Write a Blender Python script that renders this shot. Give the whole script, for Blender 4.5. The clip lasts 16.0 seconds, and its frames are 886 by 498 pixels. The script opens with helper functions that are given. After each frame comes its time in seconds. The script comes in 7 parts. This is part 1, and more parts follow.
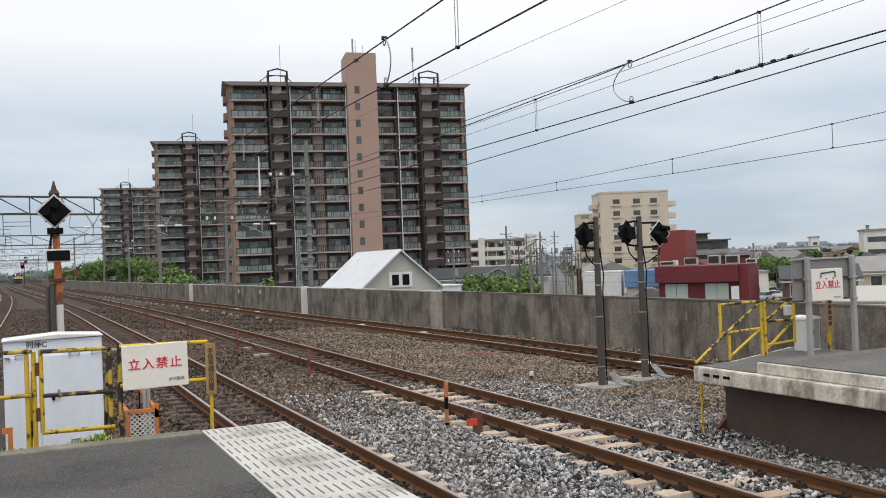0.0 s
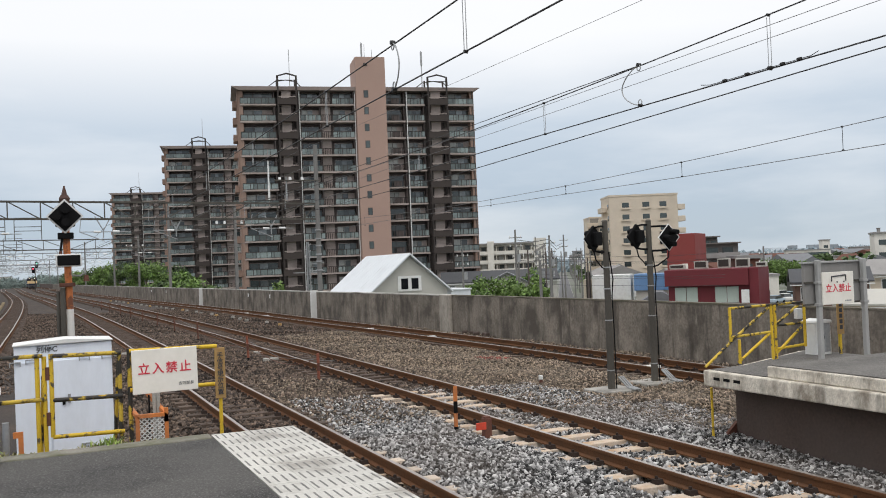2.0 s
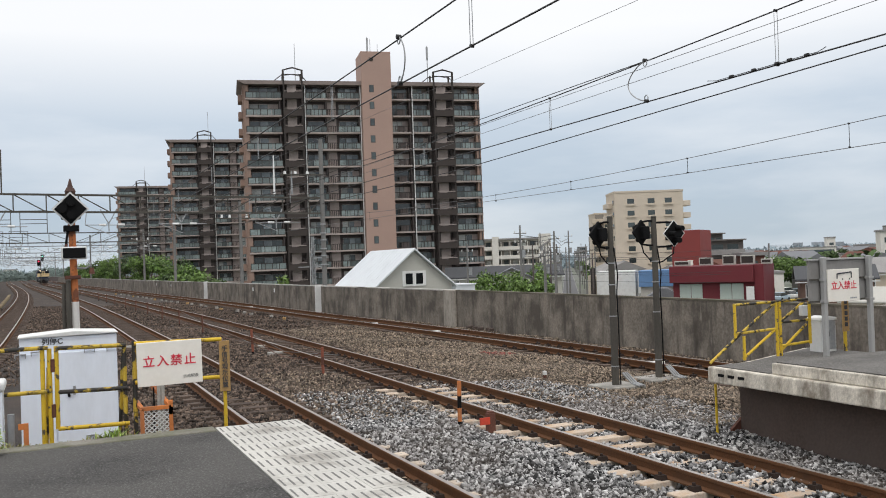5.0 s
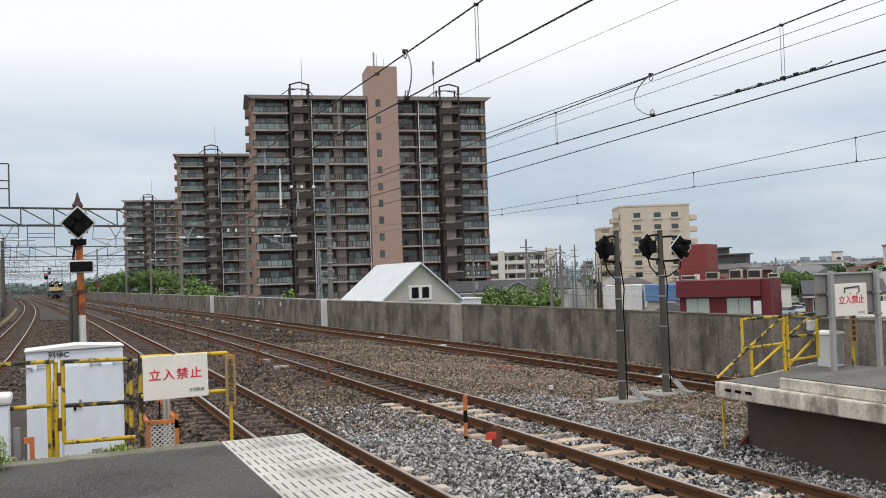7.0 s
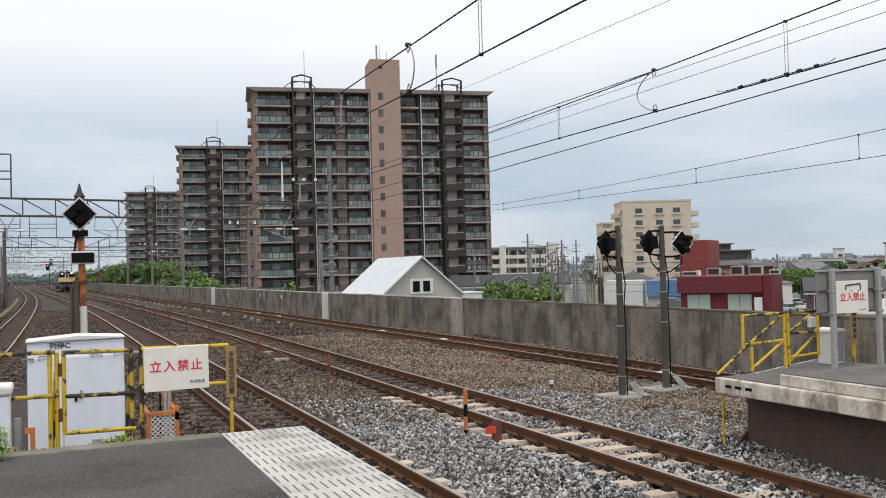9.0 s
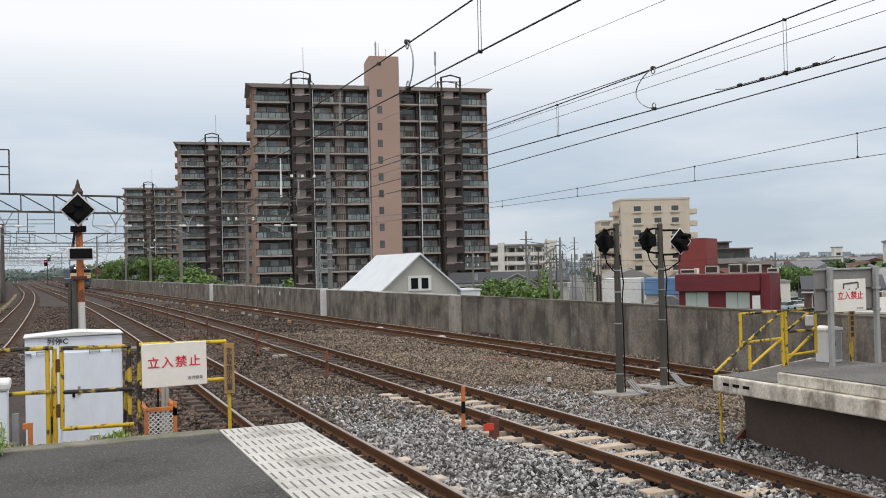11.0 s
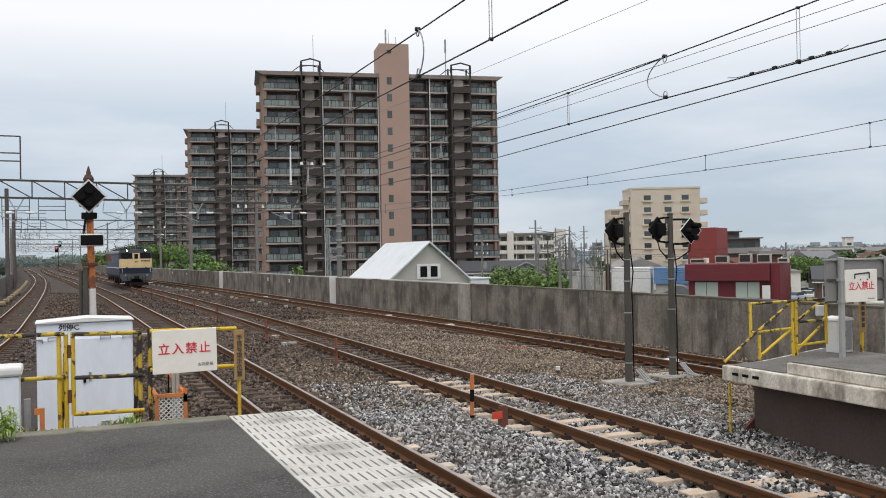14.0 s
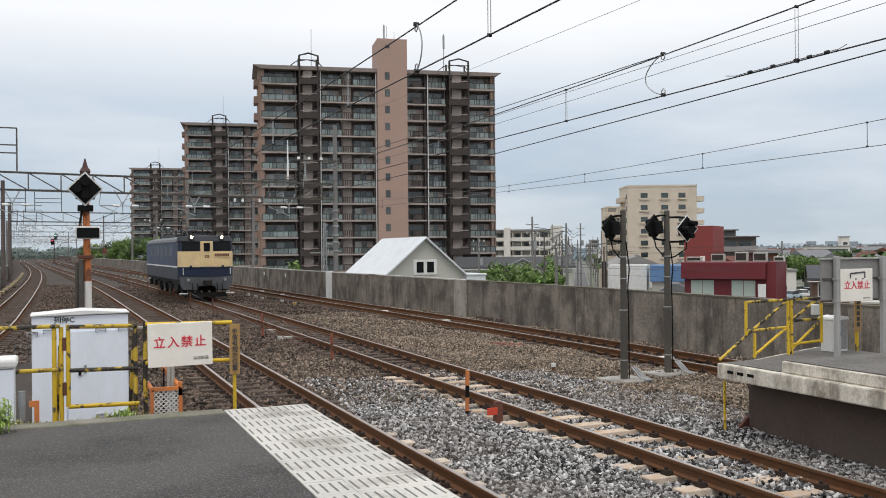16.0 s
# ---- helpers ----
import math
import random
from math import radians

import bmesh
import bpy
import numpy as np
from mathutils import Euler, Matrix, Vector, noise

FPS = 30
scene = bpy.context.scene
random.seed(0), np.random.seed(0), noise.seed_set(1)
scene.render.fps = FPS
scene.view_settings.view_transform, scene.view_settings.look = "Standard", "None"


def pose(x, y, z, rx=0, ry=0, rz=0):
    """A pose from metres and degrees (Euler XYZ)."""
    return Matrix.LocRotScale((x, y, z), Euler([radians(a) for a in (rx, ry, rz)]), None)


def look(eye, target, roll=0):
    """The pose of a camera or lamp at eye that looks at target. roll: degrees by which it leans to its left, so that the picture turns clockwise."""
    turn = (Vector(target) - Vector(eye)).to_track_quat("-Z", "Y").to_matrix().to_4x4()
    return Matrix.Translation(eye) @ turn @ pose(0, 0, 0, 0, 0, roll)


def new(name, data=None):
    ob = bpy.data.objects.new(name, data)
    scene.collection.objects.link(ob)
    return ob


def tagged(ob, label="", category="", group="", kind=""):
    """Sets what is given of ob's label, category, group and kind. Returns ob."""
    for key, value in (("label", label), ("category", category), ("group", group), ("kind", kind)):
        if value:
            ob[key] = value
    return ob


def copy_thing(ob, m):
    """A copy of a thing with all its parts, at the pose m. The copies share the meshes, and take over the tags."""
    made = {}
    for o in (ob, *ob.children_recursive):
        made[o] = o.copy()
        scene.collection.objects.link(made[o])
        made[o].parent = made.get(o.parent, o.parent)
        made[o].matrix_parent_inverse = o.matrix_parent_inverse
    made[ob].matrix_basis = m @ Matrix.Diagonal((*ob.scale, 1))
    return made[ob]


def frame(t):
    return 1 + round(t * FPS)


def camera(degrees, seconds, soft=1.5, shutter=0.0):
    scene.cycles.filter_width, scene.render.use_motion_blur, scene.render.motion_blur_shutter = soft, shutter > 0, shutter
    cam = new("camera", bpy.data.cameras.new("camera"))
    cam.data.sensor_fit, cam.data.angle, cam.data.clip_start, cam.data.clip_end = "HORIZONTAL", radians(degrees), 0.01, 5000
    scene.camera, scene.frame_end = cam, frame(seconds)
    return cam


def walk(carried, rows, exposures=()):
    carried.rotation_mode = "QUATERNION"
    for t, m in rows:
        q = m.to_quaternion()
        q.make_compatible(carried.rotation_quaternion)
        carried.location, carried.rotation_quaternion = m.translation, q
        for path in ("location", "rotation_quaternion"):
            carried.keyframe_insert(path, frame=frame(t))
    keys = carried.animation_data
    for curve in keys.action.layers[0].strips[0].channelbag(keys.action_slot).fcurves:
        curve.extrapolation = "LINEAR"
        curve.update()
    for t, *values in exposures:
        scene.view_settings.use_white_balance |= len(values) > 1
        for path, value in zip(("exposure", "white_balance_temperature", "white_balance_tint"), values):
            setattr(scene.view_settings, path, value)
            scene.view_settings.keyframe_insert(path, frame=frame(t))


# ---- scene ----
# Axes: y runs along the tracks, x to the right across them, z = 0 is the top of the rails.
cam = camera(52.23, 16.0, soft=1.0)


def aim(yaw, pitch, roll, x, y, z):
    """A camera pose: yaw clockwise from +y, pitch upwards, roll with the horizon rising to the right."""
    cy, sy, cp, sp = math.cos(radians(yaw)), math.sin(radians(yaw)), math.cos(radians(pitch)), math.sin(radians(pitch))
    ahead = Vector((sy * cp, cy * cp, sp))
    level, up = Vector((cy, -sy, 0)), Vector((-sy * sp, -cy * sp, cp))
    c, s = math.cos(radians(roll)), math.sin(radians(roll))
    right, top = level * c - up * s, level * s + up * c
    m = Matrix((right, top, -ahead)).transposed().to_4x4()
    return Matrix.Translation((x, y, z)) @ m


PATH = [
    (0, 24.815, 0.693, 2.222, 0.000, -0.009, 2.485),
    (0.5, 24.795, 0.801, 2.163, 0.003, -0.010, 2.486),
    (1, 24.541, 0.875, 2.296, 0.004, -0.015, 2.487),
    (1.5, 24.234, 0.964, 2.387, 0.004, -0.018, 2.488),
    (2, 24.249, 0.957, 2.335, 0.004, -0.010, 2.488),
    (2.5, 24.317, 0.813, 2.040, 0.003, -0.008, 2.487),
    (3, 24.294, 0.575, 1.905, 0.004, -0.006, 2.486),
    (3.5, 24.214, 0.345, 1.871, 0.002, -0.006, 2.485),
    (4, 24.068, 0.261, 1.906, 0.002, -0.007, 2.484),
    (6.5, 23.730, 1.516, 2.020, 0.004, -0.007, 2.481),
    (7, 23.586, 1.565, 1.941, 0.003, -0.005, 2.481),
    (7.5, 23.487, 1.601, 1.884, 0.001, -0.006, 2.482),
    (8, 23.409, 1.582, 1.782, 0.003, -0.006, 2.482),
    (8.5, 23.440, 1.413, 1.604, 0.004, -0.002, 2.481),
    (9, 23.486, 1.182, 1.484, 0.003, -0.005, 2.482),
    (11.5, 23.555, 0.886, 1.216, 0.003, -0.007, 2.482),
    (12, 23.457, 0.689, 1.177, 0.004, -0.005, 2.482),
    (12.5, 23.392, 0.615, 1.107, 0.000, -0.003, 2.481),
    (13, 23.273, 0.507, 1.004, -0.001, 0.000, 2.481),
    (13.5, 23.151, 0.372, 0.998, -0.002, -0.004, 2.481),
    (14, 22.985, 0.267, 1.003, -0.001, -0.003, 2.481),
    (14.5, 22.875, 0.215, 1.004, 0.000, -0.003, 2.482),
    (15, 22.867, 0.145, 0.846, 0.002, 0.000, 2.482),
    (15.5, 22.987, 0.020, 0.585, 0.002, 0.004, 2.482),
    (16, 23.200, 0.000, 0.500, 0.000, 0.000, 2.480),
]
walk(cam, [(t, aim(*p)) for t, *p in PATH])

# ---- light: a bright overcast sky, the sun behind cloud high and behind the camera ----
world = bpy.data.worlds.new("overcast_sky")
scene.world = world
world.use_nodes = True
wn, wl = world.node_tree.nodes, world.node_tree.links
sky = wn.new("ShaderNodeTexSky")
sky.sky_type, sky.sun_disc, sky.sun_elevation, sky.sun_rotation = "NISHITA", False, radians(58), radians(200)
coord = wn.new("ShaderNodeTexCoord")
sep = wn.new("ShaderNodeSeparateXYZ")
wl.new(coord.outputs["Generated"], sep.inputs[0])
ramp = wn.new("ShaderNodeValToRGB")
cr = ramp.color_ramp
cr.elements[0].position, cr.elements[0].color = 0.0, (0.50, 0.59, 0.67, 1)
cr.elements[1].position, cr.elements[1].color = 0.5, (1.08, 1.08, 1.10, 1)
for at_z, col in ((0.75, (1.35, 1.35, 1.38, 1)), (1.0, (1.75, 1.75, 1.78, 1)), (0.07, (0.495, 0.59, 0.70, 1)), (0.15, (0.615, 0.70, 0.80, 1)), (0.24, (1.02, 1.03, 1.05, 1))):
    e = cr.elements.new(at_z)
    e.color = col
wl.new(sep.outputs[2], ramp.inputs[0])
cloud_map = wn.new("ShaderNodeMapping")
cloud_map.inputs["Scale"].default_value = (1.3, 1.3, 5.5)
wl.new(coord.outputs["Generated"], cloud_map.inputs[0])
cloud = wn.new("ShaderNodeTexNoise")
cloud.inputs["Scale"].default_value, cloud.inputs["Detail"].default_value, cloud.inputs["Roughness"].default_value = 2.2, 6, 0.52
wl.new(cloud_map.outputs[0], cloud.inputs["Vector"])
cloud_amount = wn.new("ShaderNodeMapRange")
cloud_amount.inputs["From Min"].default_value, cloud_amount.inputs["From Max"].default_value = 0.42, 0.7
cloud_amount.inputs["To Min"].default_value, cloud_amount.inputs["To Max"].default_value = 0.0, 0.45
wl.new(cloud.outputs["Fac"], cloud_amount.inputs["Value"])
with_cloud = wn.new("ShaderNodeMixRGB")
with_cloud.inputs[2].default_value = (1.08, 1.08, 1.09, 1)
wl.new(cloud_amount.outputs[0], with_cloud.inputs[0])
wl.new(ramp.outputs[0], with_cloud.inputs[1])
dim = wn.new("ShaderNodeMixRGB")
dim.blend_type = "MULTIPLY"
dim.inputs[0].default_value, dim.inputs[2].default_value = 1, (0.1, 0.1, 0.1, 1)
wl.new(sky.outputs[0], dim.inputs[1])
over = wn.new("ShaderNodeMixRGB")
over.inputs[0].default_value = 0.92
wl.new(dim.outputs[0], over.inputs[1])
wl.new(with_cloud.outputs[0], over.inputs[2])
wl.new(over.outputs[0], wn["Background"].inputs[0])
wn["Background"].inputs[1].default_value = 1.0
sun_data = bpy.data.lights.new("sun", "SUN")
sun_data.energy, sun_data.angle, sun_data.color = 0.8, radians(16), (1.0, 0.97, 0.92)
sun_ob = new("sun", sun_data)
sun_ob.matrix_world = look((0, 0, 60), (12, 28, 0))


# ---- materials ----
def mat(name, col, rough=0.7, metal=0.0, var=0.25, scale=3.0, fine=40.0, bump=0.15, stain=None, stain_amt=0.0, stain_scale=1.2,
        stretch=(1, 1, 1), island=0.0, obj=0.0, spec=0.4, emit=0.0, edge=(0.45, 0.68)):
    """A worn surface: base colour with a coarse and a fine variation, stains of a second colour, fine relief."""
    m = bpy.data.materials.new(name)
    m.use_nodes = True
    n, l = m.node_tree.nodes, m.node_tree.links
    b = n["Principled BSDF"]
    b.inputs["Metallic"].default_value, b.inputs["Specular IOR Level"].default_value = metal, spec
    tc = n.new("ShaderNodeNewGeometry") if not obj else n.new("ShaderNodeTexCoord")
    src = tc.outputs["Position"] if not obj else tc.outputs["Object"]
    mp = n.new("ShaderNodeMapping")
    mp.inputs["Scale"].default_value = stretch
    l.new(src, mp.inputs[0])
    co = n.new("ShaderNodeTexNoise")
    co.inputs["Scale"].default_value, co.inputs["Detail"].default_value = scale, 5
    fi = n.new("ShaderNodeTexNoise")
    fi.inputs["Scale"].default_value, fi.inputs["Detail"].default_value = fine, 4
    l.new(mp.outputs[0], co.inputs["Vector"])
    l.new(mp.outputs[0], fi.inputs["Vector"])
    add = n.new("ShaderNodeMath")
    add.operation = "ADD"
    l.new(co.outputs["Fac"], add.inputs[0])
    l.new(fi.outputs["Fac"], add.inputs[1])
    rg = n.new("ShaderNodeMapRange")
    rg.inputs["From Min"].default_value, rg.inputs["From Max"].default_value = 0.6, 1.4
    rg.inputs["To Min"].default_value, rg.inputs["To Max"].default_value = 1 - var, 1 + var
    l.new(add.outputs[0], rg.inputs["Value"])
    val = rg.outputs[0]
    if island or obj:
        rnd = n.new("ShaderNodeNewGeometry").outputs["Random Per Island"] if island else n.new("ShaderNodeObjectInfo").outputs["Random"]
        r2 = n.new("ShaderNodeMapRange")
        r2.inputs["To Min"].default_value, r2.inputs["To Max"].default_value = 1 - (island or obj), 1 + (island * 1.9 or obj)
        if island:
            pw = n.new("ShaderNodeMath")
            pw.operation = "POWER"
            pw.inputs[1].default_value = 2.0
            l.new(rnd, pw.inputs[0])
            rnd = pw.outputs[0]
        l.new(rnd, r2.inputs["Value"])
        mu = n.new("ShaderNodeMath")
        mu.operation = "MULTIPLY"
        l.new(val, mu.inputs[0])
        l.new(r2.outputs[0], mu.inputs[1])
        val = mu.outputs[0]
    sc = n.new("ShaderNodeVectorMath")
    sc.operation = "SCALE"
    sc.inputs[0].default_value = col
    l.new(val, sc.inputs["Scale"])
    out = sc.outputs[0]
    if stain:
        st = n.new("ShaderNodeTexNoise")
        st.inputs["Scale"].default_value, st.inputs["Detail"].default_value, st.inputs["Roughness"].default_value = stain_scale, 7, 0.62
        l.new(mp.outputs[0], st.inputs["Vector"])
        sr = n.new("ShaderNodeMapRange")
        sr.inputs["From Min"].default_value, sr.inputs["From Max"].default_value = edge
        sr.inputs["To Max"].default_value = stain_amt
        l.new(st.outputs["Fac"], sr.inputs["Value"])
        mx = n.new("ShaderNodeMixRGB")
        mx.inputs[2].default_value = (*stain, 1)
        l.new(sr.outputs[0], mx.inputs[0])
        l.new(out, mx.inputs[1])
        out = mx.outputs[0]
    l.new(out, b.inputs["Base Color"])
    rr = n.new("ShaderNodeMapRange")
    rr.inputs["To Min"].default_value, rr.inputs["To Max"].default_value = max(rough - 0.12, 0.03), min(rough + 0.12, 1)
    l.new(co.outputs["Fac"], rr.inputs["Value"])
    l.new(rr.outputs[0], b.inputs["Roughness"])
    if bump:
        bp = n.new("ShaderNodeBump")
        bp.inputs["Strength"].default_value, bp.inputs["Distance"].default_value = bump, 0.02
        l.new(fi.outputs["Fac"], bp.inputs["Height"])
        l.new(bp.outputs[0], b.inputs["Normal"])
    if emit:
        b.inputs["Emission Color"].default_value, b.inputs["Emission Strength"].default_value = (*col, 1), emit
    return m


def speckle(m, col, scale, amount):
    """Pale grit showing in a dark surface."""
    n, l = m.node_tree.nodes, m.node_tree.links
    b = n["Principled BSDF"]
    before = b.inputs["Base Color"].links[0].from_socket
    geo = n.new("ShaderNodeNewGeometry")
    nz = n.new("ShaderNodeTexNoise")
    nz.inputs["Scale"].default_value, nz.inputs["Detail"].default_value, nz.inputs["Roughness"].default_value = scale, 3, 0.75
    l.new(geo.outputs["Position"], nz.inputs["Vector"])
    rg = n.new("ShaderNodeMapRange")
    rg.inputs["From Min"].default_value, rg.inputs["From Max"].default_value, rg.inputs["To Max"].default_value = 0.52, 0.68, amount
    l.new(nz.outputs["Fac"], rg.inputs["Value"])
    mx = n.new("ShaderNodeMixRGB")
    mx.inputs[2].default_value = (*col, 1)
    l.new(rg.outputs[0], mx.inputs[0])
    l.new(before, mx.inputs[1])
    l.new(mx.outputs[0], b.inputs["Base Color"])


# Near-black bed paints the shade in the stone gaps; brown patches lie over it.
M_BED = mat("gap_dark_ballast_bed", (0.036, 0.027, 0.022), 0.95, 0, 0.55, 0.35, 22, 0.9, (0.105, 0.075, 0.053), 0.55, 0.5)
M_STONE_G = mat("grey_ballast", (0.235, 0.23, 0.225), 0.75, 0, 0.3, 3, 60, 0.3, (0.17, 0.13, 0.10), 0.45, 0.35, island=0.97)
M_STONE_B = mat("rusty_ballast", (0.19, 0.147, 0.108), 0.9, 0, 0.3, 2, 60, 0.3, (0.235, 0.198, 0.158), 0.4, 0.5, island=0.7)
M_STONE_D = mat("dark_oily_ballast", (0.092, 0.066, 0.05), 0.95, 0, 0.3, 2, 60, 0.3, (0.15, 0.113, 0.087), 0.45, 0.5, island=0.8)
M_RAIL = mat("rusty_rail_web", (0.135, 0.064, 0.032), 0.9, 0.0, 0.3, 2, 50, 0.25, (0.085, 0.05, 0.031), 0.75, 2.0, spec=0.12)
M_RAILTOP = mat("worn_rail_head", (0.42, 0.38, 0.35), 0.38, 0.8, 0.15, 2, 40, 0.05)
M_SLEEPER = mat("concrete_sleeper", (0.52, 0.44, 0.36), 0.9, 0, 0.3, 3, 40, 0.4, (0.40, 0.24, 0.12), 0.85, 2.6, obj=0.22)
M_SLEEPER_OLD = mat("brown_sleeper", (0.09, 0.064, 0.049), 0.95, 0, 0.3, 3, 40, 0.4, (0.05, 0.034, 0.026), 0.7, 2, obj=0.25)
M_CLIP = mat("rail_clip", (0.035, 0.023, 0.018), 0.8, 0.4, 0.3)
M_ASPHALT = mat("worn_asphalt", (0.074, 0.07, 0.065), 0.93, 0, 0.35, 0.6, 60, 0.9, (0.034, 0.032, 0.031), 0.85, 0.75, stretch=(0.8, 1.3, 1), edge=(0.46, 0.62))
speckle(M_ASPHALT, (0.23, 0.225, 0.215), 68, 0.75)
M_CONC = mat("weathered_concrete", (0.36, 0.345, 0.31), 0.9, 0, 0.2, 1.2, 45, 0.3, (0.15, 0.14, 0.125), 0.8, 1.5)
M_WALL = mat("streaked_concrete_wall", (0.12, 0.112, 0.10), 0.92, 0, 0.25, 0.7, 25, 0.3, (0.115, 0.103, 0.09), 0.85, 0.9, stretch=(1.6, 1.6, 0.28))
M_STREAK = mat("wall_cap_concrete", (0.50, 0.48, 0.44), 0.9, 0, 0.3, 1.5, 45, 0.3, (0.13, 0.118, 0.09), 0.95, 0.9, stretch=(1, 0.35, 1), edge=(0.5, 0.62))
M_TACTILE = mat("white_platform_tile", (0.53, 0.515, 0.475), 0.8, 0, 0.2, 1.2, 60, 0.25, (0.26, 0.24, 0.21), 0.75, 2.6, edge=(0.5, 0.68))
M_GROOVE = mat("grey_groove", (0.17, 0.165, 0.155), 0.9, 0, 0.25, 5, 60, 0.2)
# Dark brown side walls; shade below the slab edge is included in the colour.
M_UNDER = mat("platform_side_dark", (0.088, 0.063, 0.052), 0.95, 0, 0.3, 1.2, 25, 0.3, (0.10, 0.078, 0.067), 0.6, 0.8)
M_LAND = mat("town_ground", (0.16, 0.165, 0.14), 0.95, 0, 0.3, 0.02, 0.3, 0, (0.07, 0.10, 0.05), 0.7, 0.02)
M_ROAD = mat("town_road", (0.115, 0.115, 0.12), 0.9, 0, 0.1, 0.2, 10, 0.1)
M_TILEB = mat("brown_tile_facade", (0.31, 0.212, 0.168), 0.75, 0, 0.14, 0.3, 6, 0.05, (0.2, 0.145, 0.12), 0.4, 0.3)
M_TILEP = mat("pinkish_brown_shaft", (0.40, 0.272, 0.222), 0.75, 0, 0.07, 0.2, 6, 0.05, (0.36, 0.24, 0.2), 0.4, 0.15)
# Brown darkened in its colour for the shade of the balcony recesses.
M_TILED = mat("recess_dark_brown", (0.085, 0.069, 0.065), 0.8, 0, 0.2, 0.3, 6, 0.05)
M_SLAB = mat("balcony_slab", (0.41, 0.345, 0.315), 0.8, 0, 0.15, 0.3, 5, 0.05, (0.22, 0.18, 0.16), 0.5, 0.4)
M_PIPEWHITE = mat("white_drain_pipe", (0.66, 0.65, 0.63), 0.5, 0, 0.08, 1, 10, 0.02)
M_ROOFSLAB = mat("brown_roof_slab", (0.25, 0.205, 0.185), 0.8, 0, 0.15, 0.3, 5, 0.05, (0.17, 0.14, 0.125), 0.5, 0.4)
M_GLASSG = mat("greenish_window_glass", (0.045, 0.058, 0.058), 0.12, 0, 0.45, 0.35, 3, 0, obj=0.4, spec=0.8)
# Second, paler glass: reflected sky is put into its base colour.
M_GLASSP = mat("pale_reflection_pane", (0.16, 0.185, 0.19), 0.15, 0, 0.4, 0.5, 3, 0, obj=0.85, spec=0.8)
M_RAILING = mat("green_glass_railing", (0.165, 0.20, 0.193), 0.2, 0, 0.3, 0.4, 3, 0, obj=0.6, spec=0.6)
M_DARKMETAL = mat("dark_brown_steel", (0.045, 0.037, 0.033), 0.6, 0.3, 0.3, 1, 20, 0.05)
M_ROOF = mat("roof_grey", (0.27, 0.26, 0.25), 0.85, 0, 0.2, 0.5, 10, 0.1)
M_CURTAIN = mat("curtained_window", (0.34, 0.35, 0.33), 0.3, 0, 0.3, 0.6, 3, 0, obj=0.4, spec=0.6)
M_PALEPOST = mat("pale_grey_post", (0.36, 0.36, 0.35), 0.6, 0, 0.1, 2, 30, 0.05, (0.33, 0.32, 0.3), 0.5, 2.5)
M_WHITE = mat("white_paint", (0.72, 0.72, 0.70), 0.55, 0, 0.06, 2, 30, 0.05, (0.5, 0.48, 0.44), 0.35, 2.5)
M_STEEL = mat("galvanised_steel", (0.36, 0.37, 0.375), 0.5, 0.5, 0.2, 2, 30, 0.1, (0.24, 0.22, 0.2), 0.5, 3)
M_GREYPOLE = mat("grey_painted_pole", (0.088, 0.081, 0.07), 0.88, 0, 0.2, 2, 40, 0.1, (0.13, 0.12, 0.10), 0.5, 2, stretch=(1, 1, 0.4), spec=0.2)
M_CPOLE = mat("concrete_pole", (0.19, 0.185, 0.175), 0.85, 0, 0.2, 1, 30, 0.1, (0.16, 0.155, 0.15), 0.6, 1.2)
M_WIRE = mat("dark_wire", (0.05, 0.05, 0.05), 0.6, 0.5, 0.2)
M_WIRE_THIN = mat("grey_wire", (0.2, 0.2, 0.2), 0.6, 0.5, 0.2)
M_BLACK = mat("matt_black", (0.006, 0.006, 0.0065), 0.7, 0, 0.3, 3, 40, 0.05, spec=0.15)
M_YELLOW = mat("chipped_yellow_paint", (0.66, 0.44, 0.03), 0.6, 0, 0.15, 4, 60, 0.3, (0.10, 0.08, 0.05), 1.0, 11, edge=(0.57, 0.61))
M_ORANGE = mat("faded_orange_paint", (0.58, 0.19, 0.05), 0.7, 0, 0.15, 4, 60, 0.2, (0.3, 0.15, 0.09), 0.7, 5)
M_RUST = mat("rusty_orange_pole", (0.52, 0.17, 0.055), 0.8, 0.0, 0.25, 3, 50, 0.2, (0.15, 0.06, 0.035), 0.9, 5, edge=(0.5, 0.57))
M_RUSTDK = mat("dark_rust", (0.13, 0.055, 0.038), 0.85, 0.1, 0.3, 4, 50, 0.2)
M_BOARD = mat("cream_white_sign", (0.88, 0.84, 0.76), 0.5, 0, 0.04, 2, 30, 0.02, (0.70, 0.65, 0.55), 0.35, 3)
M_RED = mat("red_lettering", (0.66, 0.03, 0.06), 0.5, 0, 0.08)
M_INK = mat("dark_lettering", (0.05, 0.05, 0.055), 0.6, 0, 0.1)
M_WOODSIGN = mat("tan_sign", (0.42, 0.26, 0.10), 0.7, 0, 0.12, 4, 40, 0.1, (0.3, 0.18, 0.07), 0.5, 4)
M_CABINET = mat("pale_blue_grey_cabinet", (0.81, 0.855, 0.93), 0.5, 0, 0.04, 1.5, 30, 0.03, (0.63, 0.66, 0.70), 0.4, 2, stretch=(1, 1, 0.3))


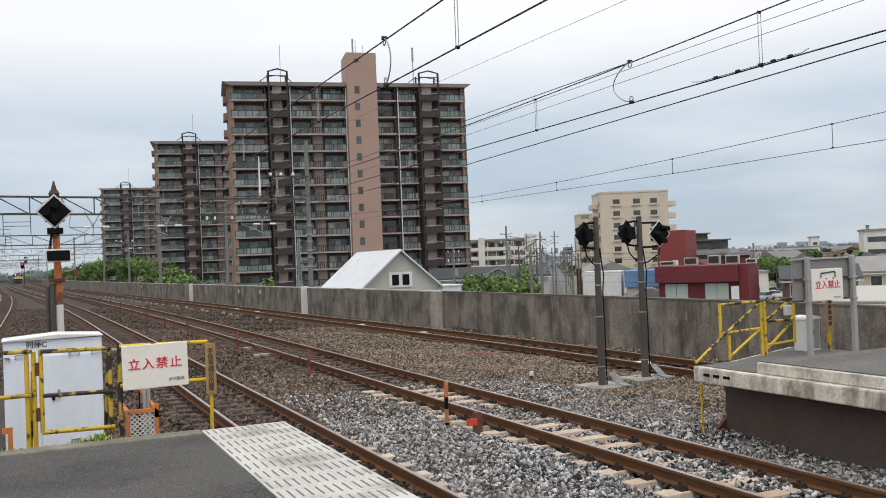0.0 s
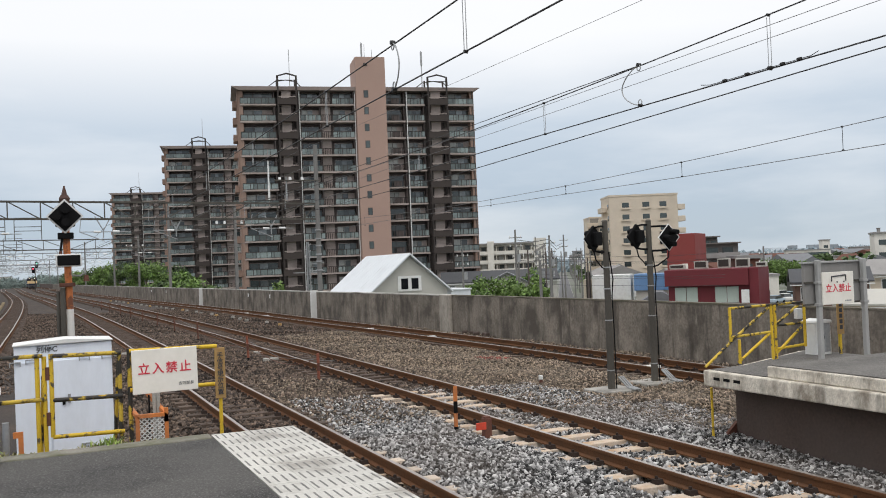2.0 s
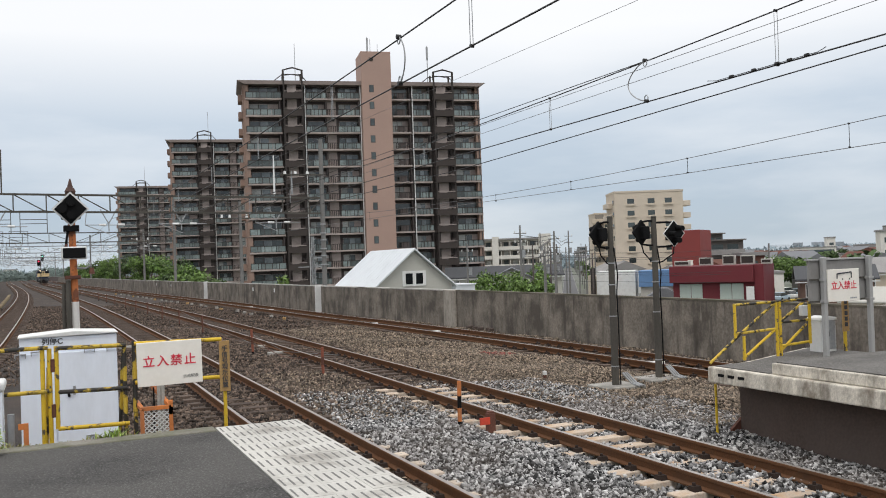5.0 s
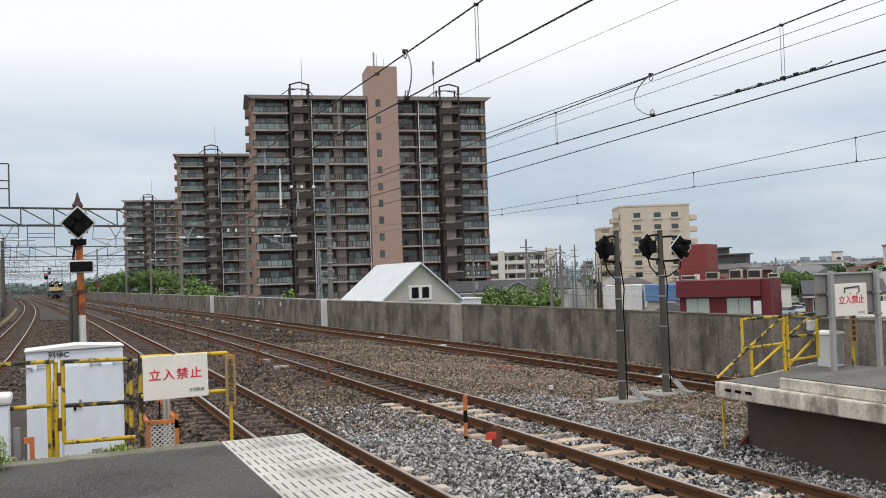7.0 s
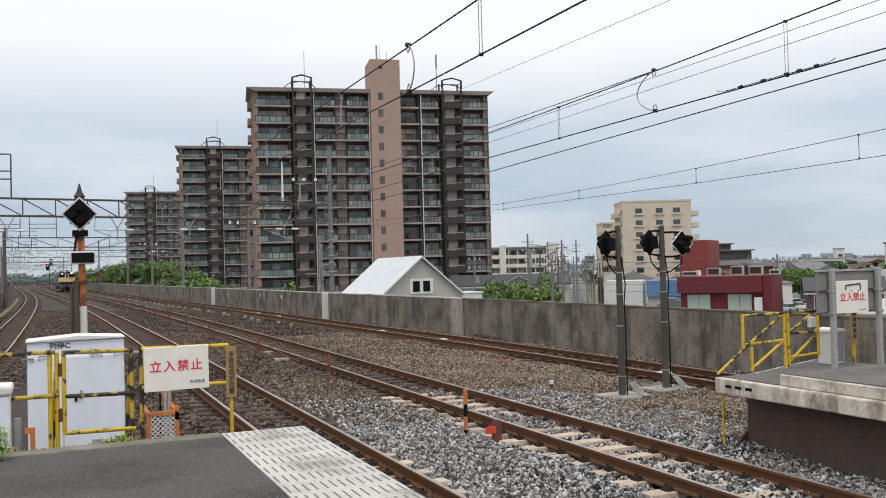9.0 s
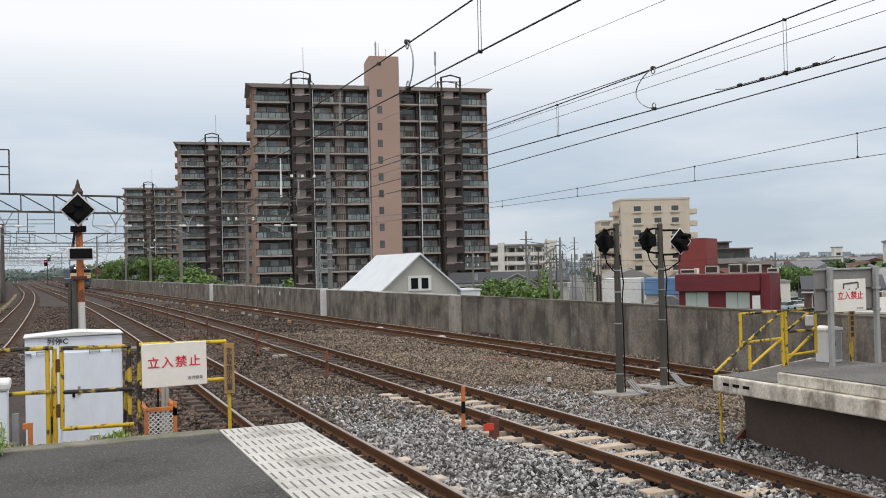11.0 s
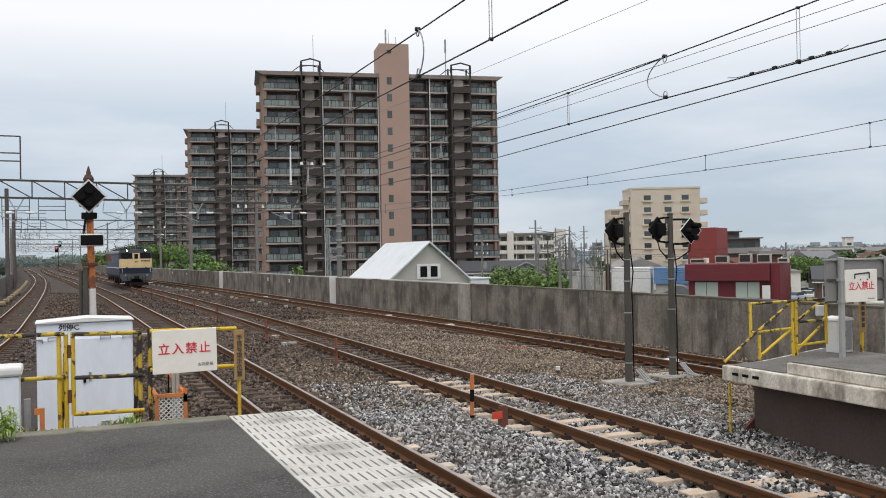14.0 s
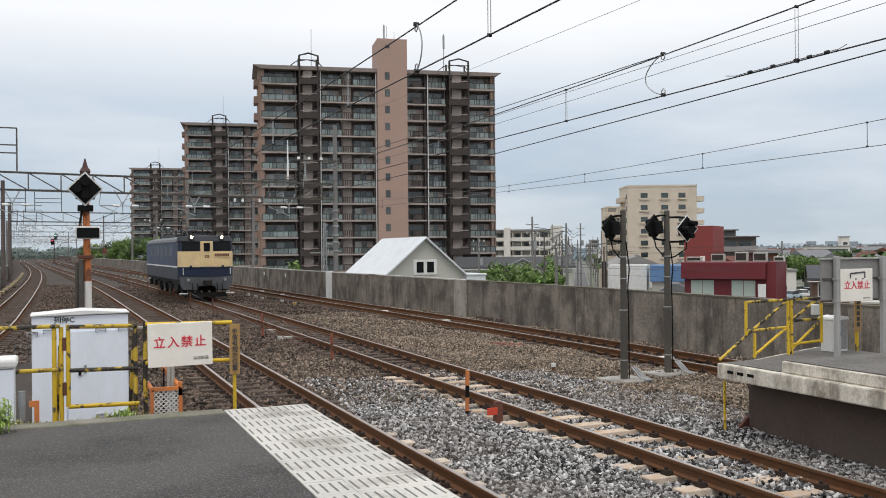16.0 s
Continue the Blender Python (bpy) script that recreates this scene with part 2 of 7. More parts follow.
# ---- small builders ----
def box(bm, x0, x1, y0, y1, z0, z1):
    v = [bm.verts.new(p) for p in ((x0, y0, z0), (x1, y0, z0), (x1, y1, z0), (x0, y1, z0), (x0, y0, z1), (x1, y0, z1), (x1, y1, z1), (x0, y1, z1))]
    for f in ((3, 2, 1, 0), (4, 5, 6, 7), (0, 1, 5, 4), (1, 2, 6, 5), (2, 3, 7, 6), (3, 0, 4, 7)):
        bm.faces.new([v[i] for i in f])
    return bm


def cyl(bm, p, q, r0, r1=None, n=10):
    p, q = Vector(p), Vector(q)
    r1 = r0 if r1 is None else r1
    d = (q - p).normalized()
    a = d.orthogonal().normalized()
    b = d.cross(a)
    lo, hi = [], []
    for i in range(n):
        w = a * math.cos(2 * math.pi * i / n) + b * math.sin(2 * math.pi * i / n)
        lo.append(bm.verts.new(p + w * r0))
        hi.append(bm.verts.new(q + w * r1))
    for i in range(n):
        j = (i + 1) % n
        bm.faces.new((lo[i], lo[j], hi[j], hi[i]))
    bm.faces.new(lo[::-1])
    bm.faces.new(hi)
    return bm


def pipe(bm, pts, r, n=6):
    """A bent round bar through the points, in one piece."""
    pts = [Vector(p) for p in pts]
    dirs = [(pts[min(i + 1, len(pts) - 1)] - pts[max(i - 1, 0)]).normalized() for i in range(len(pts))]
    a, rings = dirs[0].orthogonal().normalized(), []
    for p, d in zip(pts, dirs):
        a = (a - d * a.dot(d)).normalized()
        b = d.cross(a)
        rings.append([bm.verts.new(p + (a * math.cos(2 * math.pi * i / n) + b * math.sin(2 * math.pi * i / n)) * r) for i in range(n)])
    for lo, hi in zip(rings[:-1], rings[1:]):
        for i in range(n):
            bm.faces.new((lo[i], lo[(i + 1) % n], hi[(i + 1) % n], hi[i]))
    bm.faces.new(rings[0][::-1])
    bm.faces.new(rings[-1])
    return bm


def bar(bm, p, q, w, h):
    """A square bar from p to q."""
    p, q = Vector(p), Vector(q)
    d = (q - p).normalized()
    side = d.cross(Vector((0, 0, 1)))
    side = side.normalized() if side.length > 1e-4 else Vector((1, 0, 0))
    up = side.cross(d)
    v = [bm.verts.new(e + side * sx * w / 2 + up * sz * h / 2) for e in (p, q) for sx, sz in ((-1, -1), (1, -1), (1, 1), (-1, 1))]
    for f in ((0, 1, 2, 3), (7, 6, 5, 4), (4, 5, 1, 0), (5, 6, 2, 1), (6, 7, 3, 2), (7, 4, 0, 3)):
        bm.faces.new([v[i] for i in f])
    return bm


def prism(bm, outline, axis, a, b):
    """An outline of 2D points drawn out along x, y or z from a to b."""
    put = {"x": lambda u, v, w: (w, u, v), "y": lambda u, v, w: (u, w, v), "z": lambda u, v, w: (u, v, w)}[axis]
    lo = [bm.verts.new(put(u, v, a)) for u, v in outline]
    hi = [bm.verts.new(put(u, v, b)) for u, v in outline]
    n = len(lo)
    for i in range(n):
        j = (i + 1) % n
        bm.faces.new((lo[i], lo[j], hi[j], hi[i]))
    bm.faces.new(lo[::-1])
    bm.faces.new(hi)
    return bm


def B(*args):
    return box(bmesh.new(), *args)


def mesh_of(name, bm, material, bevel=0.0, smooth=True):
    if bevel:
        bmesh.ops.bevel(bm, geom=bm.edges[:], offset=bevel, segments=2, affect="EDGES", profile=0.5)
    bmesh.ops.recalc_face_normals(bm, faces=bm.faces[:])
    me = bpy.data.meshes.new(name)
    bm.to_mesh(me)
    bm.free()
    me.materials.append(material)
    if smooth:
        me.polygons.foreach_set("use_smooth", [True] * len(me.polygons))
        me.set_sharp_from_angle(angle=radians(32))
    return me


def part(name, bm, material, parent=None, label="", bevel=0.0, smooth=True):
    ob = new(name, mesh_of(name, bm, material, bevel, smooth))
    ob.parent = parent
    return tagged(ob, label)


def piece(name, me, parent, m):
    ob = new(name, me)
    ob.parent, ob.matrix_basis = parent, m
    return ob


def thing(name, label, category, group="", kind="", m=None):
    ob = new(name)
    ob.empty_display_size = 0.2
    if m is not None:
        ob.matrix_basis = m
    return tagged(ob, label, category, group, kind)


def raw(name, verts, faces, material, parent=None, kind=""):
    me = bpy.data.meshes.new(name)
    me.from_pydata(verts, [], faces)
    me.materials.append(material)
    ob = new(name, me)
    ob.parent = parent
    return tagged(ob, kind=kind)


def curve_through(points):
    ys, xs = np.array([p[0] for p in points], float), np.array([p[1] for p in points], float)
    sl = np.gradient(xs, ys)

    def f(y):
        i = int(min(max(np.searchsorted(ys, y) - 1, 0), len(ys) - 2))
        h = ys[i + 1] - ys[i]
        u = (y - ys[i]) / h
        return float((2 * u**3 - 3 * u**2 + 1) * xs[i] + (u**3 - 2 * u**2 + u) * h * sl[i] + (3 * u**2 - 2 * u**3) * xs[i + 1] + (u**3 - u**2) * h * sl[i + 1])
    return f


# ---- the lines of the tracks and walls in plan: distance along, place across ----
TRACK_A = curve_through([(-30, 3.48), (0, 3.48), (40, 3.48), (65, 3.15), (85, 2.6), (103, 2.0), (130, 0.95), (173, -1.0), (218, -2.6), (281, -4.5), (335, -6.1), (520, -14)])
TRACK_B = curve_through([(-30, 7.17), (0, 7.17), (40, 7.17), (47, 7.1), (56, 6.92), (65, 6.72), (74, 6.45), (92, 5.95), (110, 5.25), (128, 4.6), (173, 2.72), (218, 1.15), (281, -0.7), (335, -2.2), (520, -10)])
TRACK_C = curve_through([(-30, 13.0), (0, 13.0), (26, 13.0), (33, 12.8), (42, 12.4), (50, 12.2), (60, 11.9), (75, 11.2), (92, 10.3), (110, 9.4), (128, 8.6), (173, 6.7), (218, 5.1), (281, 3.2), (335, 1.7), (520, -6)])
TRACK_D = curve_through([(-30, -9), (0, -5.2), (15, -3.4), (33, -2.05), (44, -1.88), (64, -1.75), (91, -1.8), (132, -2.5), (158, -3.4), (213, -5.6), (281, -8.6), (335, -10.3), (520, -18)])
WALL_R = curve_through([(-30, 15.2), (0, 15.2), (30, 15.15), (40, 14.75), (49, 14.25), (63, 13.7), (75, 13.1), (92, 12.1), (131, 10.4), (172, 8.6), (218, 7.1), (281, 5.2), (335, 3.7), (520, -4)])
WALL_L = curve_through([(-30, -15), (20, -7), (50, -4.7), (74, -4.1), (91, -4.3), (146, -6), (213, -8.7), (281, -11.7), (335, -13.6), (520, -21)])


def steps(a, b):
    """Stations along the line, close together near by."""
    out, y = [], a
    while y < b:
        out.append(y)
        y += 1.25 if y < 60 else 3 if y < 150 else 8
    return out + [b]


# ---- ground ----
GROUND_Z = -7.0
bm = bmesh.new()
ring = [bm.verts.new((3200 * math.cos(a), 3200 * math.sin(a), GROUND_Z)) for a in [2 * math.pi * i / 48 for i in range(48)]]
bm.faces.new(ring)
tagged(part("ground", bm, M_LAND, smooth=False), "grey-green level town ground reaching the horizon", "ground", kind="structure")

ys = steps(-30, 520)
bed_v, bed_f = [], []
for y in ys:
    for k in range(13):
        u = k / 12
        x = WALL_L(y) * (1 - u) + WALL_R(y) * u
        bed_v.append((x, y, -0.24 + 0.025 * noise.noise(Vector((x * 0.8, y * 0.8, 0)))))
for i in range(len(ys) - 1):
    for k in range(12):
        a = i * 13 + k
        bed_f.append((a, a + 1, a + 14, a + 13))
tagged(raw("track_bed", bed_v, bed_f, M_BED), "brown gravel track bed on the raised railway", "track bed", kind="structure")


def long_wall(name, line, t0, t1, z0, z1, material, parent, a=-30, b=520):
    v, f = [], []
    st = steps(a, b)
    for y in st:
        x = line(y)
        v += [(x + t0, y, z0), (x + t1, y, z0), (x + t1, y, z1), (x + t0, y, z1)]
    for i in range(len(st) - 1):
        k = i * 4
        for e in range(4):
            f.append((k + e, k + (e + 1) % 4, k + 4 + (e + 1) % 4, k + 4 + e))
    f += [(0, 1, 2, 3), tuple(len(v) - 4 + i for i in (3, 2, 1, 0))]
    return raw(name, v, f, material, parent)


wall_r = thing("wall_east", "stained grey concrete parapet wall along the tracks", "wall", kind="structure")
long_wall("embankment", WALL_R, 0.05, 1.2, GROUND_Z, -0.25, M_CONC, wall_r)
M_COPE_OLD = mat("mossy_wall_cap", (0.17, 0.148, 0.118), 0.95, 0, 0.35, 1.5, 45, 0.4, (0.085, 0.08, 0.05), 0.9, 1.2, edge=(0.42, 0.6))
M_WALLPANEL = mat("wall_panel_concrete", (0.222, 0.192, 0.158), 0.92, 0, 0.5, 1.1, 14, 0.35, (0.075, 0.064, 0.052), 0.85, 0.9, stretch=(1.2, 1.2, 1.0), obj=0.07, edge=(0.44, 0.62))


def streaks(m, col, across, down, lo, hi, amount):
    """Run-off marks drawn out down a wall."""
    n, l = m.node_tree.nodes, m.node_tree.links
    b = n["Principled BSDF"]
    before = b.inputs["Base Color"].links[0].from_socket
    mp = n.new("ShaderNodeMapping")
    mp.inputs["Scale"].default_value = (across, across, down)
    l.new(n.new("ShaderNodeNewGeometry").outputs["Position"], mp.inputs[0])
    nz = n.new("ShaderNodeTexNoise")
    nz.inputs["Scale"].default_value, nz.inputs["Detail"].default_value, nz.inputs["Roughness"].default_value = 1.0, 5, 0.6
    l.new(mp.outputs[0], nz.inputs["Vector"])
    rg = n.new("ShaderNodeMapRange")
    rg.inputs["From Min"].default_value, rg.inputs["From Max"].default_value, rg.inputs["To Max"].default_value = lo, hi, amount
    l.new(nz.outputs["Fac"], rg.inputs["Value"])
    mx = n.new("ShaderNodeMixRGB")
    mx.inputs[2].default_value = (*col, 1)
    l.new(rg.outputs[0], mx.inputs[0])
    l.new(before, mx.inputs[1])
    l.new(mx.outputs[0], b.inputs["Base Color"])


streaks(M_WALLPANEL, (0.06, 0.05, 0.041), 2.6, 0.4, 0.5, 0.66, 0.72)
streaks(M_WALLPANEL, (0.36, 0.32, 0.27), 6.5, 0.9, 0.6, 0.74, 0.6)
M_PILASTER = mat("stained_pilaster", (0.37, 0.335, 0.285), 0.92, 0, 0.35, 0.9, 12, 0.3, (0.15, 0.13, 0.11), 0.8, 1.2, stretch=(1.2, 1.2, 0.5))
y = -29.0
while y < 300:
    step = 4.0 if y < 90 else 8.0
    x0, x1 = WALL_R(y), WALL_R(y + step)
    n = Vector((step, x0 - x1, 0)).normalized()
    bm = bmesh.new()
    g = 0.007
    pts = [Vector((x0, y + g, 0)), Vector((x1, y + step - g, 0)), Vector((x1, y + step - g, 0)) + n * 0.2, Vector((x0, y + g, 0)) + n * 0.2]
    # keep the joint lines vertical
    prism(bm, [(p.x, p.y) for p in pts], "z", -0.3, 1.2 + random.uniform(-0.008, 0.008))
    part("wall_panel", bm, M_WALLPANEL, wall_r, smooth=False)
    y += step
long_wall("coping", WALL_R, -0.012, 0.212, 1.205, 1.25, M_STREAK, wall_r, 32.9, 520)
long_wall("coping", WALL_R, -0.012, 0.212, 1.205, 1.25, M_COPE_OLD, wall_r, -30, 32.85)
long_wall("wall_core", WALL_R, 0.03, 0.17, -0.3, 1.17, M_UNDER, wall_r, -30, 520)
part("pilaster", B(14.93, 15.04, 32.72, 33.75, -0.3, 1.235), M_PILASTER, wall_r, "paler stained pilaster on the wall", 0.01, False)
for k in range(7):
    part("rubble", prism(bmesh.new(), [(-0.09, -0.1), (0.1, -0.08), (0.08, 0.1), (-0.06, 0.09)], "z", 0, 0.16), M_UNDER, wall_r, "", 0.02, False).matrix_basis = pose(14.75 + 0.1 * math.sin(k * 2.3), 29.2 + k * 0.32, -0.22, 0, 0, 40 * k)
wall_l = thing("wall_west", "dark grey concrete parapet wall beside the track", "wall", kind="structure")
long_wall("parapet", WALL_L, -0.2, 0.0, GROUND_Z, 1.15, M_WALL, wall_l)


# ---- tracks ----
RAIL_SECTION = [(-0.075, -0.153), (0.075, -0.153), (0.075, -0.135), (0.012, -0.122), (0.012, -0.05), (0.034, -0.038), (0.034, -0.008), (0.026, -0.002), (-0.026, -0.002),
                (-0.034, -0.008), (-0.034, -0.038), (-0.012, -0.05), (-0.012, -0.122), (-0.075, -0.135)]


def rail(name, line, off, parent, a, b):
    v, f, st, n = [], [], steps(a, b), len(RAIL_SECTION)
    for y in st:
        v += [(line(y) + off + u, y, w) for u, w in RAIL_SECTION]
    for i in range(len(st) - 1):
        for e in range(n):
            f.append((i * n + e, i * n + (e + 1) % n, (i + 1) * n + (e + 1) % n, (i + 1) * n + e))
    f += [tuple(range(n))[::-1], tuple((len(st) - 1) * n + i for i in range(n))]
    ob = raw(name, v, f, M_RAIL, parent)
    v, f = [], []
    for y in st:
        v += [(line(y) + off + u, y, w) for u, w in ((-0.027, -0.0015), (0.027, -0.0015), (0.027, 0.0005), (-0.027, 0.0005))]
    for i in range(len(st) - 1):
        for e in range(4):
            f.append((i * 4 + e, i * 4 + (e + 1) % 4, i * 4 + 4 + (e + 1) % 4, i * 4 + 4 + e))
    raw("running_band", v, f, M_RAILTOP, ob)
    return ob


def sleeper_mesh(material, name):
    bm = bmesh.new()
    prism(bm, [(-0.13, -0.33), (0.13, -0.33), (0.105, -0.155), (-0.105, -0.155)], "x", -1.0, 1.0)
    return mesh_of(name, bm, material, 0.012, False)


SLEEPER_NEW, SLEEPER_OLD = sleeper_mesh(M_SLEEPER, "sleeper"), sleeper_mesh(M_SLEEPER_OLD, "sleeper")
bm = bmesh.new()
for s in (-1, 1):
    prism(bm, [(-0.065, -0.155), (0.065, -0.155), (0.045, -0.1), (-0.045, -0.1)], "y", s * 0.08, s * 0.18)
    cyl(bm, (0, s * 0.14, -0.11), (0, s * 0.14, -0.065), 0.024, 0.02, 6)
for e in bm.verts:
    e.co = Vector((e.co.y, e.co.x, e.co.z))
CLIP = mesh_of("rail_fastening", bm, M_CLIP)


def track(line, label, a, near, old, clips):
    t = thing("railway_track", label, "railway track", "railway tracks", kind="structure")
    for s in (-1, 1):
        rail("rail", line, s * (1.067 / 2 + 0.032), t, -28, 480)
    y, k = a, 0
    while y < near:
        turn = math.atan2(line(y + 0.5) - line(y - 0.5), 1.0)
        me = SLEEPER_OLD if old(y) else SLEEPER_NEW
        m = Matrix.Translation((line(y), y, random.uniform(-0.006, 0.004))) @ Matrix.Rotation(-turn + random.uniform(-0.012, 0.012), 4, "Z")
        piece("sleeper", me, t, m)
        if 4 < y < clips:
            for s in (-1, 1):
                piece("rail_fastening", CLIP, t, m @ Matrix.Translation((s * 0.566, 0, 0)))
        y += 0.6
    v, f = [], []
    while y < 260:
        x = line(y)
        i = len(v)
        v += [(x + sx, y + sy, z) for z in (-0.3, -0.15) for sx, sy in ((-1, -0.11), (1, -0.11), (1, 0.11), (-1, 0.11))]
        f += [tuple(i + q for q in c) for c in ((4, 5, 6, 7), (0, 1, 5, 4), (1, 2, 6, 5), (2, 3, 7, 6), (3, 0, 4, 7))]
        y += 0.6
    raw("far_sleepers", v, f, M_SLEEPER_OLD, t, "stuff")
    return t


track(TRACK_A, "rust-brown railway track with dark sleepers beside the platform edge", -25, 48, lambda y: y > 13.4, 26)
track(TRACK_B, "rust-brown railway track on pale concrete sleepers", -25, 62, lambda y: y > 18 and random.random() < 0.97, 26)
track(TRACK_C, "rust-brown railway track beside the parapet wall", -25, 62, lambda y: True, 24)
track(TRACK_D, "curving railway track with shiny rails", -25, 70, lambda y: True, 0)


def stones(name, label, material, regions, size, seed):
    """Crushed stone: angular lumps, scattered over strips (line, from, to, start, end, count)."""
    rng = np.random.default_rng(seed)
    corner = np.array([(1, 0, 0), (-1, 0, 0), (0, 1, 0), (0, -1, 0), (0, 0, 1), (0, 0, -1)], float) * 1.35
    tris = np.array([(0, 2, 4), (2, 1, 4), (1, 3, 4), (3, 0, 4), (2, 0, 5), (1, 2, 5), (3, 1, 5), (0, 3, 5)])
    pos = []
    for line, a, b, y0, y1, count, z in regions:
        yy = rng.uniform(y0, y1, count)
        xx = np.array([line(q) for q in yy]) + rng.uniform(a, b, count)
        zz = z + 0.03 * np.sin(xx * 2.1 + yy * 1.3) + rng.uniform(-0.03, 0.03, count)
        pos.append(np.stack([xx, yy, zz], 1))
    pos = np.concatenate(pos)
    n = len(pos)
    c = corner[None] * rng.uniform(0.7, 1.15, (n, 6, 1)) + rng.uniform(-0.45, 0.45, (n, 6, 3))
    c *= rng.uniform(0.55, 1.15, (n, 1, 3)) * np.array([1.0, 1.0, 0.8]) * (size * rng.uniform(0.55, 1.6, (n, 1, 1)))
    ax = rng.normal(size=(n, 4)) * np.array([1.0, 0.75, 0.75, 1.0])
    ax /= np.linalg.norm(ax, axis=1)[:, None]
    w, x, y, z = ax.T
    R = np.stack([1 - 2 * (y * y + z * z), 2 * (x * y - z * w), 2 * (x * z + y * w), 2 * (x * y + z * w), 1 - 2 * (x * x + z * z), 2 * (y * z - x * w),
                  2 * (x * z - y * w), 2 * (y * z + x * w), 1 - 2 * (x * x + y * y)], 1).reshape(n, 3, 3)
    v = np.einsum("nij,nkj->nki", R, c) + pos[:, None]
    f = (tris[None] + 6 * np.arange(n)[:, None, None]).reshape(-1)
    me = bpy.data.meshes.new(name)
    me.vertices.add(n * 6)
    me.vertices.foreach_set("co", v.reshape(-1))
    me.loops.add(n * 24)
    me.loops.foreach_set("vertex_index", f.astype(np.int32))
    me.polygons.add(n * 8)
    me.polygons.foreach_set("loop_start", np.arange(0, n * 24, 3, dtype=np.int32))
    me.update(calc_edges=True)
    me.materials.append(material)
    return tagged(new(name, me), label, "ballast", kind="stuff")


STRAIGHT = lambda y: 0.0
stones("grey_ballast", "clean grey crushed-stone ballast between the tracks", M_STONE_G, [
    (STRAIGHT, 4.42, 6.22, 5.0, 14.6, 40000, -0.19), (STRAIGHT, 4.12, 4.5, 5.0, 14.6, 5000, -0.225), (STRAIGHT, 6.15, 6.5, 5.0, 14.6, 5000, -0.225), (STRAIGHT, 4.5, 6.3, 14.0, 18.0, 3500, -0.19), (STRAIGHT, 4.15, 6.4, -22.0, 5.0, 5000, -0.19), (STRAIGHT, 6.62, 7.72, 4.5, 18, 15000, -0.2),
    (STRAIGHT, 7.9, 8.25, 5.0, 13.5, 5000, -0.225), (STRAIGHT, 8.15, 10.3, 5.0, 13.5, 37000, -0.2), (STRAIGHT, 7.95, 9.8, 13.5, 17.5, 10500, -0.2)], 0.0245, 3)
stones("brown_ballast", "rusty brown crushed-stone ballast around the tracks", M_STONE_B, [
    (STRAIGHT, 8.0, 12.3, 14.0, 26.0, 52000, -0.205), (STRAIGHT, 9.2, 12.3, 10.6, 14.2, 11000, -0.205), (TRACK_C, -4.6, -0.7, 26.0, 37.0, 16000, -0.21),
    (TRACK_B, -0.5, 0.5, 13.0, 22.0, 3500, -0.22), (TRACK_C, 0.6, 2.0, 14.0, 40.0, 9000, -0.2), (STRAIGHT, 4.2, 6.4, 14.0, 22.0, 7000, -0.2),
    (STRAIGHT, 8.0, 8.6, -22.0, 5.0, 2000, -0.21), (STRAIGHT, 12.3, 15.0, -22.0, 14.0, 3000, -0.21)], 0.0245, 5)
stones("dark_ballast", "dark oil-stained ballast along the older tracks", M_STONE_D, [
    (TRACK_B, 0.6, 4.5, 35.0, 75.0, 14000, -0.22), (TRACK_A, -0.5, 0.5, -22.0, 8.0, 3000, -0.215), (TRACK_B, -0.5, 0.5, -22.0, 4.5, 2500, -0.215),
    (STRAIGHT, 4.15, 6.4, 16.0, 42.0, 19000, -0.21), (TRACK_A, -0.5, 0.5, 8.0, 36.0, 13000, -0.195), (TRACK_B, -0.5, 0.5, 17.0, 42.0, 8000, -0.215), (TRACK_C, -0.5, 0.5, 12.0, 40.0, 6000, -0.21),
    (TRACK_A, -3.4, -0.6, 9.0, 40.0, 19000, -0.22), (TRACK_A, -4.5, -0.6, 40.0, 75.0, 10000, -0.22), (TRACK_D, -1.7, 3.0, 24.0, 80.0, 10000, -0.22), (TRACK_B, -2.9, -0.7, 42.0, 75.0, 6000, -0.22), (TRACK_B, 0.6, 1.6, 14.0, 45.0, 7000, -0.21)], 0.036, 6)

stones("red_ballast", "patch of red-painted stones in the ballast", mat("red_painted_stone", (0.24, 0.075, 0.06), 0.9, 0, 0.25, 3, 50, 0.2, island=0.5), [(STRAIGHT, 11.15, 11.75, 21.7, 22.9, 420, -0.192)], 0.022, 9)

# ---- the near platform: asphalt deck, concrete end, white edge tiles ----
M_KERB = mat("mossy_kerb", (0.21, 0.195, 0.165), 0.92, 0, 0.3, 2, 50, 0.4, (0.10, 0.105, 0.055), 0.9, 3.0)
near = thing("platform_near", "grey asphalt platform end with white edge tiles", "platform", kind="structure")
DECK = [(-6.0, -20), (1.325, -20), (1.325, 7.78), (-2.7, 7.78), (-3.6, 0)]
part("deck", prism(bmesh.new(), DECK, "z", 0.95, 1.1), M_ASPHALT, near, "worn dark grey asphalt deck", 0.01, False)
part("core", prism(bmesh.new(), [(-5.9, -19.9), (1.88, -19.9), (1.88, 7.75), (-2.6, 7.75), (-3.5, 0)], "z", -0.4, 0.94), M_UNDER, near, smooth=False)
part("end_kerb", B(-2.7, 1.32, 7.785, 8.0, 0.8, 1.108), M_KERB, near, "mossy concrete kerb", 0.015, False)
part("edge_slab", B(1.33, 2.055, -20, 7.965, 0.9, 1.085), M_CONC, near, bevel=0.008, smooth=False)
bm = bmesh.new()
TILE_L = 0.298
box(bm, 0, 0.240, 0, TILE_L, 0.004, 0.018)
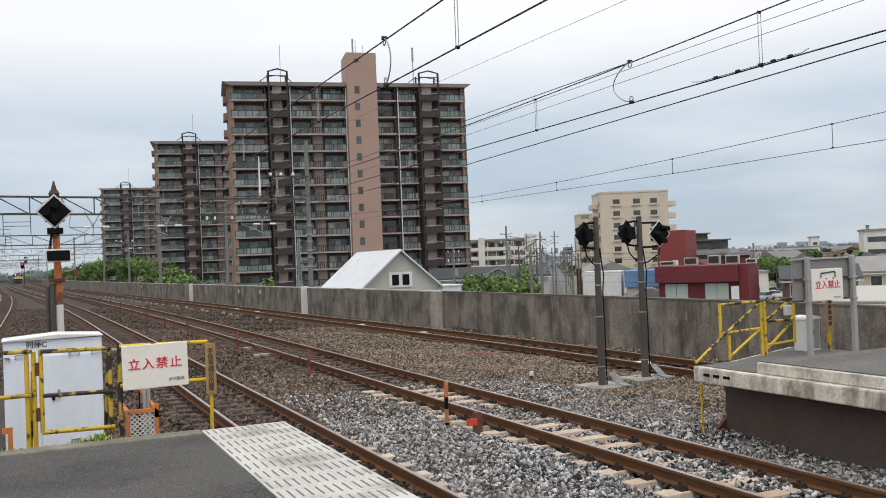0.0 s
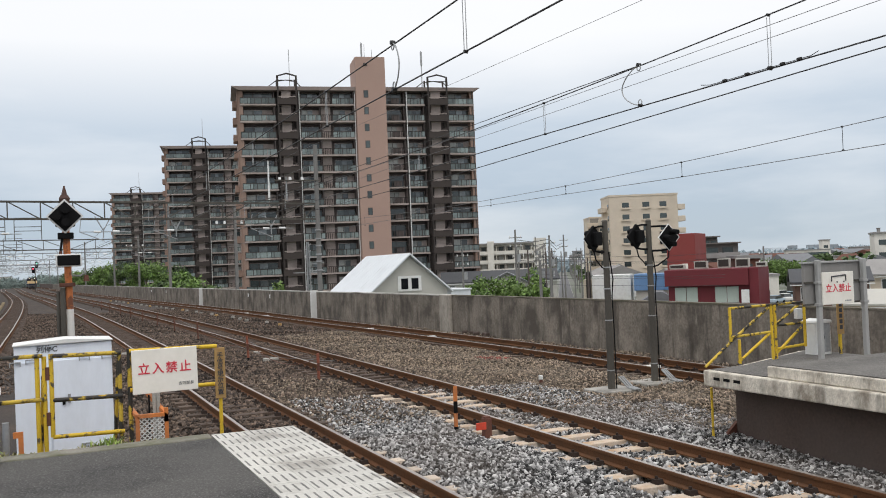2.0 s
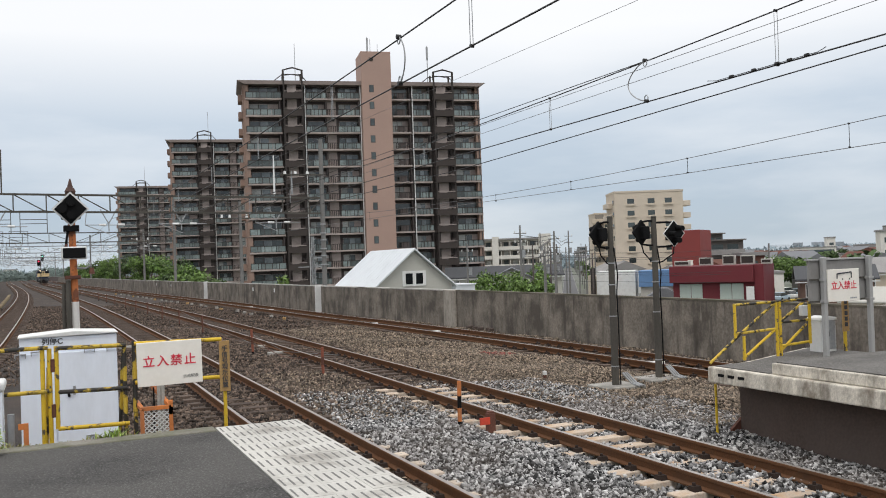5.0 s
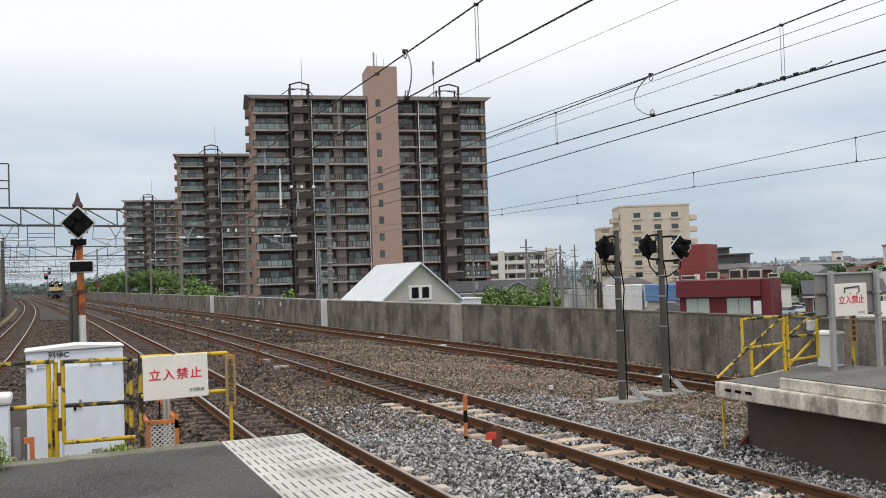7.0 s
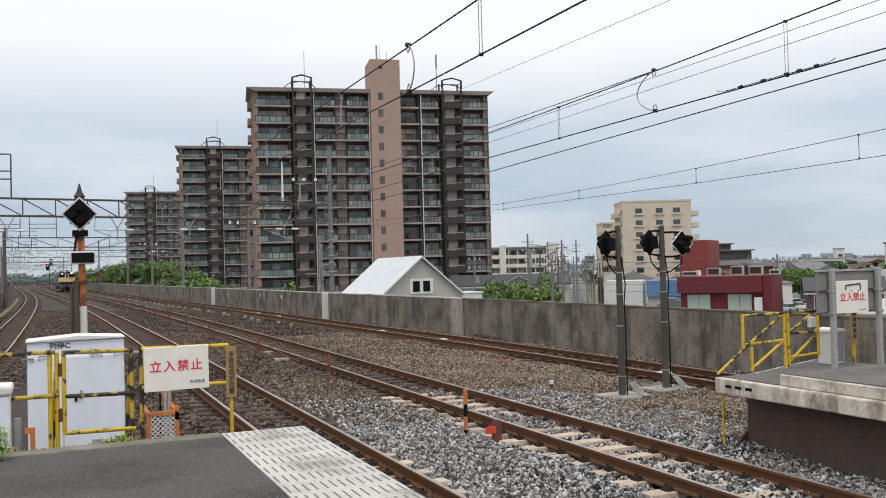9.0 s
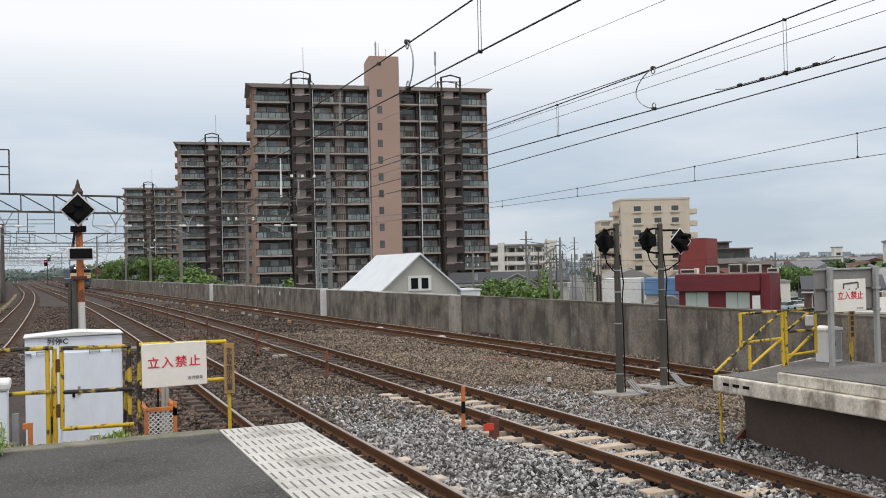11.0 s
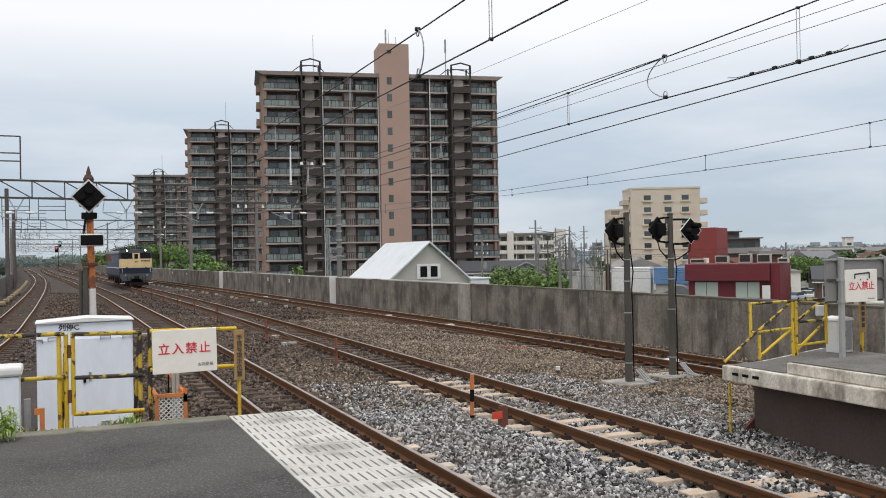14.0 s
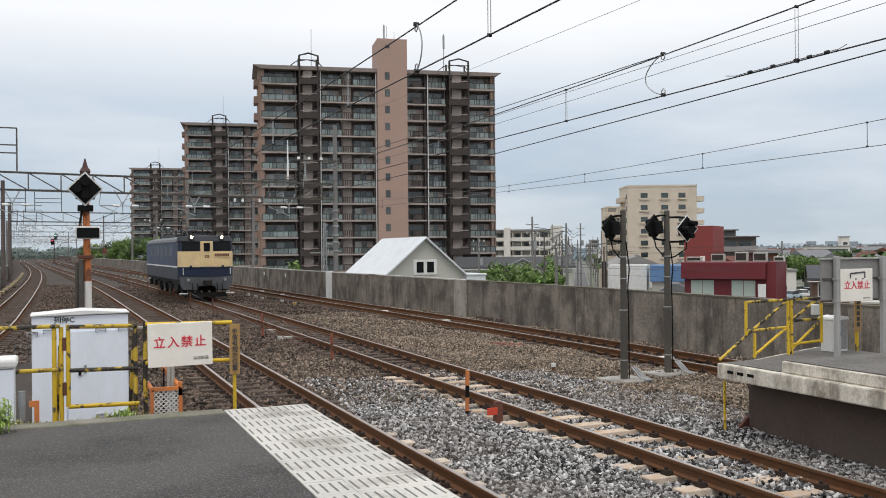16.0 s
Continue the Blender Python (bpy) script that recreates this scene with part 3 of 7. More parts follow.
tile_base = mesh_of("edge_tile", bm, M_TACTILE, 0.003, False)
bm = bmesh.new()
for k in range(4):
    box(bm, 0.021 + k * 0.0585, 0.021 + k * 0.0585 + 0.0135, 0.05, TILE_L - 0.05, 0.0184, 0.0196)
tile_slots = mesh_of("groove", bm, M_GROOVE, 0, False)
for j in range(48):
    for i in range(3):
        ob = piece("edge_tile", tile_base, near, Matrix.Translation((1.331 + i * 0.241, 7.96 - (j + 1) * 0.302, 1.083 + random.uniform(-0.001, 0.001))))
        piece("groove", tile_slots, ob, Matrix.Identity(4))

# ---- the far platform: low concrete slab with a raised layer ----
M_PAVE = mat("grey_worn_paving", (0.125, 0.118, 0.108), 0.92, 0, 0.35, 1.5, 40, 0.4, (0.075, 0.07, 0.064), 0.8, 1.4)
speckle(M_PAVE, (0.3, 0.29, 0.27), 40, 0.4)
M_SLABEDGE = mat("stained_pale_concrete", (0.68, 0.63, 0.54), 0.9, 0, 0.3, 2.0, 30, 0.5, (0.2, 0.165, 0.125), 0.85, 1.6, stretch=(1.3, 1.3, 0.8), edge=(0.46, 0.6))
streaks(M_SLABEDGE, (0.12, 0.10, 0.08), 5.0, 0.7, 0.56, 0.7, 0.6)
far = thing("platform_far", "low weathered concrete platform end with a raised layer", "platform", kind="structure")
part("slab", prism(bmesh.new(), [(8.66, -20), (11.6, -20), (11.6, 11.25), (11.4, 11.2), (9.4, 10.36), (8.66, 10.32)], "z", 0.60, 0.82), M_SLABEDGE, far, "stained pale concrete slab edge", 0.02, False)
part("raised_layer", B(8.74, 11.58, -20, 9.15, 0.825, 0.97), M_SLABEDGE, far, "worn raised concrete paving", 0.015, False)
part("slab_paving", prism(bmesh.new(), [(8.74, 9.2), (11.55, 9.2), (11.55, 11.15), (11.42, 11.12), (9.42, 10.29), (8.74, 10.25)], "z", 0.822, 0.832), M_PAVE, far, "grey worn paving", 0.0, False)
part("paving", B(8.79, 11.54, -20, 9.12, 0.972, 0.985), M_PAVE, far, "grey worn paving", 0.0, False)
part("side_wall", prism(bmesh.new(), [(9.22, 10.3), (9.05, 8.6), (9.02, -20), (11.3, -20), (11.3, 10.3)], "z", -0.4, 0.595), M_UNDER, far, "dark brown side wall with shade in its colour", 0.0, False)
for k in range(3):
    part("drain_slot", B(8.652, 8.664, 9.98 - k * 0.2, 10.1 - k * 0.2, 0.70, 0.74), M_BLACK, far)


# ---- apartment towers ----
# Landing steel: the stair's shade is put into this darker brown.
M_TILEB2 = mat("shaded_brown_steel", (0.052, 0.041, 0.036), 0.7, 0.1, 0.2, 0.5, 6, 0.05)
def balusters(w):
    """A top rail and its six posts as one comb-shaped bar."""
    comb = [(w - 0.05, 1.19), (0.05, 1.19)]
    for k in range(6):
        x = 0.1 + (w - 0.2) * k / 5
        comb += [(x - 0.05, 1.1), (x - 0.05, 0.12), (x + 0.05, 0.12), (x + 0.05, 1.1)]
    return prism(bmesh.new(), comb, "y", -0.02, 0.1)


def tower(label, m, floors, left, right, left_side):
    """A balcony block: local x along the front, front at y = 0, z from the ground. A pale shaft stands between two balcony wings."""
    FH = 2.9
    top = floors * FH
    t = thing("apartment_tower", label, "apartment building", "apartment towers", m=m)
    depth = 13.0
    part("wall", B(-left, right, 1.6, depth, 0, top), M_TILED, t, "brown facade darkened for recess shade")
    if left_side:
        part("side_wall", B(-left - 0.25, -left + 0.0, 1.0, depth - 0.5, 0, top), M_TILEB, t, "brown tiled end wall")
    part("side_wall", B(right, right + 0.25, 1.0, depth - 0.5, 0, top), M_TILEB, t, "brown tiled end wall")
    for s, e in ((-1, left), (1, right)):
        part("corner_pier", B(*sorted((s * e, s * (e - 0.75))), 0.25, 1.7, 0, top), M_TILEB, t, "brown tiled corner pier", smooth=False)
    part("shaft", B(-2.6, 2.6, -1.2, 5.0, 0, top + 5.2), M_TILEP, t, "pinkish-brown tiled lift shaft", 0.05, False)
    bm = bmesh.new()
    prism(bm, [(-left - 1.1, -0.6), (right + 1.1, -0.6), (right + 1.1, depth), (-left - 1.1, depth)], "z", top - 0.25, top + 0.1)
    for vert in bm.verts:
        if vert.co.z < top:
            vert.co.x *= (left - 0.1) / (left + 1.1) if vert.co.x < 0 else (right - 0.1) / (right + 1.1)
            vert.co.z -= 0.3
    part("roof", bm, M_ROOFSLAB, t, "overhanging brown roof slab")
    win = mesh_of("shaft_window", B(-0.32, 0.32, -1.225, -1.2, 0, 1.1), M_GLASSG, 0, False)
    frame_me = mesh_of("window_frame", B(-0.42, 0.42, -1.215, -1.195, -0.09, 1.2), M_TILED, 0, False)
    for k in range(1, floors + 1):
        w = piece("shaft_window", win, t, Matrix.Translation((-0.9, 0, (k - 0.62) * FH)))
        piece("window_frame", frame_me, w, Matrix.Identity(4))
    part("shaft_lamp", B(-1.2, -0.5, -1.3, -1.2, top + 3.6, top + 4.1), M_DARKMETAL, t)
    # bays of the two wings: (from, to, kind), kinds: b balcony with glass, d recessed dark bay, s stair column
    bays = []
    for x0, x1, dirn in ((-left, -2.6, -1), (2.6, right, 1)):
        w = x1 - x0
        if dirn < 0:
            cuts = [(0.01, 0.315, "b"), (0.325, 0.49, "s"), (0.515, 0.70, "b"), (0.70, 0.79, "p"), (0.79, 0.99, "b")]
        else:
            cuts = [(0, 0.22, "d"), (0.24, 0.44, "b"), (0.46, 0.68, "s"), (0.70, 1.0, "b")]
        bays += [(x0 + a * w, x0 + b * w, k) for a, b, k in cuts]
    meshes = {}
    rng = random.Random(3)
    side_balcony = mesh_of("side_balcony", B(-left - 0.95, -left - 0.26, 3.0, 6.5, 0.0, 1.15), M_TILEB, 0, False)
    for k in range(1, floors):
        piece("side_balcony", side_balcony, t, Matrix.Translation((0, 0, k * FH)))
    for x0, x1, kind in bays:
        w = x1 - x0
        meshes[(x0, kind)] = dict(
            slab=mesh_of("balcony_slab", B(0, w, 0.0, 1.7, -0.16, 0.12), M_SLAB, 0, False),
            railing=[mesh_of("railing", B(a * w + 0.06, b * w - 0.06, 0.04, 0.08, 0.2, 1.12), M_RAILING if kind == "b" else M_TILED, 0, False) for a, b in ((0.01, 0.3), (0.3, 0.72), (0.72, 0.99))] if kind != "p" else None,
            panel=mesh_of("wall_panel", B(0.1, w - 0.1, 1.2, 1.45, 0.12, 2.7), M_SLAB, 0, False),
            rail=mesh_of("handrail", balusters(w), M_DARKMETAL, 0, False),
            glass=mesh_of("window", B(w * 0.12, w * 0.9, 1.52, 1.61, 0.15, 2.15), M_GLASSG, 0, False),
            lit=mesh_of("window", B(w * 0.12, w * 0.62, 1.52, 1.61, 0.15, 2.15), M_CURTAIN, 0, False),
            mull=mesh_of("window_frame", B(w * 0.12 - 0.06, w * 0.9 + 0.06, 1.57, 1.605, 0.1, 2.22), M_SLAB, 0, False),
            post=mesh_of("mullion", B(w * 0.36, w * 0.38, 1.49, 1.53, 0.15, 2.15), M_DARKMETAL, 0, False),
            pane=mesh_of("pane", B(w * 0.40, w * 0.62, 1.485, 1.515, 0.2, 2.1), M_GLASSP, 0, False),
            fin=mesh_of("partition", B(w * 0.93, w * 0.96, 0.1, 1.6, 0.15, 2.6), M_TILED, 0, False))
    for x0, x1, kind in bays:
        g = meshes[(x0, kind)]
        for k in range(floors):
            at_floor = Matrix.Translation((x0, 0, k * FH))
            if kind == "s":
                continue
            s = piece("balcony", g["slab"], t, at_floor)
            piece("handrail", g["rail"], s, Matrix.Identity(4))
            if kind == "p":
                piece("wall_panel", g["panel"], t, at_floor)
                continue
            for me in g["railing"] if kind == "b" else g["railing"][1:2]:
                piece("railing", me, s, Matrix.Identity(4))
            wdw = piece("window", g["glass"] if rng.random() < 0.7 else g["lit"], t, at_floor)
            if kind == "b":
                piece("pane", g["pane"], wdw, Matrix.Identity(4))
            piece("window_frame", g["mull"], wdw, Matrix.Identity(4))
            piece("mullion", g["post"], wdw, Matrix.Identity(4))
            piece("partition", g["fin"], s, Matrix.Identity(4))
        if kind == "s":
            # an outside steel escape stair: four posts, landings, flights, hoop above the roof
            w = x1 - x0
            bm = bmesh.new()
            for px, py in ((0.1, -1.3), (w - 0.1, -1.3), (0.1, 1.4), (w - 0.1, 1.4)):
                bar(bm, (x0 + px, py, 0), (x0 + px, py, top + 1.6), 0.26, 0.26)
            part("stair_frame", bm, M_DARKMETAL, t, "dark steel stair frame", smooth=False)
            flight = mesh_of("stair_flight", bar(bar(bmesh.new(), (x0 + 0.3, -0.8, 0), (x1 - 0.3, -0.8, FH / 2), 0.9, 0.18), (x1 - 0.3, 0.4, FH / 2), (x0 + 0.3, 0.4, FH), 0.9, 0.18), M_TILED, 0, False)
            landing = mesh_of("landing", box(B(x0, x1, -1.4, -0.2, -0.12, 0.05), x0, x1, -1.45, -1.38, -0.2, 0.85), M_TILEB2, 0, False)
            grip = mesh_of("landing_rail", B(x0 + 0.2, x1 - 0.2, -1.5, -1.44, 1.02, 1.12), M_SLAB, 0, False)
            for k in range(floors):
                up = Matrix.Translation((0, 0, k * FH))
                piece("stair_flight", flight, t, up)
                piece("landing_rail", grip, piece("landing", landing, t, up), Matrix.Identity(4))
            bm = bmesh.new()
            box(bm, x0 + w * 0.22, x1 - w * 0.30, -0.15, 0.1, 0, top)
            part("stair_wall", bm, M_SLAB, t, "pale brown wall strip behind the stairs", smooth=False)
            bm = bmesh.new()
            pipe(bm, [(x0, -1.3, top + 0.3), (x0, -1.3, top + 1.7), (x0 + w * 0.5, -1.3, top + 2.15), (x1, -1.3, top + 1.7), (x1, -1.3, top + 0.3)], 0.14)
            pipe(bm, [(x0, -1.3, top + 1.0), (x1, -1.3, top + 1.0)], 0.07)
            pipe(bm, [(x0 - 1.6, 2, top + 0.3), (x0 - 0.2, 2, top + 1.4), (x0 + w * 0.5, 2, top + 1.7), (x1 + 0.2, 2, top + 1.4), (x1 + 1.2, 2, top + 0.3)], 0.08)
            part("stair_head", bm, M_DARKMETAL, t, "dark steel hoop frame on the roof")
    bm = bmesh.new()
    for x in (-left + 0.512 * (left - 2.6), 3.2 + 0.2 * (right - 2.6), -2.75):
        box(bm, x - 0.075, x + 0.075, -0.15, 0.0, 0, top - 0.3)
    part("downpipe", bm, M_PIPEWHITE, t, "pale drain pipe", smooth=False)
    for x, y, z0, z1, r in ((-left * 0.6, 4, 0, 7.5, 0.06), (-0.9, 2, 5, 8.5, 0.06), (-0.4, 2, 5, 8.2, 0.05), (0.9, 2, 5, 7.2, 0.05), (right * 0.55, 4, 0, 7.6, 0.09)):
        rod = part("antenna", cyl(bmesh.new(), (x, y, top + z0), (x, y, top + z1), r, r * 0.8, 6), M_STEEL, t)
        if r > 0.08 or z1 > 8.3:
            part("radome", cyl(bmesh.new(), (x, y, top + z1 - 2.6), (x, y, top + z1 - 0.2), r + 0.1, r + 0.1, 8), M_STEEL, rod)
    return t


def facing(x, y, turn):
    return Matrix.Translation((x, y, GROUND_Z)) @ Matrix.Rotation(radians(turn), 4, "Z")


TOWER = tower("tall brown tiled apartment tower with glass balconies and a pale shaft", facing(53.8, 147.7, -10.5), 14, 22.4, 18.7, True)
tagged(copy_thing(TOWER, facing(51.1, 221.9, -10.5)), "brown apartment tower with dark balconies, further along the line")
tagged(copy_thing(TOWER, Matrix.Translation((0, 0, -1.5)) @ facing(47.0, 333.6, -10.5)), "far brown apartment tower half hidden by nearer ones")


# ---- the electric locomotive ----
M_LBLUE = mat("dark_blue_loco_paint", (0.007, 0.016, 0.046), 0.5, 0, 0.15, 1, 20, 0.03, (0.022, 0.026, 0.036), 0.6, 1.8, obj=0.001)
M_LGREY = mat("dusty_grey_blue_side", (0.04, 0.06, 0.115), 0.6, 0, 0.2, 1, 20, 0.03, (0.075, 0.08, 0.09), 0.6, 1.2, obj=0.001)
M_LSIDE = mat("grimy_lower_side", (0.04, 0.046, 0.06), 0.7, 0, 0.25, 1, 20, 0.05, (0.06, 0.055, 0.05), 0.6, 1.5, obj=0.001)
M_LGRILLE = mat("dusty_filter_grille", (0.115, 0.13, 0.16), 0.8, 0, 0.25, 1, 20, 0.05, (0.07, 0.08, 0.10), 0.7, 1.5, obj=0.001)
# Roof shoulder and gutter: sky light caught there is put into this paler grey.
M_LSHOULDER = mat("skylit_grey_roof_edge", (0.15, 0.158, 0.17), 0.75, 0, 0.2, 1, 20, 0.05, (0.09, 0.09, 0.095), 0.6, 1.5, obj=0.001)
M_LCREAM = mat("cream_loco_paint", (0.74, 0.56, 0.30), 0.5, 0, 0.06, 1, 20, 0.02, (0.58, 0.42, 0.22), 0.6, 2, obj=0.001)
M_LSKIRT = mat("grey_loco_skirt", (0.085, 0.09, 0.098), 0.6, 0, 0.2, 2, 20, 0.05, (0.05, 0.045, 0.04), 0.6, 2, obj=0.001)
M_LROOF = mat("dark_loco_roof", (0.02, 0.022, 0.028), 0.65, 0, 0.2, 2, 20, 0.05, obj=0.001)
M_LDARK = mat("loco_running_gear", (0.016, 0.014, 0.013), 0.8, 0.1, 0.3, 2, 20, 0.05, obj=0.001)
M_LGLASS = mat("cab_glass", (0.008, 0.009, 0.01), 0.25, 0, 0.1, obj=0.001, bump=0, spec=0.12)
M_LAMP = mat("headlight_glow", (1.0, 0.82, 0.55), 0.3, 0, 0.01, obj=0.001, bump=0, emit=9.0)


def nose(z0, z1, back=0.5, grow=0.0, lean=0.0, shrink=0.0):
    """A slice of the cab front with bevelled corners; it leans back and narrows towards its top."""
    bm = bmesh.new()
    e = grow
    prism(bm, [(-1.38 - e, back), (-1.38 - e, 0.34), (-1.2 - e, 0.05 - e), (-0.6, -e), (0.6, -e), (1.2 + e, 0.05 - e), (1.38 + e, 0.34), (1.38 + e, back)], "z", z0, z1)
    for v in bm.verts:
        if v.co.z > (z0 + z1) / 2:
            v.co.y = v.co.y + lean * max(0.0, 1 - v.co.y / back)
            v.co.x *= 1 - shrink
    return bm


def locomotive():
    """Front face at y = 0, rails at z = 0, body towards +y."""
    t = thing("electric_locomotive", "blue and cream electric locomotive with lit headlights running on the track", "locomotive")
    L, W = 14.6, 1.38
    part("body", prism(bmesh.new(), [(-W, 1.0), (W, 1.0), (W, 2.96), (-W, 2.96)], "y", 0.45, L - 0.45), M_LGREY, t, "dusty grey-blue body side", 0.02, False)
    part("roof", prism(bmesh.new(), [(-W, 2.97), (W, 2.97), (W - 0.07, 3.12), (W - 0.42, 3.26), (0, 3.31), (-W + 0.42, 3.26), (-W + 0.07, 3.12)], "y", 0.6, L - 0.5), M_LSHOULDER, t, "grey curved roof with sky light in its colour", 0.02, False)
    part("rear_cab", prism(bmesh.new(), [(-W, L - 0.44), (W, L - 0.44), (W, L - 0.3), (1.2, L), (-1.2, L), (-W, L - 0.3)], "z", 1.0, 3.1), M_LBLUE, t, "dark blue rear cab end", 0.02, False)
    part("lower_front", nose(1.19, 1.60), M_LBLUE, t, "dark blue lower front", 0.015, False)
    part("front_sill", nose(1.605, 1.665, grow=0.03), M_LBLUE, t, "", 0.008, False)
    part("front_panel", nose(1.67, 2.47, grow=0.004), M_LCREAM, t, "cream front panel", 0.015, False)
    part("window_band", nose(2.475, 2.97, lean=0.07, shrink=0.012), M_LBLUE, t, "dark blue window band", 0.01, False)
    part("visor", nose(2.975, 3.24, back=0.7, grow=0.03, lean=0.2, shrink=0.05), M_LROOF, t, "dark roof visor", 0.03, False)
    for s in (-1, 1):
        bm = prism(bmesh.new(), [(0.36 * s, 2.50), (1.22 * s, 2.50), (1.24 * s, 2.55), (1.22 * s, 2.92), (1.18 * s, 2.95), (0.36 * s, 2.95)], "y", -0.034, 0.01)
        for v in bm.verts:
            v.co.y += 0.07 * (v.co.z - 2.475) / 0.5 + (0.055 if abs(v.co.x) > 1 else 0)
        part("windscreen", bm, M_LGLASS, t, "dark cab windscreen", 0.008, False)
        part("corner_window", B(*sorted((1.372 * s, 1.385 * s)), 0.36, 0.49, 2.52, 2.9), M_LGLASS, t)
        part("headlight_housing", cyl(bmesh.new(), (0.76 * s, -0.05, 3.19), (0.76 * s, 0.35, 3.17), 0.125, 0.15, 16), M_LROOF, t)
        part("headlight", cyl(bmesh.new(), (0.76 * s, -0.075, 3.19), (0.76 * s, 0.0, 3.19), 0.07, 0.07, 16), M_LAMP, t, "glowing warm headlight")
        part("tail_lamp", cyl(bmesh.new(), (0.92 * s, -0.05, 1.02), (0.92 * s, 0.05, 1.02), 0.08, 0.08, 12), M_STEEL, t)
        part("sill_bracket", cyl(bmesh.new(), (0.8 * s, -0.07, 1.70), (0.8 * s, 0.02, 1.70), 0.06, 0.06, 10), M_LBLUE, t)
        part("handrail", cyl(bmesh.new(), (1.18 * s, -0.04, 1.28), (1.18 * s, -0.04, 1.62), 0.016, 0.016, 6), M_WHITE, t, "white handrail")
        part("step", B(*sorted((0.98 * s, 1.36 * s)), -0.15, 0.2, 0.30, 0.34), M_WHITE, t, "white front step")
        part("side_line", B(*sorted((W * s, (W + 0.015) * s)), 0.5, L - 0.5, 1.64, 1.71), M_WHITE, t, "thin white line")
        part("lower_side", B(*sorted((W * s, (W + 0.01) * s)), 0.51, L - 0.5, 1.01, 1.635), M_LSIDE, t, "grimy lower side")
        part("cab_door", B(*sorted((W * s, (W + 0.012) * s)), 0.95, 1.55, 1.72, 2.85), M_LBLUE, t, "dark cab door")
        part("gutter", B(*sorted((W * s, (W + 0.03) * s)), 0.5, L - 0.5, 2.94, 2.975), M_LSHOULDER, t)
        for k in range(6):
            part("filter_grille", B(*sorted((W * s, (W + 0.014) * s)), 2.5 + k * 1.7, 3.7 + k * 1.7, 2.2, 2.78), M_LGRILLE, t, "dusty pale filter grille")
        for k in range(2):
            part("side_window", B(*sorted((W * s, (W + 0.016) * s)), 3.78 + k * 6.8, 4.12 + k * 6.8, 2.3, 2.72), M_LGLASS, t)
    part("front_door", B(-0.31, 0.31, -0.035, 0.05, 1.68, 2.98), M_LCREAM, t, "cream front door", 0.012, False)
    part("door_window", B(-0.155, 0.155, -0.05, -0.03, 2.47, 2.9), M_LGLASS, t, "", 0.03, False)
    part("number_plate", B(0.36, 1.17, -0.03, 0.02, 2.18, 2.38), M_LCREAM, t, "cream plate with dark red bars")
    for k in range(7):
        part("plate_bar", B(0.41 + k * 0.105, 0.49 + k * 0.105, -0.036, -0.028, 2.21, 2.35), M_RUSTDK, t)
    bm = bmesh.new()
    box(bm, -0.11, -0.02, -0.045, -0.034, 2.14, 2.20)
    box(bm, 0.02, 0.11, -0.045, -0.034, 2.14, 2.20)
    box(bm, -0.11, 0.11, -0.045, -0.034, 2.22, 2.26)
    part("emblem", bm, M_RUSTDK, t)
    bm = bmesh.new()
    prism(bm, [(-1.32, 1.185), (1.32, 1.185), (1.30, 0.8), (1.16, 0.52), (0.5, 0.48), (0.42, 0.72), (-0.42, 0.72), (-0.5, 0.48), (-1.16, 0.52), (-1.30, 0.8)], "y", 0.035, 0.4)
    part("skirt", bm, M_LSKIRT, t, "grey front skirt", 0.02, False)
    bm = bmesh.new()
    box(bm, -0.2, 0.2, -0.45, 0.1, 0.68, 1.0)
    box(bm, -0.14, 0.14, -0.6, -0.4, 0.72, 0.98)
    part("coupler", bm, M_LDARK, t, "black coupler", 0.03, False)
    for x in (-0.75, -0.5, 0.5, 0.75):
        part("brake_hose", pipe(bmesh.new(), [(x, -0.05, 0.85), (x, -0.18, 0.78), (x, -0.22, 0.6), (x, -0.15, 0.4)], 0.03), M_LDARK, t)
    part("snow_plough", prism(bmesh.new(), [(-1.1, 0.12), (1.1, 0.12), (1.0, 0.36), (-1.0, 0.36)], "y", 0.25, 0.45), M_LDARK, t)
    for y0 in (2.6, 7.3, 12.0):
        bg = part("bogie", B(-1.15, 1.15, y0 - 1.9, y0 + 1.9, 0.42, 0.92), M_LDARK, t, "black bogie frame", 0.05, False)
        for dy in (-1.2, 1.2):
            for s in (-1, 1):
                part("wheel", cyl(bmesh.new(), (0.5 * s, y0 + dy, 0.56), (0.63 * s, y0 + dy, 0.56), 0.56, 0.56, 24), M_LDARK, bg)
                part("axle_box", B(*sorted((1.15 * s, 1.3 * s)), y0 + dy - 0.2, y0 + dy + 0.2, 0.4, 0.75), M_LDARK, bg, "", 0.03, False)
    part("underframe", B(-1.3, 1.3, 0.5, L - 0.5, 0.88, 1.02), M_LDARK, t)
    part("roof_hatch", B(-0.9, 0.9, 4.5, 11.0, 3.27, 3.42), M_LROOF, t, "", 0.03, False)
    for y0 in (2.6, 12.4):
        bm = bmesh.new()
        for sx in (-0.6, 0.6):
            pipe(bm, [(sx, y0 - 0.8, 3.45), (sx * 1.1, y0 + 0.9, 4.0), (sx * 0.9, y0 - 0.2, 4.42)] if y0 > 5 else [(sx, y0 - 0.8, 3.45), (sx * 1.1, y0 + 0.9, 3.62), (sx * 0.9, y0 - 0.6, 3.7)], 0.03)
            for dy in (-0.8, 0.8):
                cyl(bm, (sx, y0 + dy, 3.22), (sx, y0 + dy, 3.5), 0.07, 0.05, 8)
        ztop = 4.42 if y0 > 5 else 3.72
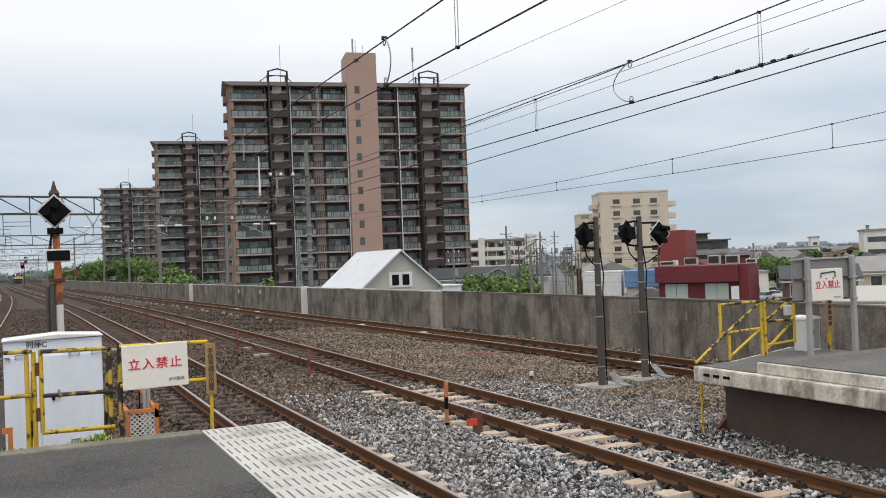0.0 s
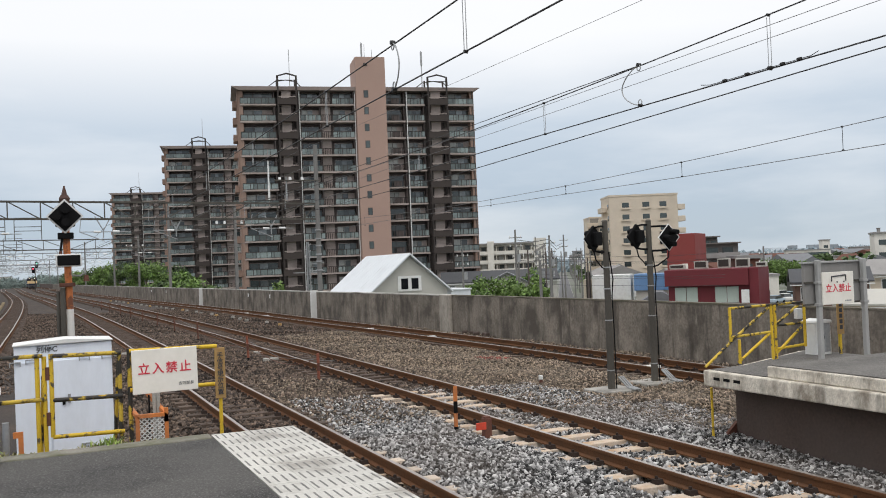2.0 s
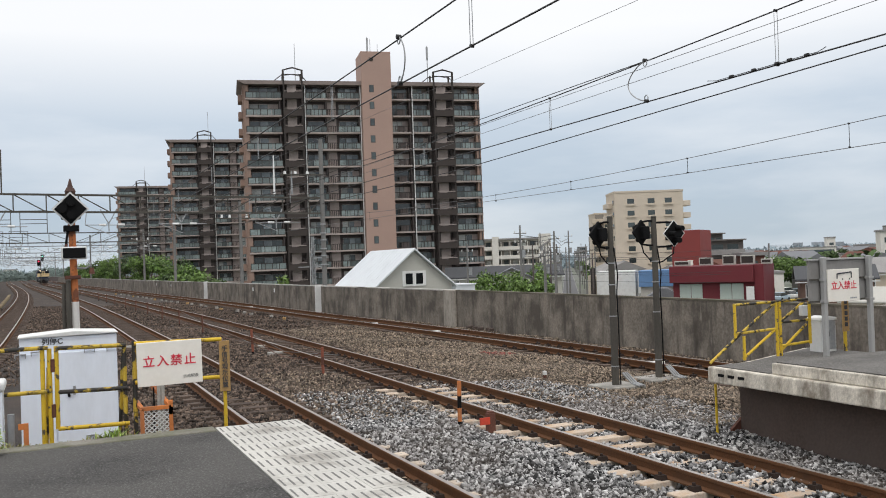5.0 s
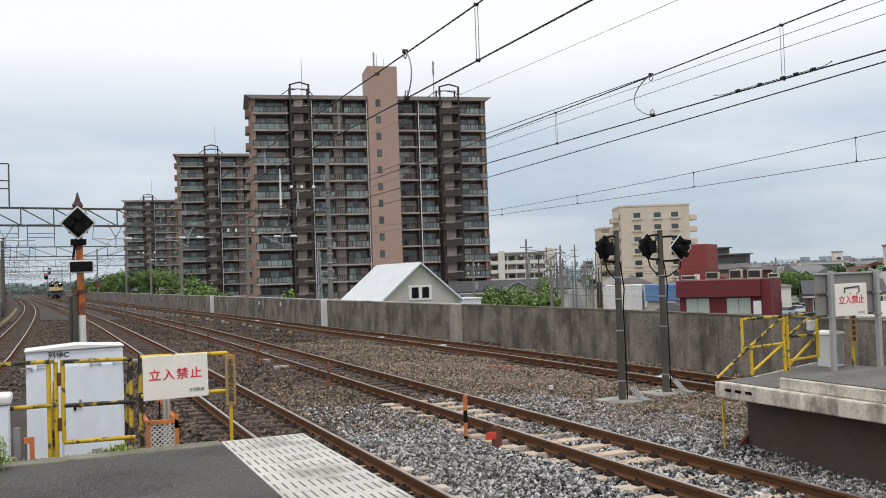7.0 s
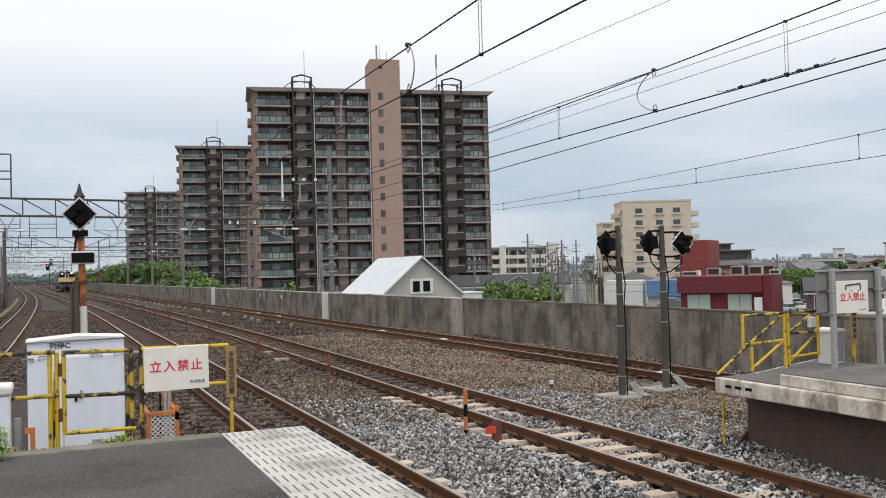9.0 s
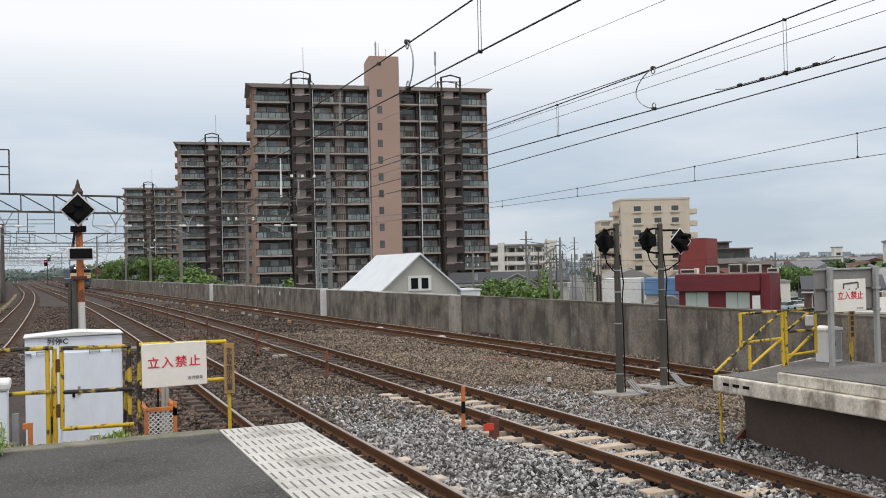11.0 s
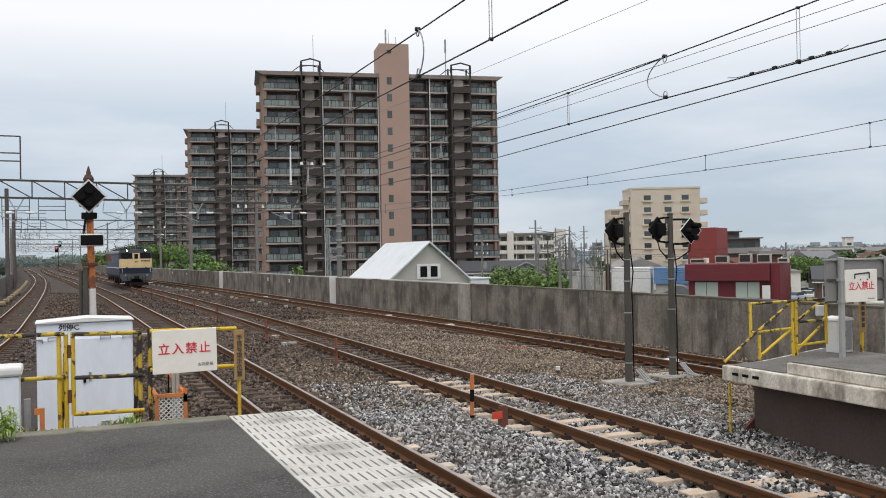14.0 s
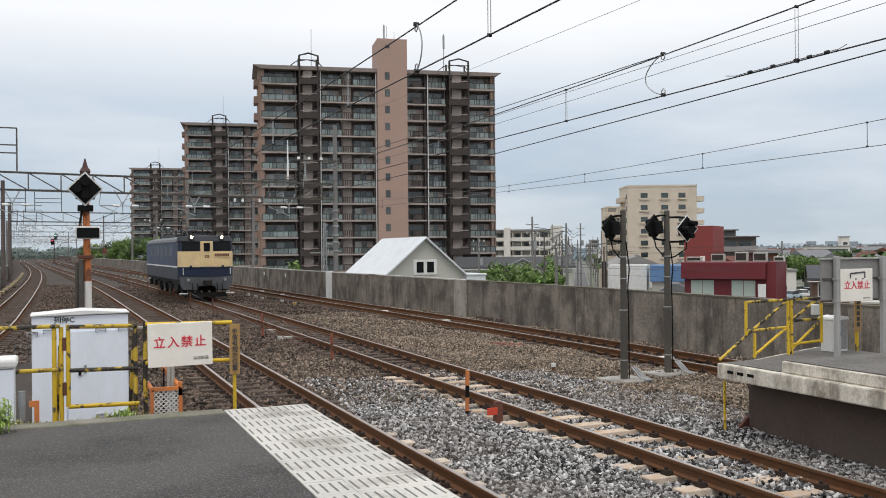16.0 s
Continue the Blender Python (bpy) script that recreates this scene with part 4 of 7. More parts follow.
        bar(bm, (-0.8, y0 - 0.2, ztop), (0.8, y0 - 0.2, ztop), 0.06, 0.04)
        bar(bm, (-0.8, y0 + 0.0, ztop), (0.8, y0 + 0.0, ztop), 0.06, 0.04)
        part("pantograph", bm, M_LDARK, t, "dark pantograph frame")
    bm = bmesh.new()
    for k in range(8):
        cyl(bm, (0.5 * (-1) ** k, 4.2 + k * 1.0, 3.3), (0.5 * (-1) ** k, 4.2 + k * 1.0, 3.66), 0.07, 0.05, 8)
    pipe(bm, [(0.4, 3.5, 3.68), (0.4, 12.5, 3.68)], 0.03)
    part("roof_insulators", bm, M_LROOF, t)
    return t


LOCO = locomotive()


def motions():
    rows = []
    for k in range(33):
        t = k * 0.5
        y = 47.3 + 18.3 * (16 - t)
        x0, x1 = TRACK_B(y + 2.6), TRACK_B(y + 12.0)
        turn = math.atan2(x1 - x0, 9.4)
        rows.append((t, Matrix.Translation((x0 - 2.6 * math.tan(turn), y, 0)) @ Matrix.Rotation(-turn, 4, "Z")))
    walk(LOCO, rows)


# ---- things beside the near platform end ----
def words(name, text, size, m, material, parent, label="", bold=0.02, space=1.0):
    cu = bpy.data.curves.new(name, "FONT")
    cu.body, cu.size, cu.align_x, cu.align_y, cu.extrude, cu.offset = text, size, "CENTER", "CENTER", 0.0015, size * bold
    cu.space_character = space
    cu.materials.append(material)
    ob = new(name, cu)
    ob.parent, ob.matrix_basis = parent, m
    return tagged(ob, label)


UPRIGHT = Matrix.Rotation(radians(90), 4, "X")


def tube(name, p, q, r, material, parent, label="", n=12):
    return part(name, cyl(bmesh.new(), p, q, r, r, n), material, parent, label)


def near_fence():
    t = thing("platform_end_fence", "chipped yellow steel tube fence with a gate at the platform end", "fence", m=Matrix.Translation((0, 9.2, -0.25)))
    Z = 0.25
    r = 0.021
    for x, top in ((-1.15, 1.78), (-0.02, 1.79), (0.04, 1.78), (0.70, 1.78), (0.79, 1.80)):
        tube("post", (x, 0, 0), (x, 0, top + Z), r, M_YELLOW_WORN if x in (0.70, 0.79) else M_YELLOW, t)
    tube("gate_post", (0.10, -0.02, 1.03 + Z), (0.10, -0.02, 1.80 + Z), r, M_YELLOW, t)
    for x0, x1, z in ((-1.15, 0.03, 1.79), (-1.15, 0.03, 1.385), (0.10, 0.72, 1.78), (0.10, 0.72, 1.37), (0.10, 0.73, 1.03), (0.79, 1.62, 1.775), (0.79, 1.60, 1.40)):
        tube("rail", (x0, -0.02, z + Z), (x1, -0.02, z + Z - (0.012 if x0 > 0 else 0)), r * 0.95, M_YELLOW if z in (1.03, 1.775, 1.40) else M_YELLOW_WORN, t)
    tube("brace", (0.69, 0.0, 1.7 + Z), (0.60, 0.35, 0), r * 0.8, M_YELLOW_WORN, t)
    tube("brace", (0.03, 0.02, 1.6 + Z), (-0.05, 0.4, 0), r * 0.8, M_YELLOW_WORN, t)
    for z in (1.62, 1.2):
        part("hinge", cyl(bmesh.new(), (0.07, -0.02, z + Z - 0.06), (0.07, -0.02, z + Z + 0.06), 0.022, 0.022, 10), M_RUSTDK, t)
    return t


M_YELLOW_WORN = mat("worn_yellow_black_paint", (0.58, 0.40, 0.05), 0.65, 0, 0.2, 4, 60, 0.25, (0.035, 0.032, 0.028), 1.0, 6.5, edge=(0.475, 0.53))
near_fence()

M_GREYPRINT = mat("grey_lettering", (0.26, 0.25, 0.235), 0.6, 0, 0.1)
sign = thing("no_entry_sign", "cream sign board with red no-entry lettering on the yellow fence", "sign", m=Matrix.Translation((1.112, 9.13, 1.57)) @ Matrix.Rotation(radians(-0.6), 4, "Y"))
part("board", B(-0.305, 0.305, -0.012, 0.012, -0.21, 0.212), M_BOARD, sign, bevel=0.004, smooth=False)
words("lettering", "立入禁止", 0.116, Matrix.Translation((-0.003, -0.0145, 0.02)) @ UPRIGHT, M_RED, sign, "red lettering", 0.013, 1.22)
words("small_print", "古河駅長", 0.036, Matrix.Translation((0.192, -0.0145, -0.14)) @ UPRIGHT, M_GREYPRINT, sign, "grey small print", 0.01, 1.08)

hang = thing("hanging_notice", "narrow tan notice with dark upright writing on the yellow fence", "sign", m=Matrix.Translation((1.635, 9.12, 1.50)))
part("board", B(-0.05, 0.05, -0.012, 0.012, -0.25, 0.25), M_WOODSIGN, hang, bevel=0.003, smooth=False)
part("inner_panel", B(-0.034, 0.034, -0.0145, -0.0118, -0.215, 0.215), M_WOODSIGN, hang)
for k, letter in enumerate("手信号現示位置"):
    words("lettering", letter, 0.062, Matrix.Translation((0, -0.0165, 0.172 - k * 0.06)) @ UPRIGHT, M_INK, hang, "", 0.015)
tube("stake", (0.0, 0.02, -1.8), (0.0, 0.02, -0.22), 0.018, M_YELLOW, hang)

cab = thing("relay_cabinet", "pale blue-grey steel relay cabinet with low gable roof", "cabinet", m=Matrix.Translation((0.265, 11.5, -0.25)))
part("body", B(-0.53, 0.53, 0, 0.55, 0.2, 1.984), M_CABINET, cab, bevel=0.006, smooth=False)
part("plinth", B(-0.58, 0.58, -0.03, 0.6, 0, 0.2), M_CONC, cab, "concrete plinth", 0.01, False)
part("roof", prism(bmesh.new(), [(-0.545, 1.985), (0.545, 1.995), (0.545, 2.01), (0.03, 2.042), (-0.545, 2.0)], "y", -0.03, 0.58), M_WHITE, cab, "white sheet-metal roof", 0.006, False)
part("door", B(-0.515, -0.16, -0.022, -0.002, 0.28, 1.80), M_CABINET, cab, "narrow steel door", 0.004, False)
door = part("door", B(-0.14, 0.515, -0.022, -0.002, 0.28, 1.80), M_CABINET, cab, "wide steel door", 0.004, False)
part("door_handle", B(-0.03, 0.0, -0.05, -0.02, 1.28, 1.36), M_BLACK, door, "black handle", 0.004, False)
part("latch", B(0.03, 0.06, -0.04, -0.02, 1.30, 1.40), M_STEEL, door)
for x, z in ((0.22, 1.82), (-0.35, 1.82), (0.47, 1.82), (-0.52, 1.8), (0.22, 0.80), (0.48, 0.82)):
    bm = bmesh.new()
    box(bm, x - 0.06, x + 0.06, -0.045, -0.022, z, z + 0.012)
    box(bm, x - 0.06, x - 0.05, -0.045, -0.022, z - 0.04, z)
    box(bm, x + 0.05, x + 0.06, -0.045, -0.022, z - 0.04, z)
    part("hasp", bm, M_STEEL, cab, smooth=False)
words("lettering", "列停C", 0.085, Matrix.Translation((-0.18, -0.004, 1.932)) @ UPRIGHT, M_INK, cab, "dark lettering")

small_box = thing("junction_box", "white steel box with a rounded lid behind the fence", "junction box", m=Matrix.Translation((-0.565, 8.75, -0.25)))
part("body", B(-0.22, 0.22, 0, 0.35, 0, 1.71), M_CABINET, small_box, bevel=0.01, smooth=False)
part("lid", B(-0.24, 0.245, -0.02, 0.37, 1.715, 1.80), M_WHITE, small_box, "white lid", 0.025, False)
tube("conduit", (0.28, 0.1, 0), (0.28, 0.1, 1.5), 0.03, M_STEEL, small_box)
bracket = thing("orange_bracket", "small orange steel bracket behind the kerb", "bracket", m=Matrix.Translation((-0.16, 8.5, -0.24)))
part("angle", box(B(-0.02, 0.02, -0.01, 0.01, 0, 1.44), -0.06, 0.02, -0.012, 0.012, 1.40, 1.45), M_ORANGE, bracket, smooth=False)

basket = thing("mesh_guard", "orange-framed expanded-metal guard box behind the fence", "guard", m=Matrix.Translation((0.82, 8.9, -0.25)))
bm = bmesh.new()
for p, q in (((0, 0, 1.43), (0.26, 0, 1.43)), ((0, 0, 0), (0, 0, 1.43)), ((0.26, 0, 0), (0.26, 0, 1.43)), ((0.26, 0, 1.43), (0.12, 0.5, 1.62)), ((0, 0, 1.43), (0.0, 0.5, 1.43)), ((0.26, 0, 1.36), (0.26, 0, 1.49))):
    bar(bm, p, q, 0.035, 0.035)
part("frame", bm, M_ORANGE, basket, "chipped orange frame", smooth=False)
bm = bmesh.new()
for k in range(30):
    z = 1.41 - k * 0.022
    zig = [(0.015 + i * 0.023, 0.0, z + (0.009 if (i + k) % 2 else -0.009)) for i in range(11)]
    for p, q in zip(zig[:-1], zig[1:]):
        bar(bm, p, q, 0.008, 0.009)
tagged(part("expanded_mesh", bm, M_WHITE, basket, "grey expanded metal mesh", smooth=False), kind="stuff")
for x in (0.17, 0.205):
    tube("upright", (x, 0.12, 0), (x, 0.12, 1.62), 0.018, M_CONC, basket)
tube("upright", (0.13, 0.2, 0), (0.13, 0.2, 1.60), 0.008, M_BLACK, basket)


def weeds(x, y, z, h, n, seed, broad=1.0):
    rng = random.Random(seed)
    bm = bmesh.new()
    for _ in range(n):
        a = rng.uniform(0, 2 * math.pi)
        px, py = x + rng.gauss(0, 0.06), y + rng.gauss(0, 0.04)
        ln, wd, lean = h * rng.uniform(0.4, 1.0), rng.uniform(0.006, 0.016) * broad, rng.uniform(0.2, 0.9)
        c, s = math.cos(a), math.sin(a)
        pts = []
        for k in range(4):
            u = k / 3
            off = lean * ln * u * u
            w = wd * (0.6 + 0.8 * u - 1.35 * u * u)
            pts.append((px + c * off - s * w, py + s * off + c * w, z + ln * (u - 0.35 * lean * u * u)))
            pts.append((px + c * off + s * w, py + s * off - c * w, z + ln * (u - 0.35 * lean * u * u)))
        vs = [bm.verts.new(p) for p in pts]
        for k in range(3):
            bm.faces.new((vs[2 * k], vs[2 * k + 1], vs[2 * k + 3], vs[2 * k + 2]))
    return bm


M_WEED = mat("fresh_green_weed", (0.27, 0.38, 0.08), 0.6, 0, 0.25, 5, 40, 0.05, (0.34, 0.38, 0.13), 0.5, 6, island=0.35)
M_DRY = mat("dry_grass", (0.30, 0.27, 0.13), 0.8, 0, 0.25, 5, 40, 0.05, (0.16, 0.2, 0.06), 0.6, 6, island=0.35)
def weed_stems(x, y, z, h, stems, seed):
    """Upright stems with whorls of narrow drooping leaves."""
    rng = random.Random(seed)
    bm = bmesh.new()
    for _ in range(stems):
        px, py, tall = x + rng.gauss(0, 0.05), y + rng.gauss(0, 0.03), h * rng.uniform(0.55, 1.0)
        tx, ty = rng.gauss(0, 0.03), rng.gauss(0, 0.03)
        bar(bm, (px, py, z), (px + tx, py + ty, z + tall), 0.006, 0.006)
        for k in range(16):
            u = 0.25 + 0.75 * k / 15
            a, ln = k * 2.4 + rng.uniform(-0.3, 0.3), rng.uniform(0.05, 0.085) * (1.25 - 0.6 * u)
            bx, by, bz = px + tx * u, py + ty * u, z + tall * u
            c, s, rise = math.cos(a), math.sin(a), 0.2 + 0.7 * u
            rows = []
            for v, wide in ((0.0, 0.25), (0.35, 1.0), (0.7, 0.75), (1.0, 0.06)):
                w = 0.0095 * wide
                q = (bx + c * ln * v, by + s * ln * v, bz + ln * (rise * v - 0.75 * v * v))
                rows.append((bm.verts.new((q[0] - s * w, q[1] + c * w, q[2] + 0.3 * w)), bm.verts.new((q[0] + s * w, q[1] - c * w, q[2] + 0.3 * w))))
            for r0, r1 in zip(rows[:-1], rows[1:]):
                bm.faces.new((r0[0], r0[1], r1[1], r1[0]))
    return bm


bm = weed_stems(-0.41, 7.7, 1.1, 0.26, 19, 1)
tagged(part("weed_clump", bm, M_WEED, smooth=False), "bright green leafy weed growing at the platform kerb", "weeds", kind="stuff")
for i, (x, h, n, m_) in enumerate(((0.50, 0.13, 60, M_WEED), (0.40, 0.07, 60, M_DRY), (0.62, 0.06, 50, M_DRY), (-0.15, 0.06, 50, M_DRY), (0.15, 0.05, 60, M_DRY), (-0.35, 0.10, 80, M_DRY), (0.9, 0.05, 50, M_DRY))):
    bm = weeds(x, 8.03, 1.07, h, n, 10 + i)
    tagged(part("grass_tuft", bm, m_, smooth=False), "tuft of grass in the kerb joint", "grass", kind="stuff")


# ---- signals ----
def diamond(bm, cx, cz, half, y0, y1, squeeze=1.0):
    prism(bm, [(cx - half * squeeze, cz), (cx, cz - half), (cx + half * squeeze, cz), (cx, cz + half)], "y", y0, y1)
    return bm


M_FINIAL = mat("dark_brown_cap_paint", (0.075, 0.045, 0.038), 0.8, 0, 0.2, 4, 50, 0.1, (0.13, 0.055, 0.035), 0.6, 5)
M_SLEEVE = mat("rusting_white_paint", (0.70, 0.68, 0.64), 0.6, 0, 0.1, 3, 40, 0.1, (0.40, 0.15, 0.06), 0.9, 3.0, stretch=(1.5, 1.5, 0.7), edge=(0.5, 0.57))
sig = thing("signal_post", "rusty orange signal post with a white-framed black diamond", "railway signal", m=Matrix.Translation((0.455, 16, -0.25)))
Z = 0.25
tube("sleeve", (0.05, 0, 0), (0.03, 0, 2.25), 0.057, M_SLEEVE, sig, "chipped white lower pole with rust", 16)
tube("pole", (0.03, 0, 2.2), (0.0, 0, 4.0), 0.056, M_RUST, sig, "rusty orange pole", 16)
tube("conduit", (-0.08, -0.03, 0), (-0.07, -0.03, 2.6), 0.04, M_GREYPOLE, sig, "grey conduit")
tube("conduit", (-0.15, 0.02, 0), (-0.14, 0.02, 2.55), 0.03, M_GREYPOLE, sig, "grey conduit")
bm = bmesh.new()
cyl(bm, (0, 0, 3.96), (0, 0, 4.0), 0.07, 0.07, 14)
cyl(bm, (0, 0, 4.0), (0, 0, 4.06), 0.07, 0.086, 14)
cyl(bm, (0, 0, 4.06), (0, 0, 4.12), 0.088, 0.056, 14)
cyl(bm, (0, 0, 4.12), (0, 0, 4.27), 0.048, 0.01, 14)
part("finial", bm, M_FINIAL, sig, "dark rusty pointed cap")
head = part("signal_frame", diamond(bmesh.new(), -0.005, 3.765, 0.285, -0.12, -0.09), M_WHITE, sig, "white diamond frame")
part("signal_face", diamond(bmesh.new(), -0.005, 3.765, 0.248, -0.135, -0.118), M_BLACK, sig, "black diamond face")
for dx, dz in ((-0.0, 0.11), (0.0, -0.1), (-0.13, 0.0)):
    part("lens_hood", cyl(bmesh.new(), (dx, -0.22, 3.765 + dz), (dx, -0.13, 3.765 + dz), 0.065, 0.065, 18), M_BLACK, head)
part("housing", B(-0.15, 0.15, -0.09, 0.1, 3.6, 3.93), M_BLACK, sig, "", 0.02, False)
part("terminal_box", B(-0.12, 0.12, -0.12, 0.08, 3.40, 3.50), M_BLACK, sig, "black box", 0.01, False)
tube("cable", (-0.05, -0.08, 3.45), (-0.085, -0.08, 3.2), 0.02, M_BLACK, sig)
tube("cable", (-0.085, -0.08, 3.2), (-0.09, -0.06, 2.95), 0.025, M_RUSTDK, sig)
part("number_box_rim", B(-0.165, 0.225, -0.15, -0.10, 2.945, 3.15), M_WHITE, sig, "white rim", 0.02, False)
part("number_box", B(-0.14, 0.205, -0.175, -0.14, 2.965, 3.13), M_BLACK, sig, "black display box", 0.015, False)
part("clamp", B(-0.12, 0.12, -0.1, 0.1, 2.62, 2.68), M_RUSTDK, sig, "", 0.01, False)
bm = bmesh.new()
pipe(bm, [(0.07, -0.05, 2.80), (0.2, -0.08, 2.79), (0.28, -0.1, 2.84), (0.25, -0.1, 2.92)], 0.016)
part("lamp_arm", bm, M_STEEL, sig)
part("bell_lamp", cyl(bmesh.new(), (0.29, -0.1, 2.80), (0.29, -0.1, 2.70), 0.03, 0.05, 12), M_RUSTDK, sig)


def repeater(name, label, x, y, top, heads):
    t = thing(name, label, "railway signal", "grey signal posts", m=Matrix.Translation((x, y, -0.2)))
    Z = 0.2
    part("footing", prism(bmesh.new(), [(-0.45, -0.35), (0.45, -0.4), (0.42, 0.42), (-0.42, 0.4)], "z", -0.1, 0.06), M_CONC, t, "pale concrete footing", 0.02, False)
    part("pole", cyl(bmesh.new(), (0, 0, 0), (0, 0, top + Z), 0.076, 0.056, 20), M_GREYPOLE, t, "grey painted steel pole")
    part("cap", cyl(bmesh.new(), (0, 0, top + Z), (0, 0, top + Z + 0.03), 0.066, 0.04, 16), M_GREYPOLE, t)
    for z in (0.42, 1.42, 2.05, 2.48):
        part("band", cyl(bmesh.new(), (0, 0, z), (0, 0, z + 0.022), 0.081, 0.079, 16), M_STEEL, t)
    pipe_bm = pipe(bmesh.new(), [(0.085, -0.05, 0.0), (0.085, -0.05, 1.2), (0.075, -0.04, 1.9), (0.10, -0.06, 2.25), (0.06, -0.05, 2.6), (0.02, -0.06, 2.8)], 0.014)
    part("cable", pipe_bm, M_BLACK, t)
    for k in range(3):
        part("foot_cable", pipe(bmesh.new(), [(0.1 + k * 0.05, -0.1, 0.3), (0.2 + k * 0.06, -0.25, 0.1), (0.25 + k * 0.06, -0.45, 0.06)], 0.02), M_STEEL, t)
    for dx, dy, dz, turn, rim in heads:
        m = Matrix.Translation((dx, dy, dz + Z)) @ Matrix.Rotation(radians(turn), 4, "Z")
        hd = part("signal_head", diamond(bmesh.new(), 0, 0, 0.265, -0.02, 0.02), M_BLACK, t, "black diamond signal head")
        hd.matrix_basis = m
        if rim:
            b = diamond(bmesh.new(), 0, 0, 0.288, 0.0, 0.015)
            part("rim", b, M_WHITE, hd, "white rim")
        part("lamp_housing", B(-0.06, 0.13, -0.13, -0.02, -0.14, 0.13), M_BLACK, hd, "", 0.02, False)
        for hx, hz in ((-0.08, 0.12), (0.1, 0.0), (0.0, -0.13)):
            part("lens_hood", cyl(bmesh.new(), (hx, 0.02, hz), (hx, 0.12 if not rim else 0.2, hz - 0.02), 0.06, 0.055, 14), M_BLACK, hd)
        for z in (0.24, -0.27):
            part("arm", pipe(bmesh.new(), [(0, 0, dz + Z + z), (dx * 0.6, dy * 0.6 - 0.05, dz + Z + z), (dx, dy, dz + Z + z * 0.9)], 0.022), M_BLACK, t)
        part("wiring", pipe(bmesh.new(), [(dx, dy, dz + Z - 0.25), (dx * 0.9, dy - 0.02, dz + Z - 0.42), (dx * 0.35, dy * 0.5, dz + Z - 0.58), (0, 0, dz + Z - 0.62)], 0.015), M_BLACK, t)
    return t


repeater("signal_post", "grey signal post with one black diamond head on the ballast", 10.43, 15.19, 3.21, [(-0.27, 0.02, 2.87, 14, False)])
repeater("signal_post", "grey signal post carrying two black diamond heads on the ballast", 11.77, 15.55, 3.22, [(-0.285, 0.05, 2.90, 10, False), (0.37, -0.18, 2.86, -178, True)])


# ---- small posts and markers between the tracks ----
M_REDRUST = mat("faded_red_brown_paint", (0.27, 0.085, 0.05), 0.8, 0, 0.25, 4, 50, 0.2, (0.13, 0.06, 0.04), 0.7, 5)


def rope_post(x, y, h, dark):
    t = thing("marker_post", "short orange and black marker post standing in the ballast", "marker post", "orange marker posts", m=Matrix.Translation((x, y, -0.24)) @ Matrix.Rotation(radians(random.uniform(-2.5, 2.5)), 4, "Y"))
    paint = M_ORANGE if y < 16 else M_REDRUST if y < 30 else M_RUSTDK
    cuts = [(0, 0.13, M_BLACK), (0.13, 0.42, paint), (0.42, 0.68, M_BLACK if dark else M_RUSTDK), (0.68, 1.0, paint)]
    for a, b, m_ in cuts:
        tube("band", (0, 0, a * h), (0, 0, b * h), 0.034 if y < 18 else 0.036 if y < 30 else 0.03, m_, t, "dark band" if m_ is M_BLACK else "faded orange band")
    return t


rope_post(6.1, 13.3, 0.75, True)
rope_post(6.08, 21.0, 0.72, False)
rope_post(5.85, 27.8, 0.78, False)
for y in (37.5, 44, 50, 56, 62, 68, 75, 82, 90):
    rope_post(TRACK_B(y) - 1.3, y, 0.8, False)
spots = [(6.08, 21.0), (5.85, 27.8)] + [(TRACK_B(y) - 1.3, y) for y in (37.5, 44, 50, 56, 62, 68, 75)]
for (xa, ya), (xb, yb) in zip(spots[:-1], spots[1:]):
    t = thing("marker_rope", "thin brown rope sagging between two marker posts", "rope", "marker ropes")
    part("strand", pipe(bmesh.new(), [(xa + (xb - xa) * u, ya + (yb - ya) * u, 0.36 - 1.5 * u * (1 - u)) for u in [k / 8 for k in range(9)]], 0.009), M_RUSTDK, t)
stub = thing("red_marker", "red-brown marker stub with a bright red flag plate", "marker", m=Matrix.Translation((6.18, 12.35, -0.24)))
part("stub", prism(bmesh.new(), [(-0.06, -0.06), (0.06, -0.06), (0.06, 0.06), (-0.06, 0.06)], "z", 0, 0.36), M_RUSTDK, stub, "dull red stub", 0.008, False)
part("cap", prism(bmesh.new(), [(-0.05, -0.05), (0.05, -0.05), (0.05, 0.05), (-0.05, 0.05)], "z", 0.36, 0.39), M_RUSTDK, stub, "", 0.01, False)
part("flag_plate", B(-0.21, -0.04, -0.075, -0.055, 0.20, 0.31), mat("bright_red_plate", (0.62, 0.07, 0.035), 0.6, 0, 0.15, 4, 50, 0.1, (0.35, 0.05, 0.03), 0.5, 5), stub, "faded bright red plate", 0.006, False)
peg = thing("white_peg", "small white-topped peg in the ballast", "marker", m=Matrix.Translation((10.0, 17.25, -0.24)))
tube("peg", (0, 0, 0), (0, 0, 0.12), 0.04, M_RUSTDK, peg)
tube("peg_cap", (0, 0, 0.12), (0, 0, 0.2), 0.05, M_WHITE, peg, "white cap")
rng = random.Random(4)
